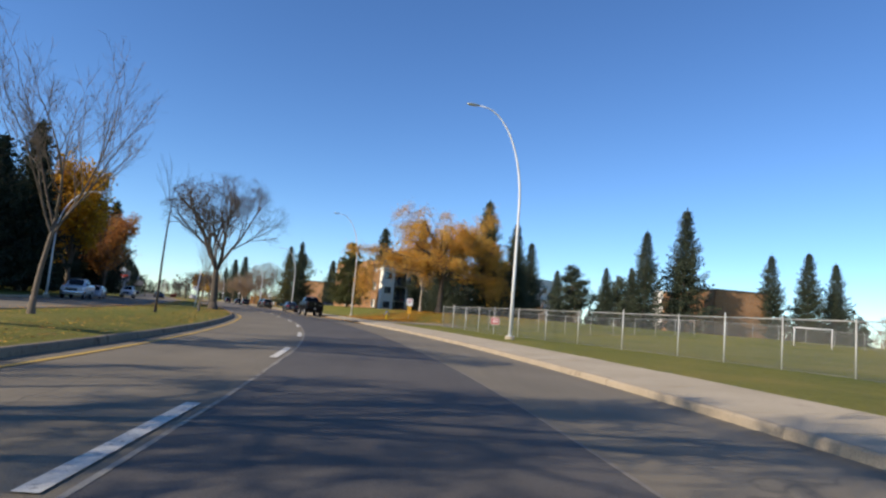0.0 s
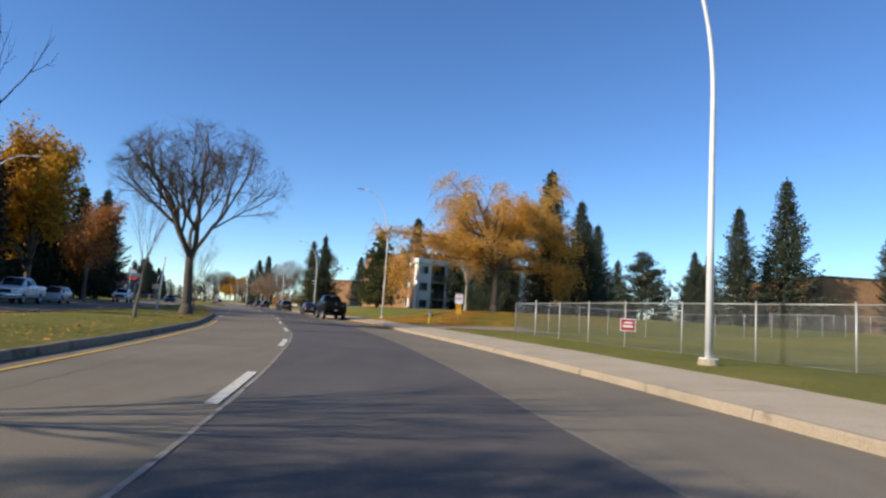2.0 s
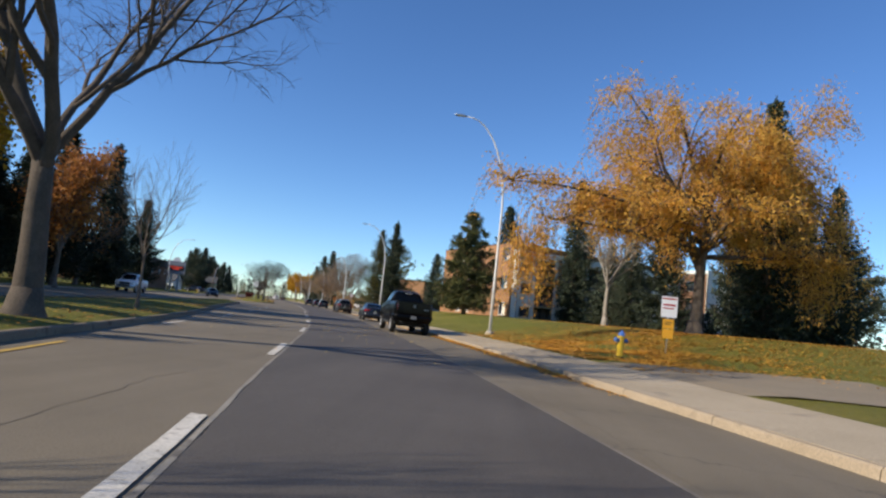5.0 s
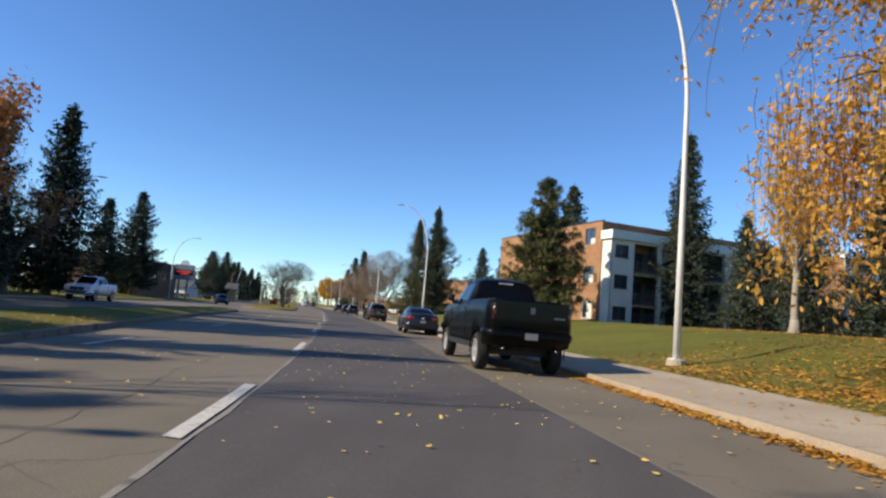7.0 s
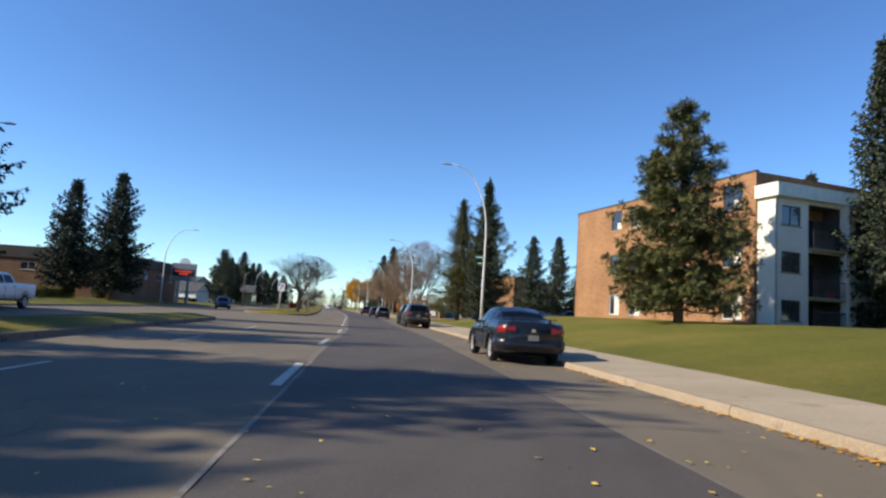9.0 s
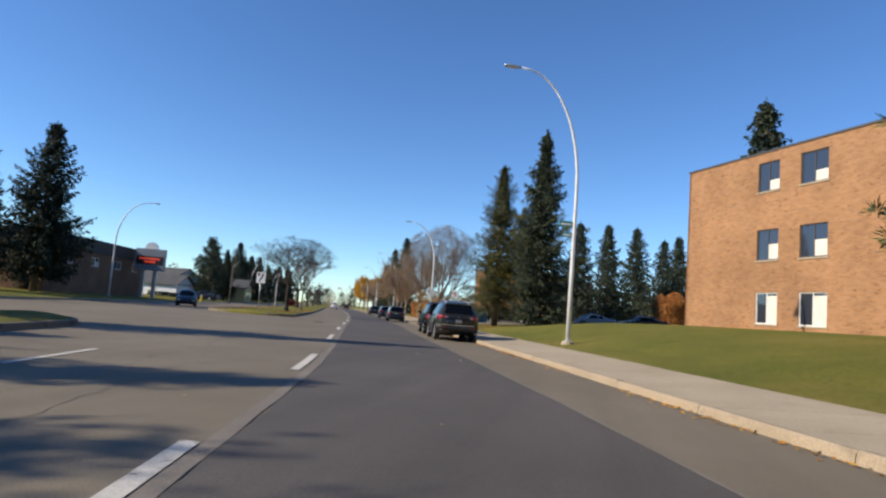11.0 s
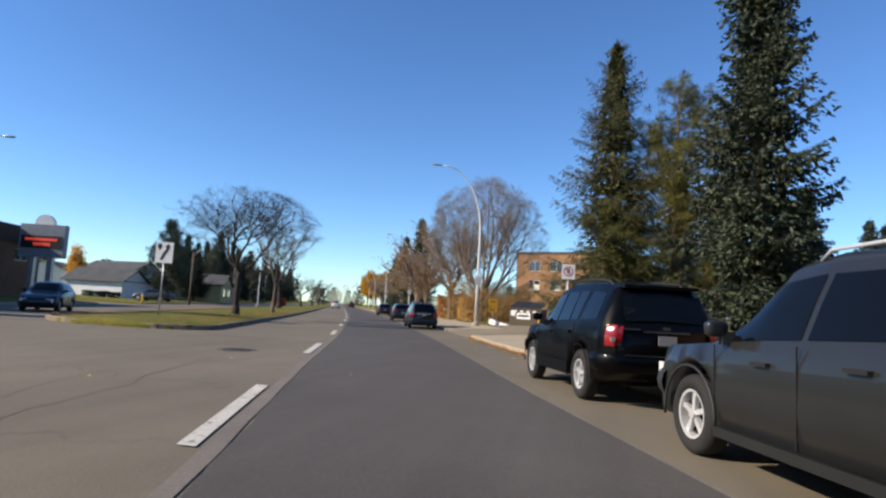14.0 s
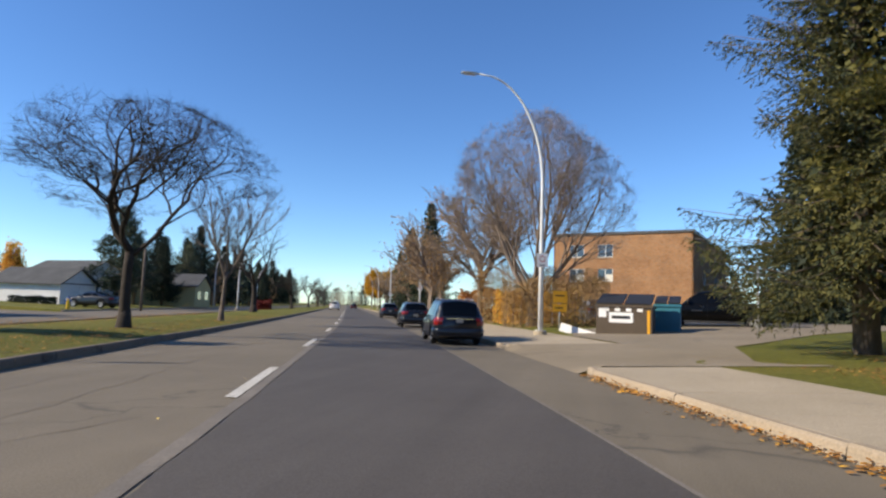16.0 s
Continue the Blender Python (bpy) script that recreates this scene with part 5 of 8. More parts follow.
def wall(name, parent, length, z0, z1, holes, mat, m, depth=0.16, label=""):
    """An upright wall along local x, facing -y, with real openings; holes: x0, z0, x1, z1."""
    xs = sorted({0.0, length, *[h[0] for h in holes], *[h[2] for h in holes]})
    zs = sorted({z0, z1, *[h[1] for h in holes], *[h[3] for h in holes]})
    V, F, UV = [], [], []

    def quad(pts, uvs):
        k = len(V)
        V.extend(pts)
        F.append((k, k + 1, k + 2, k + 3))
        UV.extend(uvs)

    for xa, xb in zip(xs, xs[1:]):
        for za, zb in zip(zs, zs[1:]):
            cx, cz = (xa + xb) / 2, (za + zb) / 2
            if any(h[0] < cx < h[2] and h[1] < cz < h[3] for h in holes):
                continue
            c = ((xa, za), (xb, za), (xb, zb), (xa, zb))
            quad([Vector((x, 0, z)) for x, z in c], c)
            quad([Vector((x, depth, z)) for x, z in reversed(c)], tuple(reversed(c)))
    for x0, a, x1, b in holes:
        for p, q in (((x0, a), (x1, a)), ((x1, a), (x1, b)), ((x1, b), (x0, b)), ((x0, b), (x0, a))):
            quad([Vector((p[0], 0, p[1])), Vector((q[0], 0, q[1])), Vector((q[0], depth, q[1])), Vector((p[0], depth, p[1]))], ((0, 0), (0.3, 0), (0.3, 0.1), (0, 0.1)))
    for p, q in (((0, z0), (0, z1)), ((length, z1), (length, z0)), ((0, z1), (length, z1))):
        quad([Vector((p[0], 0, p[1])), Vector((q[0], 0, q[1])), Vector((q[0], depth, q[1])), Vector((p[0], depth, p[1]))], ((0, 0), (0.3, 0), (0.3, 0.1), (0, 0.1)))
    ob = mesh_object(name, V, F, mat, parent)
    uv = ob.data.uv_layers.new(name="uv")
    for i, c in enumerate(UV):
        uv.data[i].uv = c
    ob.matrix_basis = m
    if label:
        ob["label"] = label
    return ob


def window_in(parent, x0, z0, x1, z1, frame_mat=None, split=True, curtain=0.0, sill=True):
    """Frame, panes and sill in an opening of a wall, as parts of that wall."""
    fm = frame_mat or FRAME_DARK
    w = 0.055
    bars = [(x0, 0.05, z0, x0 + w, 0.12, z1), (x1 - w, 0.05, z0, x1, 0.12, z1), (x0 + w, 0.05, z0, x1 - w, 0.12, z0 + w), (x0 + w, 0.05, z1 - w, x1 - w, 0.12, z1)]
    xm = x0 + (x1 - x0) * 0.5
    if split:
        bars.append((xm - 0.025, 0.055, z0 + w, xm + 0.025, 0.115, z1 - w))
    win = part("window", boxes(*bars), fm, parent)
    spans = ((x0 + w, xm - 0.025), (xm + 0.025, x1 - w)) if split else ((x0 + w, x1 - w),)
    for a, b in spans:
        part("pane", boxes((a, 0.082, z0 + w, b, 0.09, z1 - w)), WINDOW_GLASS, win)
    if curtain:
        part("curtain", boxes((xm + 0.03, 0.074, z0 + w + 0.01, x1 - w - 0.01, 0.080, z1 - w - (z1 - z0) * (1 - curtain))), CURTAIN, win, "pale drawn blind")
    if sill:
        part("sill", boxes((x0 - 0.08, -0.05, z0 - 0.08, x1 + 0.08, 0.14, z0 - 0.003)), CONCRETE, win)
    return win


def apartment_main():
    """Three storeys: a brick flank towards the road and a lower white painted front with balconies."""
    deg = -60.0
    length, corner = 21.4, 1.3
    z0, z1, zf = 1.3, 10.9, 10.0
    root = thing("apartment_block", pose(-14.3, 139.5, 0, 0, 0, deg), "three-storey orange brick apartment block with white balcony front", "apartment building")
    holes = []
    for x, w in ((5.3, 1.35), (7.9, 1.5), (17.5, 1.6)):
        for a, b in ((2.0, 3.6), (5.25, 6.85), (8.85, 10.4)):
            holes.append((x, a, x + w, b))
    flank = wall("wall", root, length - corner, z0, z1, holes, BRICK_ORANGE, Matrix(), label="orange-tan brick wall with bronze windows")
    wall("wall", root, corner - 0.004, z0, zf - 0.8, [], STUCCO, pose(length - corner + 0.004, 0.12, 0), label="white painted corner wall")
    for i, h in enumerate(holes):
        window_in(flank, *h, curtain=(0.93, 0.55, 0.4)[i % 3], frame_mat=FRAME_WHITE if i % 3 == 0 else FRAME_DARK)
    back = wall("wall", root, length, z0, zf - 0.8, [], BRICK_ORANGE, pose(length, 26, 0, 0, 0, 180))
    far = wall("wall", root, 26, z0, z1, [], BRICK_ORANGE, pose(0, 26, 0, 0, 0, -90))
    step = wall("wall", root, 25.6, zf - 1.6, z1, [], BRICK_ORANGE, pose(length - corner, 0.165, 0, 0, 0, 90), label="brick wall above the lower white roof")
    # white front at right angles, starting at the flank's near end
    fr = pose(length, 0.125, 0, 0, 0, 90)
    bays = [(2.5, 5.2), (10.3, 13.0), (18.0, 20.7)]
    fh = [(x, a, x + 1.45, b) for x in (0.45, 6.3, 8.4, 14.1, 16.0, 21.9) for a, b in ((2.05, 3.25), (4.85, 6.05), (7.6, 8.75))]
    bh = [(a, z, b, z + 2.6) for a, b in bays for z in (0.75, 3.55, 6.4)]
    bh = [(a, max(z, 1.75), b, t) for a, z, b, t in bh]
    front = wall("wall", root, 25.8, z0, zf - 0.8, fh + bh, STUCCO, fr, label="white painted block front with recessed balconies")
    for i, h in enumerate(fh):
        window_in(front, *h, frame_mat=FRAME_DARK)
    for i, (a, zb, b, zt) in enumerate(bh):
        bal = part("balcony", boxes((a, -0.35, zb - 0.16, b, 1.5, zb)), CONCRETE, front, "balcony slab with metal railing")
        part("recess", boxes((a + 0.01, 1.5, zb, b - 0.01, 1.6, zt), (a - 0.12, 0.17, zb, a, 1.5, zt), (b, 0.17, zb, b + 0.12, 1.5, zt), (a, 0.17, zt, b, 1.5, zt + 0.1)), BALCONY_SHADE, bal, "balcony walls coloured dark for shade")
        part("sliding_door", boxes((a + 0.5, 1.46, zb, a + 2.1, 1.495, min(zb + 2.1, zt - 0.1))), WINDOW_GLASS, bal)
        bars = [(a, -0.34, zb + 0.95, b, -0.30, zb + 1.0), (a, -0.34, zb + 0.1, b, -0.30, zb + 0.14)]
        n = int((b - a) / 0.14)
        bars += [(a + k * 0.14, -0.33, zb + 0.14, a + k * 0.14 + 0.02, -0.31, zb + 0.95) for k in range(n + 1)]
        part("railing", boxes(*bars), RAIL_METAL, bal)
    for x in (5.2, 13.0, 20.7):
        part("pillar", boxes((x - 0.14, -0.36, z0, x + 0.14, -0.02, zf - 0.8)), STUCCO, front, bevel=0.01)
    part("pot", lathe(bmesh.new(), ((0.14, 3.56), (0.2, 3.9), (0.2, 3.95))), SIGN_RED, front, "red pot on a balcony").location = (4.6, 0.3, 0)
    part("fascia", boxes((-0.25, -0.4, zf - 0.8, 26.1, -0.003, zf - 0.02), (-0.25, -0.003, zf - 0.8, -0.003, corner, zf - 0.02)), FASCIA, front, "pale roof fascia band")
    part("roof", boxes((0.17, 0.17, z1 - 0.35, length - corner - 0.01, 25.8, z1 - 0.25), (length - corner + 0.01, 0.3, zf - 0.9, length - 0.17, 25.8, zf - 0.82)), FLATROOF, root)
    part("coping", boxes((-0.05, -0.05, z1 + 0.004, length - corner + 0.02, 0.22, z1 + 0.1)), FRAME_DARK, root)
    part("plinth", boxes((-0.02, -0.03, 0.8, length + 0.02, 0.11, z0 - 0.003)), CONCRETE, root)
    return root


apartment_main()


def simple_block(name, x, y, deg, length, depth, z0, z1, mat, label, cols, rows, category="apartment building", win=(1.3, 1.3), roof=None, fascia=None, side_cols=(), frame_mat=None, band=0.35, side_mat=None):
    root = thing(name, pose(x, y, 0, 0, 0, deg), label, category)
    holes = [(c, r, c + win[0], r + win[1]) for c in cols for r in rows]
    front = wall("wall", root, length, z0, z1, holes, mat, Matrix())
    for i, h in enumerate(holes):
        window_in(front, *h, frame_mat=frame_mat, curtain=(0.6 if i % 3 == 1 else 0))
    sh = [(c, r, c + win[0], r + win[1]) for c in side_cols for r in rows]
    for m, L, hh in ((pose(length, 0, 0, 0, 0, 90), depth, sh), (pose(length, depth, 0, 0, 0, 180), length, []), (pose(0, depth, 0, 0, 0, -90), depth, [(depth - c - win[0], r, depth - c, r + win[1]) for c, r, *_ in sh])):
        w = wall("wall", root, L, z0, z1, hh, side_mat or mat, m)
        for h in hh:
            window_in(w, *h, frame_mat=frame_mat)
    part("roof", boxes((0.17, 0.17, z1 - 0.3, length - 0.17, depth - 0.17, z1 - 0.2)), roof or FLATROOF, root)
    e = 0.12
    part("coping", boxes((-e, -e, z1 + 0.003, length + e, 0.2, z1 + band), (-e, depth - 0.2, z1 + 0.003, length + e, depth + e, z1 + band), (-e, 0.2, z1 + 0.003, 0.2, depth - 0.2, z1 + band), (length - 0.2, 0.2, z1 + 0.003, length + e, depth - 0.2, z1 + band)), fascia or FRAME_DARK, root, "roof edge band")
    return root


# second pale block on the right, behind the orange tree
simple_block("apartment_block", 24.5, 140.6, 37, 15, 14, 1.6, 11.4, STUCCO, "three-storey pale apartment block with dark windows", (1.2, 4.6, 8.0, 10.6), (2.4, 5.6, 8.8), win=(1.6, 1.5), fascia=FASCIA, side_cols=(2, 8), frame_mat=FRAME_DARK, band=0.5, side_mat=BRICK_BROWN)
# brick block past the driveway
simple_block("apartment_block", -37.5, 204.3, -18, 13.5, 24, 0.6, 8.9, BRICK_ORANGE, "brown-orange brick apartment block beyond a driveway", (1.7, 4.6), (1.5, 4.3, 6.7), win=(1.5, 1.25), frame_mat=FRAME_WHITE, side_cols=(6, 14), band=0.25)
# school and white flats beyond the field
simple_block("school_building", 55.2, 109.5, 2, 10, 20, 0.8, 10.0, BRICK_ORANGE, "plain brick hall beyond the playing field", (), (), "school", band=0.2)
simple_block("apartment_block", 58.0, 142.0, -20, 15, 12, 1.5, 11.0, STUCCO, "white three-storey flats beyond the field", (1.5, 5, 8.5, 12), (2.5, 5.4, 8.2), win=(1.6, 1.3), fascia=STUCCO, side_cols=(2, 7))
# left: office with dark mansard band and taller brick wing
OFFICE_BAND = surface("dark_brown_metal_band", (0.035, 0.028, 0.024), (0.055, 0.045, 0.038), 1.0, 20, 0.7)
p0, p1 = Vector((-67.6, 147.0, 0)), Vector((-74.0, 168.0, 0))
dv = (p1 - p0)
simple_block("office_building", p0.x, p0.y, math.degrees(math.atan2(dv.y, dv.x)), dv.length, 14, 0.2, 4.55, BRICK_BROWN, "brown brick office with deep dark roof band", (3.2, 8.6, 14.0, 18.6), (3.2,), "office", win=(1.7, 0.9), fascia=OFFICE_BAND, side_cols=(3, 9), frame_mat=FRAME_WHITE, band=1.4)
p0, p1 = at(-40.5, 122.0), at(-40.5, 138.5)
dv = (p1 - p0)
simple_block("office_wing", p0.x, p0.y, math.degrees(math.atan2(dv.y, dv.x)), dv.length, 12, 0.2, 6.4, BRICK_BROWN, "two-storey brown brick wing behind dark spruces", (2, 7, 12), (1.4, 4.4), "office", win=(2.2, 1.4), fascia=OFFICE_BAND, side_cols=(3,), band=0.4)
p1 = at(-33, 58.0)
simple_block("bungalow", p1.x, p1.y, heading(66) + 90, 20, 10, 0.2, 3.4, SIDING, "low pale bungalow in the shade of spruces", (2, 7, 13), (1.2,), "house", win=(1.8, 1.1), roof=ROOFING, fascia=ROOFING, frame_mat=FRAME_WHITE, band=0.5)


def gable_house(name, m, w, d, h, rise, mat, label, category="house", openings=(), over=0.4):
    """A house with a pitched roof; its gable faces -y. openings: wall (gable or side), x0, z0, x1, z1, material."""
    root = thing(name, m, label, category)
    V = [Vector(p) for p in ((0, 0, 0), (w, 0, 0), (w, d, 0), (0, d, 0), (0, 0, h), (w, 0, h), (w, d, h), (0, d, h), (w / 2, 0, h + rise), (w / 2, d, h + rise))]
    mesh_object("wall", V, [(0, 1, 5, 8, 4), (1, 2, 6, 5), (2, 3, 7, 9, 6), (3, 0, 4, 7)], mat, root)
    t = 0.12
    s = rise / (w / 2)
    for sx in (0, 1):
        ex = -over if sx == 0 else w + over
        ez = h - over * s
        V = [Vector((ex, -over, ez)), Vector((w / 2, -over, h + rise)), Vector((w / 2, d + over, h + rise)), Vector((ex, d + over, ez))]
        V = [v + Vector((0, 0, 0.02)) for v in V] + [v + Vector((0, 0, 0.02 + t)) for v in V]
        mesh_object("roof", V, [(0, 1, 2, 3), (7, 6, 5, 4), (0, 4, 5, 1), (1, 5, 6, 2), (2, 6, 7, 3), (3, 7, 4, 0)], ROOFING, root)
    for where, a, b, c, e, om in openings:
        spec = (a, -0.03, b, c, 0.05, e) if where == "gable" else (-0.03, a, b, 0.05, c, e)
        part("opening", boxes(spec), om, root)
    return root


gdir = heading(184)
gable_house("garage", pose(-85.9, 191.9, ground_z(-85.9, 191.9) - 0.05, 0, 0, gdir + 72), 5.0, 8.2, 2.2, 1.5, SIDING, "white sided garage with dark shingle roof", "garage", (("gable", 2.6, 0.0, 4.5, 2.0, FRAME_WHITE), ("gable", 0.3, 2.08, 4.7, 2.2, FRAME_DARK)))
gable_house("house", pose(-118.0, 206.0, ground_z(-118.0, 206.0) - 0.05, 0, 0, gdir + 10), 8, 15, 3.0, 2.0, STUCCO, "low pale house with grey pitched roof behind a garage", "house", (("side", 3.0, 1.0, 4.6, 2.2, WINDOW_GLASS), ("side", 8.0, 1.0, 9.6, 2.2, WINDOW_GLASS)))
gable_house("house", pose(-95.5, 203.5, ground_z(-95.5, 203.5) - 0.05, 0, 0, gdir + 60), 8.5, 11, 3.2, 2.2, SIDING, "pale bungalow with dark pitched roof", "house", (("gable", 1.5, 1.0, 3.3, 2.2, WINDOW_GLASS), ("gable", 5.5, 1.0, 7.5, 2.2, WINDOW_GLASS)))
gable_house("house", pose(-86.0, 214.0, 0.2, 0, 0, gdir + 90), 9, 12, 2.8, 1.7, surface("ochre_stucco", (0.42, 0.33, 0.14), (0.5, 0.4, 0.19), 0.5, 15), "ochre bungalow with dark pitched roof", "house", (("gable", 1.5, 1.0, 3.3, 2.2, WINDOW_GLASS), ("gable", 5.5, 1.0, 7.5, 2.2, WINDOW_GLASS)))
# pylon sign before the office
m_, nt_, b_ = material("lit_red_letters", 0.5)
b_.inputs["Base Color"].default_value = (0.6, 0.05, 0.03, 1)
b_.inputs["Emission Color"].default_value, b_.inputs["Emission Strength"].default_value = (1.0, 0.10, 0.05, 1), 0.25
sg = thing("pylon_sign", pose(-70.8, 165.0, 0.2, 0, 0, heading(160) - 4), "pylon sign with white crest and dark display of red bars", "sign")
part("column", boxes((-0.9, 0.0, -0.2, -0.5, 0.4, 4.2), (0.5, 0.0, -0.2, 0.9, 0.4, 4.2)), GALV, sg)
cab = part("cabinet", boxes((-1.7, -0.1, 3.3, 1.7, 0.5, 5.9)), plain("grey_sign_cabinet", (0.22, 0.23, 0.25), 0.5), sg, bevel=0.03)
dis = part("display", boxes((-1.55, -0.13, 4.0, 1.55, -0.104, 5.0)), SIGN_BLACK, cab, "dark display panel")
part("marking", boxes((-1.25, -0.15, 4.6, 1.2, -0.134, 4.8)), m_, dis, "glowing red bars")
part("marking", boxes((-0.6, -0.15, 4.2, 0.7, -0.134, 4.45)), m_, dis, "glowing red bars")
bm = bmesh.new()
bmesh.ops.create_cone(bm, cap_ends=True, segments=24, radius1=0.75, radius2=0.75, depth=0.3)
bmesh.ops.rotate(bm, verts=bm.verts, cent=(0, 0, 0), matrix=Matrix.Rotation(math.pi / 2, 3, "X"))
bmesh.ops.translate(bm, verts=bm.verts, vec=(0, 0.2, 5.95))
part("crest", bm, SIDING, cab, "round white crest")


# ---- vehicles ----
def car_paint(name, c, rough=0.28, coat=0.45, spec=0.3):
    m, nt, b = material(name, rough, 0.0, spec)
    lo, hi = tuple(x * 0.9 for x in c), tuple(x * 1.12 for x in c)
    nt.links.new(ramp(nt, texture(nt, 1.2, 6), [(0.3, lo), (0.7, hi)]), b.inputs["Base Color"])
    b.inputs["Coat Weight"].default_value, b.inputs["Coat Roughness"].default_value = coat, 0.05
    return m


PAINT_BLACK = car_paint("black_car_paint", (0.0018, 0.002, 0.0024), 0.4, 0.22, 0.05)
PAINT_NAVY = car_paint("blue_black_car_paint", (0.010, 0.013, 0.020))
PAINT_GREY = car_paint("grey_brown_car_paint", (0.0165, 0.0170, 0.0160), 0.34)
PAINT_RED = car_paint("dark_red_car_paint", (0.10, 0.012, 0.012))
PAINT_WHITE_CAR = car_paint("white_car_paint", (0.72, 0.72, 0.72))
PAINT_SILVER = car_paint("silver_car_paint", (0.32, 0.34, 0.36))
CAR_GLASS = plain("dark_car_glass", (0.003, 0.0035, 0.004), 0.05, spec=0.22)
RUBBER = surface("tyre_rubber", (0.012, 0.012, 0.012), (0.022, 0.021, 0.02), 6, 60, 0.85)
ALLOY = plain("silver_alloy", (0.66, 0.66, 0.66), 0.32, 0.45)
TRIM = plain("black_plastic_trim", (0.018, 0.018, 0.019), 0.6)
CHROME = plain("chrome_trim", (0.75, 0.75, 0.75), 0.12, 1.0)
LAMP_RED = plain("red_tail_lens", (0.24, 0.010, 0.010), 0.15, coat=0.6)
LAMP_CLEAR = plain("clear_lamp_lens", (0.62, 0.62, 0.62), 0.12, coat=0.8)
LAMP_DULL = plain("grey_reversing_lens", (0.30, 0.28, 0.28), 0.2, coat=0.5)
LAMP_SMOKED = plain("smoked_tail_lens", (0.035, 0.004, 0.004), 0.12, coat=0.5)
CHROME_DIM = plain("dull_chrome_badge", (0.16, 0.16, 0.16), 0.35, 1.0)
PLATE = plain("number_plate", (0.22, 0.22, 0.21), 0.5)
WELL = plain("dark_wheel_well", (0.006, 0.006, 0.006), 0.95)


def wheel_into(parent, x, y, r, w, rim=0.62, spokes=5, side=1):
    """A tyre with a spoked rim; the outer face looks towards side * y."""
    V, F = [], []
    seg = 28
    prof = ((r * rim, -w / 2 + 0.01), (r * 0.86, -w / 2), (r * 0.97, -w * 0.38), (r, -w * 0.2), (r, w * 0.2), (r * 0.97, w * 0.38), (r * 0.86, w / 2), (r * rim, w / 2 - 0.01), (r * rim * 0.96, w / 2 - 0.05), (r * rim * 0.96, -w / 2 + 0.05))
    n = len(prof)
    for k in range(seg):
        a = 2 * math.pi * k / seg
        V += [Vector((rr * math.cos(a), yy, rr * math.sin(a))) for rr, yy in prof]
    for k in range(seg):
        j = (k + 1) % seg
        F += [(k * n + i, k * n + (i + 1) % n, j * n + (i + 1) % n, j * n + i) for i in range(n)]
    wheel = new("wheel")
    wheel.parent = parent
    wheel.location = (x, y, r)
    mesh_object("tyre", V, F, RUBBER, wheel, True)
    bm = bmesh.new()
    yo = side * (w / 2 - 0.045)
    R = r * rim * 0.97
    # rim lip
    ring = []
    for rr, yy in ((R, yo + side * 0.03), (R * 0.9, yo + side * 0.028), (R * 0.88, yo - side * 0.05)):
        ring.append([bm.verts.new((rr * math.cos(2 * math.pi * k / 28), yy, rr * math.sin(2 * math.pi * k / 28))) for k in range(28)])
    for a, b in zip(ring, ring[1:]):
        for k in range(28):
            bm.faces.new((a[k], a[(k + 1) % 28], b[(k + 1) % 28], b[k]))
    for s in range(spokes):
        a = 2 * math.pi * s / spokes + 0.3
        u, t = Vector((math.cos(a), 0, math.sin(a))), Vector((-math.sin(a), 0, math.cos(a)))
        w0, w1 = 0.36 * R * 5 / spokes * 0.55, 0.42 * R * 5 / spokes * 0.55
        o = []
        for rr, ww, dy in ((R * 0.12, w0, 0.012), (R * 0.92, w1, 0.0)):
            for sgn in (-1, 1):
                o.append(bm.verts.new(u * rr + t * sgn * ww * 0.5 + Vector((0, yo + side * dy, 0))))
                o.append(bm.verts.new(u * rr + t * sgn * ww * 0.5 + Vector((0, yo - side * 0.035, 0))))
        for f in ((0, 2, 6, 4), (1, 5, 7, 3), (0, 4, 5, 1), (2, 3, 7, 6)):
            bm.faces.new([o[i] for i in f])
    rimo = part("rim", bm, ALLOY, wheel, "silver spoked alloy rim")
    bm = bmesh.new()
    bmesh.ops.create_cone(bm, cap_ends=True, segments=16, radius1=R * 0.2, radius2=R * 0.16, depth=0.05)
    bmesh.ops.rotate(bm, verts=bm.verts, cent=(0, 0, 0), matrix=Matrix.Rotation(math.pi / 2, 3, "X"))
    bmesh.ops.translate(bm, verts=bm.verts, vec=(0, yo + side * 0.005, 0))
    part("hub_cap", bm, ALLOY, wheel)
    bm = bmesh.new()
    bmesh.ops.create_cone(bm, cap_ends=True, segments=20, radius1=R * 0.9, radius2=R * 0.9, depth=0.02)
    bmesh.ops.rotate(bm, verts=bm.verts, cent=(0, 0, 0), matrix=Matrix.Rotation(math.pi / 2, 3, "X"))
    bmesh.ops.translate(bm, verts=bm.verts, vec=(0, yo - side * 0.06, 0))
    part("brake_disc", bm, WELL, wheel)
    return wheel


def smooth_interp(x, rows):
    return float(np.interp(x, [r[0] for r in rows], [r[1] for r in rows]))


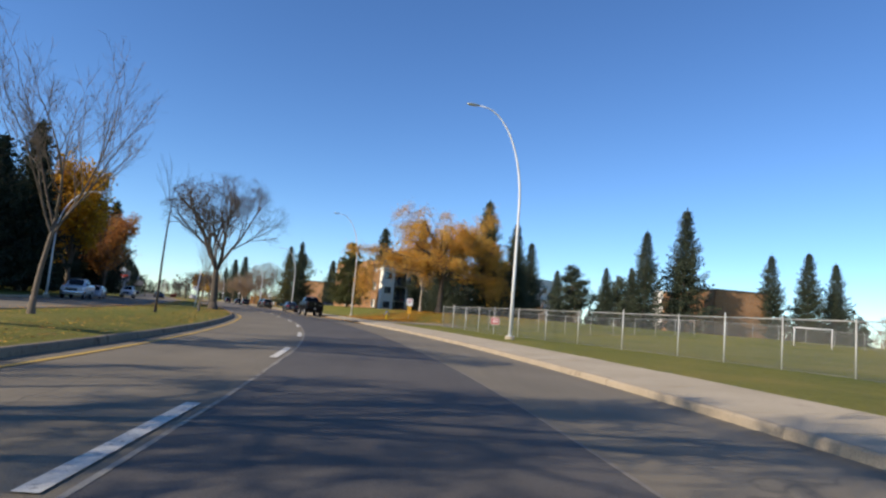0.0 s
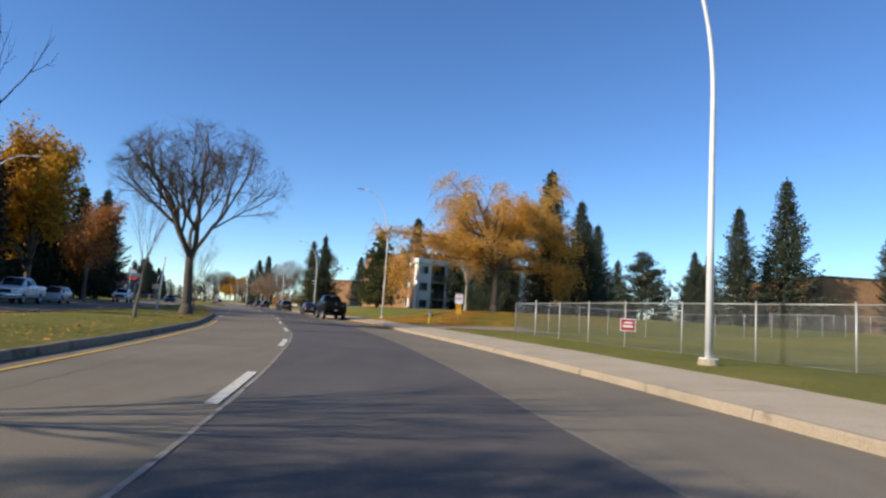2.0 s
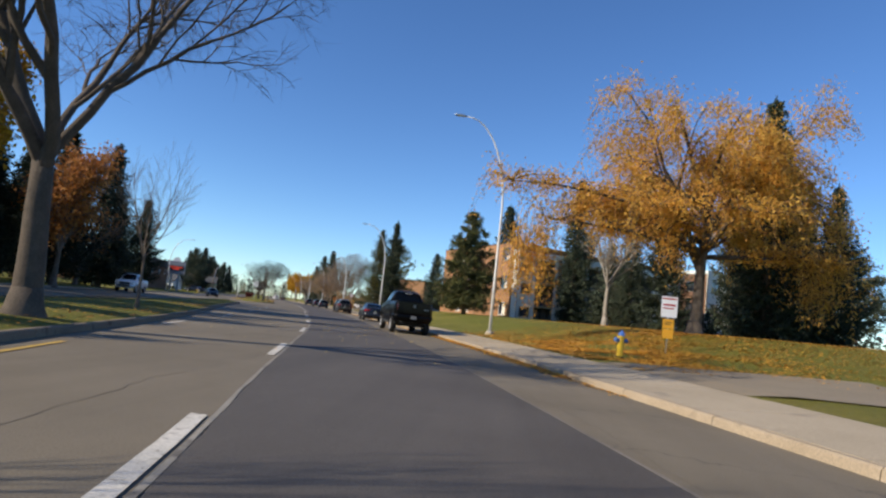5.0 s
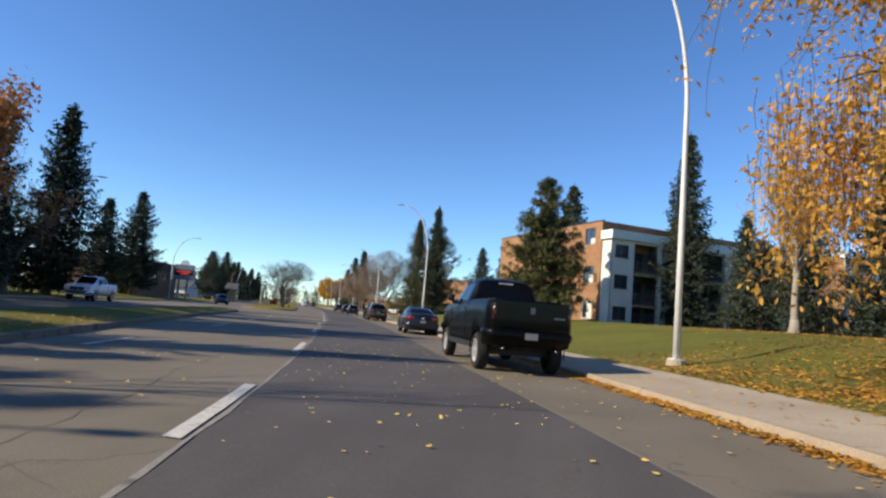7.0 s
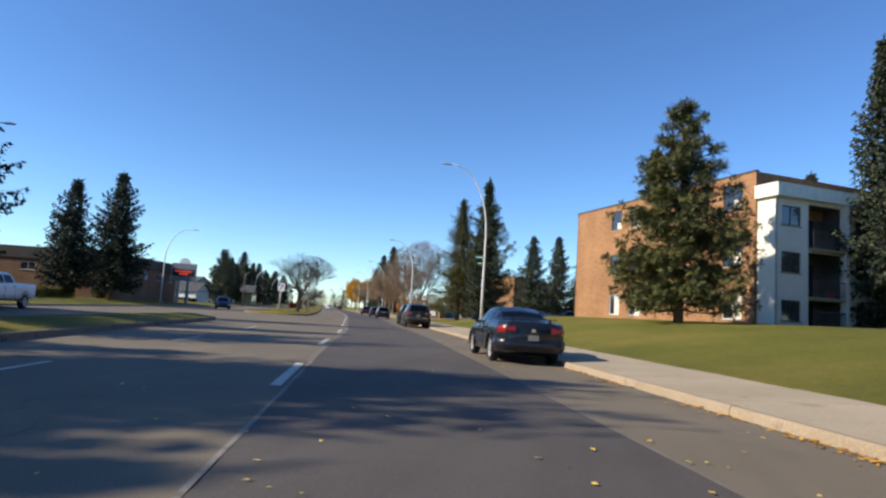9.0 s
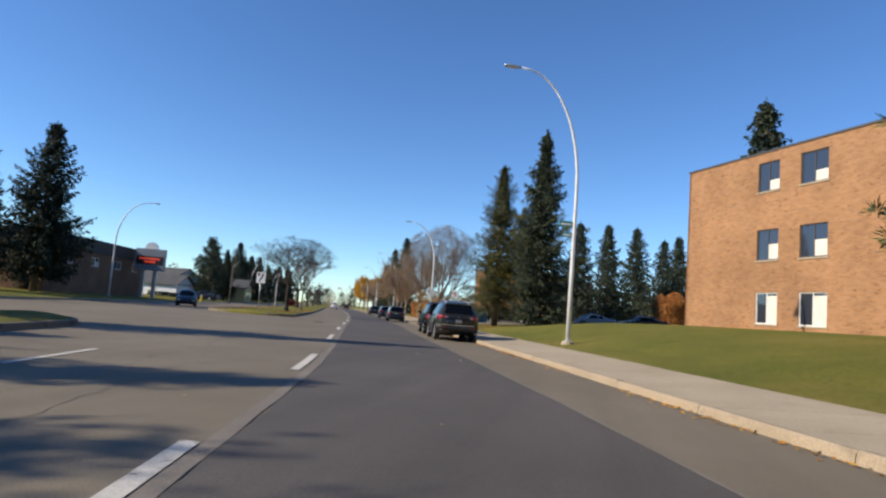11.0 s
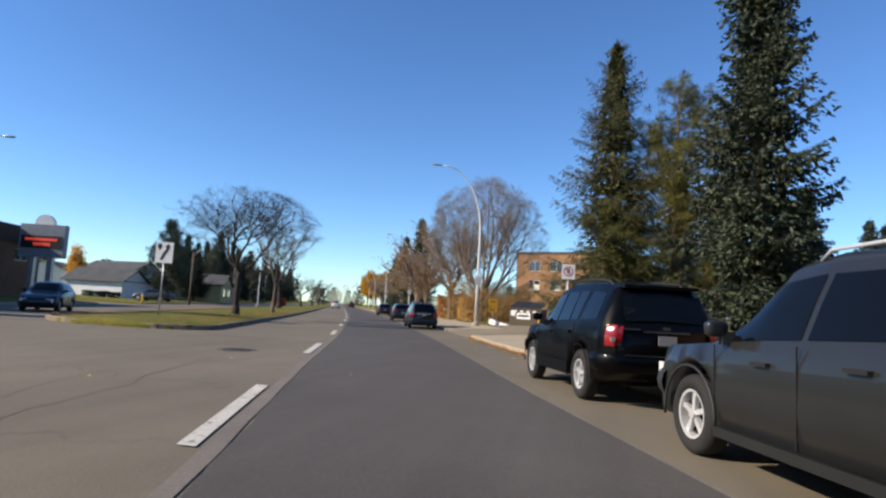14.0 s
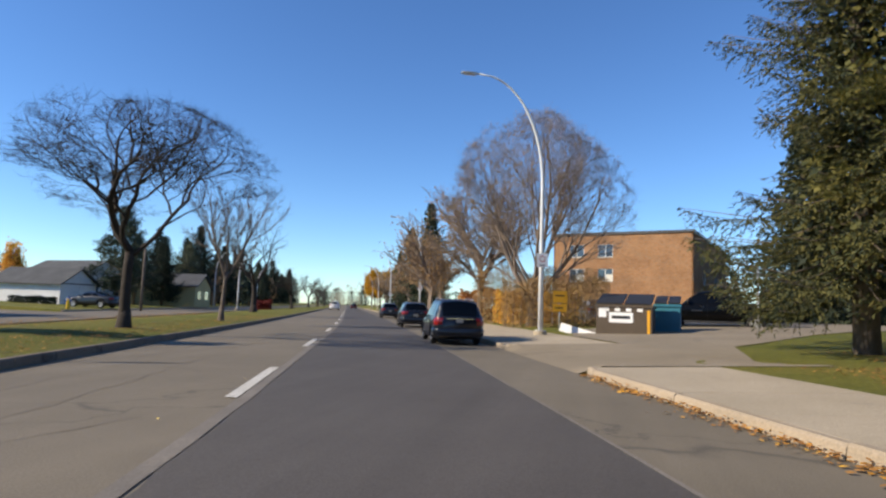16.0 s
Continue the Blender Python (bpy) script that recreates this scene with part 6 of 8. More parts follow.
def vehicle(name, m, paint, spec, label, group="parked cars", category="car"):
    """A road vehicle, +x forwards, standing on z = 0. spec gives length, width, belt and roof lines, plan and details."""
    s = spec
    L, W = s["length"], s["width"] / 2
    root = thing(name, m, label, category, group)
    xr, xf = s["axles"]
    R = s["wheel"]
    arch = R + 0.07
    xs = sorted({round(x, 4) for x in list(np.linspace(-L / 2, L / 2, 46)) + [xr + arch * math.cos(a) for a in np.linspace(0, math.pi, 13)] + [xf + arch * math.cos(a) for a in np.linspace(0, math.pi, 13)] + [r[0] for r in s["roof"]] + list(np.linspace(*s["backlight"], 15)) + list(np.linspace(*s["windscreen"], 15)) + [e * (L / 2 - q) for e in (-1, 1) for q in (0.03, 0.07, 0.12, 0.18)]})

    def belt(x):
        return smooth_interp(x, s["belt"])

    def roof(x):
        return max(belt(x), smooth_interp(x, s["roof"]))

    def plan(x):
        w = W * smooth_interp(x, s["plan"])
        for end in (x + L / 2, L / 2 - x):
            if end < 0.26:
                w *= 1 - 0.11 * (1 - max(0.0, end) / 0.26) ** 2.2
        return w

    def low(x):
        z = smooth_interp(x, s["low"])
        for c in (xr, xf):
            q = arch * arch - (x - c) ** 2
            if q > 0:
                z = max(z, R + math.sqrt(q))
        return z

    wr = s["roof_width"] / 2

    def half(x):
        w, zb, zt, h = plan(x), low(x), belt(x), roof(x) - belt(x)
        k = min(1.0, h / 0.25)
        zm = max(zb + 0.02, zb + 0.42 * (zt - zb))
        p = [(0, zb), (w * 0.78, zb), (w * 0.975, zb + 0.06), (w, max(zm, zb + 0.08)), (w * 0.99, max(zt - 0.16, zb + 0.1)), (w * 0.945, zt)]
        ww = min(w * 0.93, w)
        r = min(wr, ww)
        flat = [(ww * 0.93, zt + 0.012), (ww * 0.8, zt + 0.022), (ww * 0.5, zt + 0.035), (0, zt + 0.045)]
        cab = [(ww + (r - ww) * 0.5, zt + h * 0.5), (r, zt + h * 0.88), (r * 0.80, zt + h), (0, zt + h + 0.03)]
        p += [(a[0] * (1 - k) + b[0] * k, a[1] * (1 - k) + b[1] * k) for a, b in zip(flat, cab)]
        return p

    V, F = [], []
    rings = []
    for x in xs:
        h = half(x)
        ring = [(y, z) for y, z in h] + [(-y, z) for y, z in reversed(h[1:-1])]
        rings.append(len(V))
        V += [Vector((x, y, z)) for y, z in ring]
    n = len(ring)
    for a, b in zip(rings, rings[1:]):
        F += [(a + k, a + (k + 1) % n, b + (k + 1) % n, b + k) for k in range(n)]
    F += [tuple(rings[0] + k for k in reversed(range(n))), tuple(rings[-1] + k for k in range(n))]
    body = mesh_object("body", V, F, paint, root, True)
    # panes follow the cabin
    def side_pane(x0, x1, lean0, lean1, sgn, pname="side_window"):
        V, F = [], []
        m = 7
        for i in range(m + 1):
            for j, f in enumerate((0.06, 0.45, 0.84)):
                xa, xb = x0 + lean0 * f, x1 + lean1 * f
                x = xa + (xb - xa) * i / m
                h = half(x)
                (y0, z0), (y1, z1), (y2, z2) = h[5], h[6], h[7]
                if f < 0.5:
                    y, z = y0 + (y1 - y0) * f / 0.5, z0 + (z1 - z0) * f / 0.5
                else:
                    y, z = y1 + (y2 - y1) * (f - 0.5) / 0.5, z1 + (z2 - z1) * (f - 0.5) / 0.5
                V.append(Vector((x, sgn * (y + 0.007), z)))
        for i in range(m):
            for j in range(2):
                k = i * 3 + j
                F.append((k, k + 3, k + 4, k + 1))
        return mesh_object(pname, V, F, CAR_GLASS, root, True)

    for sgn in (-1, 1):
        for w in s["side_windows"]:
            side_pane(*w, sgn)
    def end_pane(x0, x1, pname, inset=0.9):
        V, F = [], []
        m = 14
        for i in range(m + 1):
            x = x0 + (x1 - x0) * i / m
            h = half(x)
            wy = h[7][0] * inset
            for j in range(5):
                y = -wy + 2 * wy * j / 4
                q = abs(y) / max(h[8][0], 0.01)
                z = h[9][1] + (h[8][1] - h[9][1]) * min(1, q) if q <= 1 else h[8][1] + (h[7][1] - h[8][1]) * (abs(y) - h[8][0]) / max(h[7][0] - h[8][0], 0.01)
                V.append(Vector((x + (-0.026 if pname == "rear_window" else 0.016), y, z + 0.010)))
        for i in range(m):
            for j in range(4):
                k = i * 5 + j
                F.append((k, k + 1, k + 6, k + 5))
        return mesh_object(pname, V, F, CAR_GLASS, root, True)

    end_pane(*s["windscreen"], "windscreen")
    end_pane(*s["backlight"], "rear_window", s.get("back_inset", 0.9))
    for x, sd in ((xr, 1), (xr, -1), (xf, 1), (xf, -1)):
        wheel_into(root, x, sd * (W - 0.125), R, s.get("tyre", 0.225), s.get("rim", 0.64), s.get("spokes", 5), sd)
    # wheel wells, floor
    part("underbody", boxes((-L / 2 + 0.70, -W * 0.72, smooth_interp(0, s["low"]) - 0.01, L / 2 - 0.3, W * 0.72, smooth_interp(0, s["low"]) + 0.42)), WELL, root, "dark underside")
    def edge(x, z):
        """Half-width of the body at x and height z."""
        h = half(x)
        for (y0, z0), (y1, z1) in zip(h[1:], h[2:]):
            if z0 <= z <= z1 and z1 > z0:
                return y0 + (y1 - y0) * (z - z0) / (z1 - z0)
        return h[3][0]

    def wrapped(pname, end, zs, outs, y_in, back, mat, lbl="", sides=(-1, 1)):
        """A shell that hugs the body round its corners: from y_in on the end face (0: whole width) to back metres along the flanks."""
        shells = []
        if y_in <= 0:
            run = [("s", -1, q) for q in np.linspace(back, 0.0, 7)] + [("e", f) for f in np.linspace(-0.97, 0.97, 9)] + [("s", 1, q) for q in np.linspace(0.0, back, 7)]
            shells.append(run)
        else:
            for sg in sides:
                shells.append([("e", sg * f) for f in np.linspace(y_in, 0.985, 5)] + [("s", sg, q) for q in np.linspace(0.0, back, 6)])
        made = []
        for run in shells:
            V, F = [], []
            for z, o in zip(zs, outs):
                for r in run:
                    if r[0] == "e":
                        V.append(Vector((end * (L / 2 + o - 0.02 * abs(r[1]) ** 6), r[1] * edge(end * (L / 2 - 0.005), z), z)))
                    else:
                        x = end * (L / 2 - r[2])
                        V.append(Vector((x, r[1] * (edge(x, z) + o), z)))
            n = len(run)
            F = [(i * n + j, i * n + j + 1, (i + 1) * n + j + 1, (i + 1) * n + j) for i in range(len(zs) - 1) for j in range(n - 1)]
            ob = mesh_object(pname, V, F, mat, root, True)
            if lbl:
                ob["label"] = lbl
            made.append(ob)
        return made

    # bumpers
    zb = s["bumper"]
    h_ = zb[1] - zb[0]
    for pname, end in (("rear_bumper", -1), ("front_bumper", 1)):
        wrapped(pname, end, [zb[0], zb[0] + 0.04, zb[0] + 0.5 * h_, zb[1] - 0.03, zb[1]], [0.0, 0.035, 0.055, 0.04, 0.002], 0, 0.42, s.get("bumper_mat", paint))
    tx0, tx1, ty, tz0, tz1 = s["tail"]
    wy = W * smooth_interp(-L / 2 + 0.05, s["plan"])
    lamps_ = wrapped("tail_light", -1, [tz0, tz0 + 0.02, (tz0 + tz1) / 2, tz1 - 0.02, tz1], [0.002, 0.016, 0.024, 0.016, 0.002], 1 - ty / wy, tx1 + 0.08, s.get("lens", LAMP_RED), "red wrap-around tail light")
    if s.get("tail_clear"):
        ca, cb = s["tail_clear"]
        for sd, tl in zip((-1, 1), lamps_):
            y0, y1 = sorted((sd * (wy - ty - ca) * 0.9, sd * (wy - ty) * 0.9))
            part("reverse_lens", boxes((-L / 2 - 0.014, y0, tz0 + cb + 0.02, -L / 2 + 0.05, y1, tz1 - 0.03)), LAMP_CLEAR, tl, "clear reversing lens", bevel=0.012)
    part("grille", boxes((L / 2 - 0.02, -W * 0.5, zb[1] + 0.02, L / 2 + 0.03, W * 0.5, belt(L / 2) - 0.04)), TRIM, root, bevel=0.01)
    for sd in (-1, 1):
        y0, y1 = sorted((sd * W * s["plan"][-1][1] * 0.55, sd * W * s["plan"][-1][1] * 0.99))
        part("headlight", boxes((L / 2 - 0.22, y0, belt(L / 2) - 0.17, L / 2 + 0.02, y1, belt(L / 2) - 0.01)), LAMP_CLEAR, root, "clear headlight", bevel=0.03)
        xm = s["mirror"]
        mh = s.get("mirror_h", 0.2) * 0.72
        bm = bmesh.new()
        bmesh.ops.create_uvsphere(bm, u_segments=14, v_segments=9, radius=1.0)
        for v in bm.verts:
            # a squared, rounded pod, flat on its rear face
            q = Vector([math.copysign(abs(c) ** 0.55, c) for c in v.co])
            v.co = Vector((xm + 0.02 + (0.07 if q.x > 0 else 0.035) * q.x, sd * (W + 0.055 + 0.095 * q.y), belt(xm) + 0.05 + mh / 2 * (1 + q.z)))
        part("mirror", bm, s.get("mirror_mat", paint), root, smooth=True)
        y0, y1 = sorted((sd * W * 0.90, sd * (W + 0.02)))
        part("mirror_arm", boxes((xm - 0.01, y0, belt(xm) - 0.01, xm + 0.05, y1, belt(xm) + 0.10)), TRIM, root, bevel=0.015)
        for xh in s["handles"]:
            y0, y1 = sorted((sd * (W * 0.985), sd * (W + 0.03)))
            part("door_handle", boxes((xh - 0.095, y0, belt(xh) - 0.16, xh + 0.095, y1, belt(xh) - 0.13)), s.get("handle_mat", paint), root, bevel=0.012)
        # door gaps and sill
        for xg, z0, z1 in s.get("gaps", ()):
            y0, y1 = sorted((sd * (W * 0.992), sd * (W + 0.0025)))
            part("door_gap", boxes((xg - 0.005, y0, z0, xg + 0.005, y1, z1)), WELL, root)
        if s.get("cladding"):
            z0, z1 = s["cladding"]
            y0, y1 = sorted((sd * W * 0.95, sd * (W + 0.018)))
            part("side_cladding", boxes((xr + arch + 0.02, y0, z0, xf - arch - 0.02, y1, z1)), TRIM if s.get("clad_trim", True) else paint, root, bevel=0.015)
        if s.get("rails"):
            a, b = s["rails"]
            pts = [Vector((a, sd * wr * 0.86, roof(a) - 0.02)), Vector((a + 0.12, sd * wr * 0.88, roof(a + 0.12) + 0.035)), Vector(((a + b) / 2, sd * wr * 0.88, roof((a + b) / 2) + 0.05)), Vector((b - 0.12, sd * wr * 0.88, roof(b - 0.12) + 0.035)), Vector((b, sd * wr * 0.86, roof(b) - 0.02))]
            tube_part("roof_rail", pts, [0.015] * 5, s.get("rail_mat", ALLOY), root, 6)
        # arch lips
        for xc in (xr, xf):
            Vv, Ff = [], []
            pts = [Vector((xc + (arch + 0.012) * math.cos(a), sd * (W * 1.0 + 0.004), R + (arch + 0.012) * math.sin(a))) for a in np.linspace(-0.15, math.pi + 0.15, 15)]
            tube_into(Vv, Ff, pts, [s.get("lip", 0.022)] * 15, 5)
            mesh_object("arch_lip", Vv, Ff, s.get("lip_mat", paint), root, True)
    pz = s["plate_z"]
    part("number_plate", boxes((-L / 2 - s.get("plate_out", 0.062), -0.135, pz, -L / 2 - s.get("plate_out", 0.062) + 0.012, 0.135, pz + 0.135)), PLATE, root, "white number plate with a grey bar")
    for xa, ya, za, xb, yb, zb2, pn, mt, lb in s.get("extra", ()):
        part(pn, boxes((xa, ya, za, xb, yb, zb2)), mt, root, lb, bevel=0.01)
    for a, b, r in s.get("tubes", ()):
        tube_part("exhaust_pipe", [a, b], [r, r], CHROME_DIM, root, 10)
    return root


PICKUP = dict(length=5.82, width=2.02, axles=(-1.72, 1.85), wheel=0.40, tyre=0.27, rim=0.66, roof_width=1.42,
              belt=((-2.91, 1.36), (-0.65, 1.36), (-0.6, 1.34), (1.15, 1.30), (1.35, 1.28), (2.5, 1.20), (2.91, 1.08)),
              roof=((-2.91, 1.36), (-0.78, 1.37), (-0.62, 1.85), (-0.35, 1.92), (0.35, 1.93), (0.75, 1.88), (1.55, 1.30), (2.91, 1.0)),
              plan=((-2.91, 0.96), (-2.7, 1.0), (2.2, 1.0), (2.75, 0.97), (2.91, 0.90)), low=((-2.91, 0.55), (-2.3, 0.5), (2.3, 0.42), (2.91, 0.42)),
              side_windows=((-0.52, 0.28, 0.05, 0.0), (0.36, 1.32, 0.0, -0.5)), windscreen=(0.78, 1.5), backlight=(-0.765, -0.635), back_inset=0.96,
              bumper=(0.52, 0.76), bumper_mat=TRIM, tail=(0.012, -0.05, 0.11, 0.97, 1.24), mirror=1.15, mirror_h=0.26, mirror_mat=TRIM, handles=(-0.38, 0.55), handle_mat=CHROME,
              gaps=((0.32, 0.55, 1.3), (-0.62, 0.55, 1.34), (1.3, 0.6, 1.25)), cladding=(0.42, 0.52), plate_z=0.57, lip=0.012,
              extra=((-2.935, -0.86, 0.82, -2.905, 0.86, 1.34, "tailgate", PAINT_BLACK, "black tailgate panel"), (-2.955, -0.055, 1.10, -2.93, 0.055, 1.23, "badge", CHROME_DIM, "chrome badge"),
                     (-2.955, -0.78, 1.02, -2.935, -0.52, 1.06, "badge", CHROME_DIM, "small chrome lettering bar"), (-2.10, 0.86, 0.08, -2.07, 1.0, 0.52, "mud_flap", RUBBER, ""), (-2.10, -1.0, 0.08, -2.07, -0.93, 0.52, "mud_flap", RUBBER, ""),
                     (-1.64, 1.003, 1.08, -1.56, 1.012, 1.16, "fuel_door", CHROME, "chrome fuel filler door"), (0.55, 1.006, 0.98, 1.05, 1.014, 1.02, "badge", CHROME_DIM, "chrome side lettering bar"),
                     (-0.70, -0.2, 1.80, -0.655, 0.2, 1.825, "brake_light", LAMP_CLEAR, "high brake light strip"), (-2.88, -0.9, 1.345, -0.85, -0.82, 1.374, "bed_rail", WELL, ""), (-2.88, 0.82, 1.345, -0.85, 0.9, 1.374, "bed_rail", WELL, "")),
              tubes=(((-2.93, 0.58, 0.53), (-2.6, 0.58, 0.54), 0.03), ((-2.93, -0.58, 0.53), (-2.6, -0.58, 0.54), 0.03)))
SEDAN = dict(length=4.55, width=1.80, axles=(-1.32, 1.36), wheel=0.325, rim=0.70, spokes=7, roof_width=1.18,
             belt=((-2.27, 1.02), (-1.6, 1.05), (0.6, 0.96), (1.0, 0.95), (1.9, 0.82), (2.27, 0.66)),
             roof=((-2.27, 0.9), (-1.62, 1.06), (-1.0, 1.28), (-0.45, 1.40), (0.15, 1.42), (0.45, 1.37), (1.12, 0.96), (2.27, 0.6)),
             plan=((-2.27, 0.86), (-2.05, 0.96), (-1.2, 1.0), (1.2, 0.99), (1.9, 0.94), (2.27, 0.78)), low=((-2.27, 0.32), (-1.7, 0.22), (1.8, 0.19), (2.27, 0.24)),
             side_windows=((-1.05, -0.35, 0.42, 0.05), (-0.28, 0.98, 0.05, -0.52)), windscreen=(0.5, 1.1), backlight=(-0.52, -1.55),
             bumper=(0.34, 0.62), tail=(0.03, 0.12, 0.27, 0.77, 0.93), mirror=0.72, handles=(-0.55, 0.35), gaps=((-0.32, 0.3, 0.95), (0.86, 0.3, 0.9), (-1.0, 0.5, 1.0)), plate_z=0.60, plate_out=0.07,
             extra=((-2.18, -0.62, 1.12, -1.98, 0.62, 1.145, "spoiler", PAINT_NAVY, "dark boot spoiler"), (-2.10, -0.5, 1.03, -2.04, -0.45, 1.13, "spoiler_leg", PAINT_NAVY, ""), (-2.10, 0.45, 1.03, -2.04, 0.5, 1.13, "spoiler_leg", PAINT_NAVY, ""), (-2.345, -0.05, 0.80, -2.325, 0.05, 0.88, "badge", CHROME, "chrome badge")))
SUV = dict(length=4.57, width=1.85, axles=(-1.30, 1.36), wheel=0.355, rim=0.64, spokes=5, roof_width=1.20,
           belt=((-2.28, 1.12), (-1.95, 1.17), (-1.0, 1.10), (0.5, 1.03), (1.05, 1.01), (1.9, 0.94), (2.28, 0.76)),
           roof=((-2.28, 1.13), (-2.21, 1.19), (-1.98, 1.52), (-1.86, 1.63), (-1.45, 1.70), (-0.9, 1.74), (0.0, 1.74), (0.4, 1.68), (1.18, 1.04), (2.28, 0.7)),
           plan=((-2.28, 0.90), (-2.05, 0.98), (-1.2, 1.0), (1.3, 1.0), (1.95, 0.95), (2.28, 0.82)), low=((-2.28, 0.50), (-1.8, 0.30), (1.8, 0.23), (2.28, 0.28)),
           side_windows=((-1.66, -1.02, 0.30, 0.05), (-0.95, -0.10, 0.03, 0.0), (-0.03, 1.02, 0.0, -0.58)), windscreen=(0.45, 1.15), backlight=(-1.90, -2.205), back_inset=0.95,
           bumper=(0.46, 0.70), bumper_mat=TRIM, tail=(0.04, 0.24, 0.24, 0.95, 1.10), tail_clear=None, mirror=0.80, mirror_h=0.19, handles=(-0.62, 0.32), gaps=((-0.07, 0.35, 1.05), (0.95, 0.35, 1.0), (-0.98, 0.6, 1.08)),
           cladding=(0.25, 0.33), clad_trim=False, rails=(-1.7, 0.2), plate_z=0.80, plate_out=0.055, lip=0.014, lip_mat=TRIM,
           extra=((-2.312, 0.48, 1.00, -2.29, 0.60, 1.06, "reverse_lens", LAMP_DULL, "clear reversing lens"), (-2.312, -0.60, 1.00, -2.29, -0.48, 1.06, "reverse_lens", LAMP_DULL, "clear reversing lens"), (-2.335, -0.72, 0.69, -2.325, 0.72, 0.71, "chrome_strip", CHROME, ""), (-2.31, -0.05, 1.03, -2.29, 0.05, 1.08, "badge", CHROME_DIM, "chrome badge"), (-2.32, -0.45, 0.98, -2.29, 0.45, 1.015, "garnish", PAINT_GREY, ""),
                  (-2.02, -0.54, 1.585, -1.72, 0.54, 1.635, "spoiler", PAINT_GREY, "roof spoiler"), (-2.345, 0.56, 0.58, -2.325, 0.70, 0.62, "reflector", LAMP_RED, ""), (-2.345, -0.70, 0.58, -2.325, -0.56, 0.62, "reflector", LAMP_RED, ""), (-2.315, 0.42, 0.78, -2.295, 0.58, 0.81, "badge", CHROME_DIM, "chrome lettering bar")))
SUV2 = dict(SUV, length=4.57, width=1.86, axles=(-1.30, 1.41), wheel=0.375, rim=0.62,
            belt=((-2.28, 1.16), (-1.9, 1.20), (-1.0, 1.16), (0.5, 1.10), (1.05, 1.08), (1.9, 1.00), (2.28, 0.82)),
            roof=((-2.28, 1.17), (-2.23, 1.24), (-2.06, 1.62), (-1.92, 1.74), (-1.5, 1.79), (-0.9, 1.82), (0.0, 1.82), (0.4, 1.76), (1.22, 1.10), (2.28, 0.76)), backlight=(-2.04, -2.225),
            side_windows=((-1.86, -1.20, 0.10, -0.08), (-1.04, -0.72, -0.06, 0.04), (-0.66, -0.08, 0.04, -0.02), (0.0, 1.04, 0.0, -0.60)), bumper=(0.50, 0.76), bumper_mat=PAINT_BLACK, tail=(0.03, 0.03, 0.10, 0.86, 1.16), tail_clear=None, lip=0.010, lip_mat=PAINT_BLACK, rail_mat=TRIM, roof_width=1.26, cladding=(0.32, 0.52), clad_trim=False,
            gaps=((-0.04, 0.38, 1.10), (0.97, 0.38, 1.05), (-1.08, 0.66, 1.14)), handles=(-0.80, 0.18),
            extra=((-2.316, 0.755, 0.93, -2.29, 0.82, 0.985, "reverse_lens", LAMP_DULL, "clear reversing lens"), (-2.316, -0.82, 0.93, -2.29, -0.755, 0.985, "reverse_lens", LAMP_DULL, "clear reversing lens"), (-2.335, -0.62, 0.74, -2.325, 0.62, 0.755, "chrome_strip", CHROME_DIM, ""), (-2.31, -0.34, 1.07, -2.285, 0.34, 1.095, "garnish", CHROME_DIM, "dull chrome handle bar"),
                   (-2.31, -0.05, 1.115, -2.288, 0.05, 1.16, "badge", CHROME_DIM, "chrome badge"), (-2.31, 0.38, 1.10, -2.29, 0.62, 1.125, "badge", CHROME_DIM, "chrome lettering bar"), (-2.14, -0.56, 1.70, -1.92, 0.56, 1.745, "spoiler", PAINT_BLACK, "roof spoiler")), plate_z=0.90)
MINIVAN = dict(SUV, length=5.1, width=1.95, axles=(-1.50, 1.55), wheel=0.34, roof_width=1.38,
               belt=((-2.55, 1.06), (-2.2, 1.08), (1.0, 1.0), (1.4, 0.98), (2.2, 0.86), (2.55, 0.70)),
               roof=((-2.55, 1.08), (-2.5, 1.12), (-2.28, 1.62), (-2.1, 1.70), (-1.0, 1.74), (0.2, 1.74), (0.65, 1.66), (1.5, 1.0), (2.55, 0.65)),
               plan=((-2.55, 0.92), (-2.3, 0.98), (-1.2, 1.0), (1.4, 1.0), (2.2, 0.94), (2.55, 0.80)), low=((-2.55, 0.36), (-2.0, 0.22), (2.0, 0.2), (2.55, 0.25)),
               side_windows=((-2.05, -1.2, 0.1, 0.02), (-1.1, 0.1, 0.0, 0.0), (0.2, 1.3, 0.0, -0.6)), windscreen=(0.7, 1.46), backlight=(-2.27, -2.495), bumper=(0.34, 0.64), bumper_mat=PAINT_NAVY, lip_mat=PAINT_NAVY, tail=(0.03, 0.2, 0.16, 0.76, 1.04), tail_clear=None,
               gaps=((0.15, 0.3, 1.0), (1.2, 0.3, 0.95), (-1.15, 0.4, 1.03)), handles=(-0.9, 0.5), mirror=1.1, rails=(-1.9, 0.3), cladding=None, plate_z=0.86, extra=((-2.60, -0.5, 0.99, -2.575, 0.5, 1.02, "chrome_strip", CHROME, ""),))
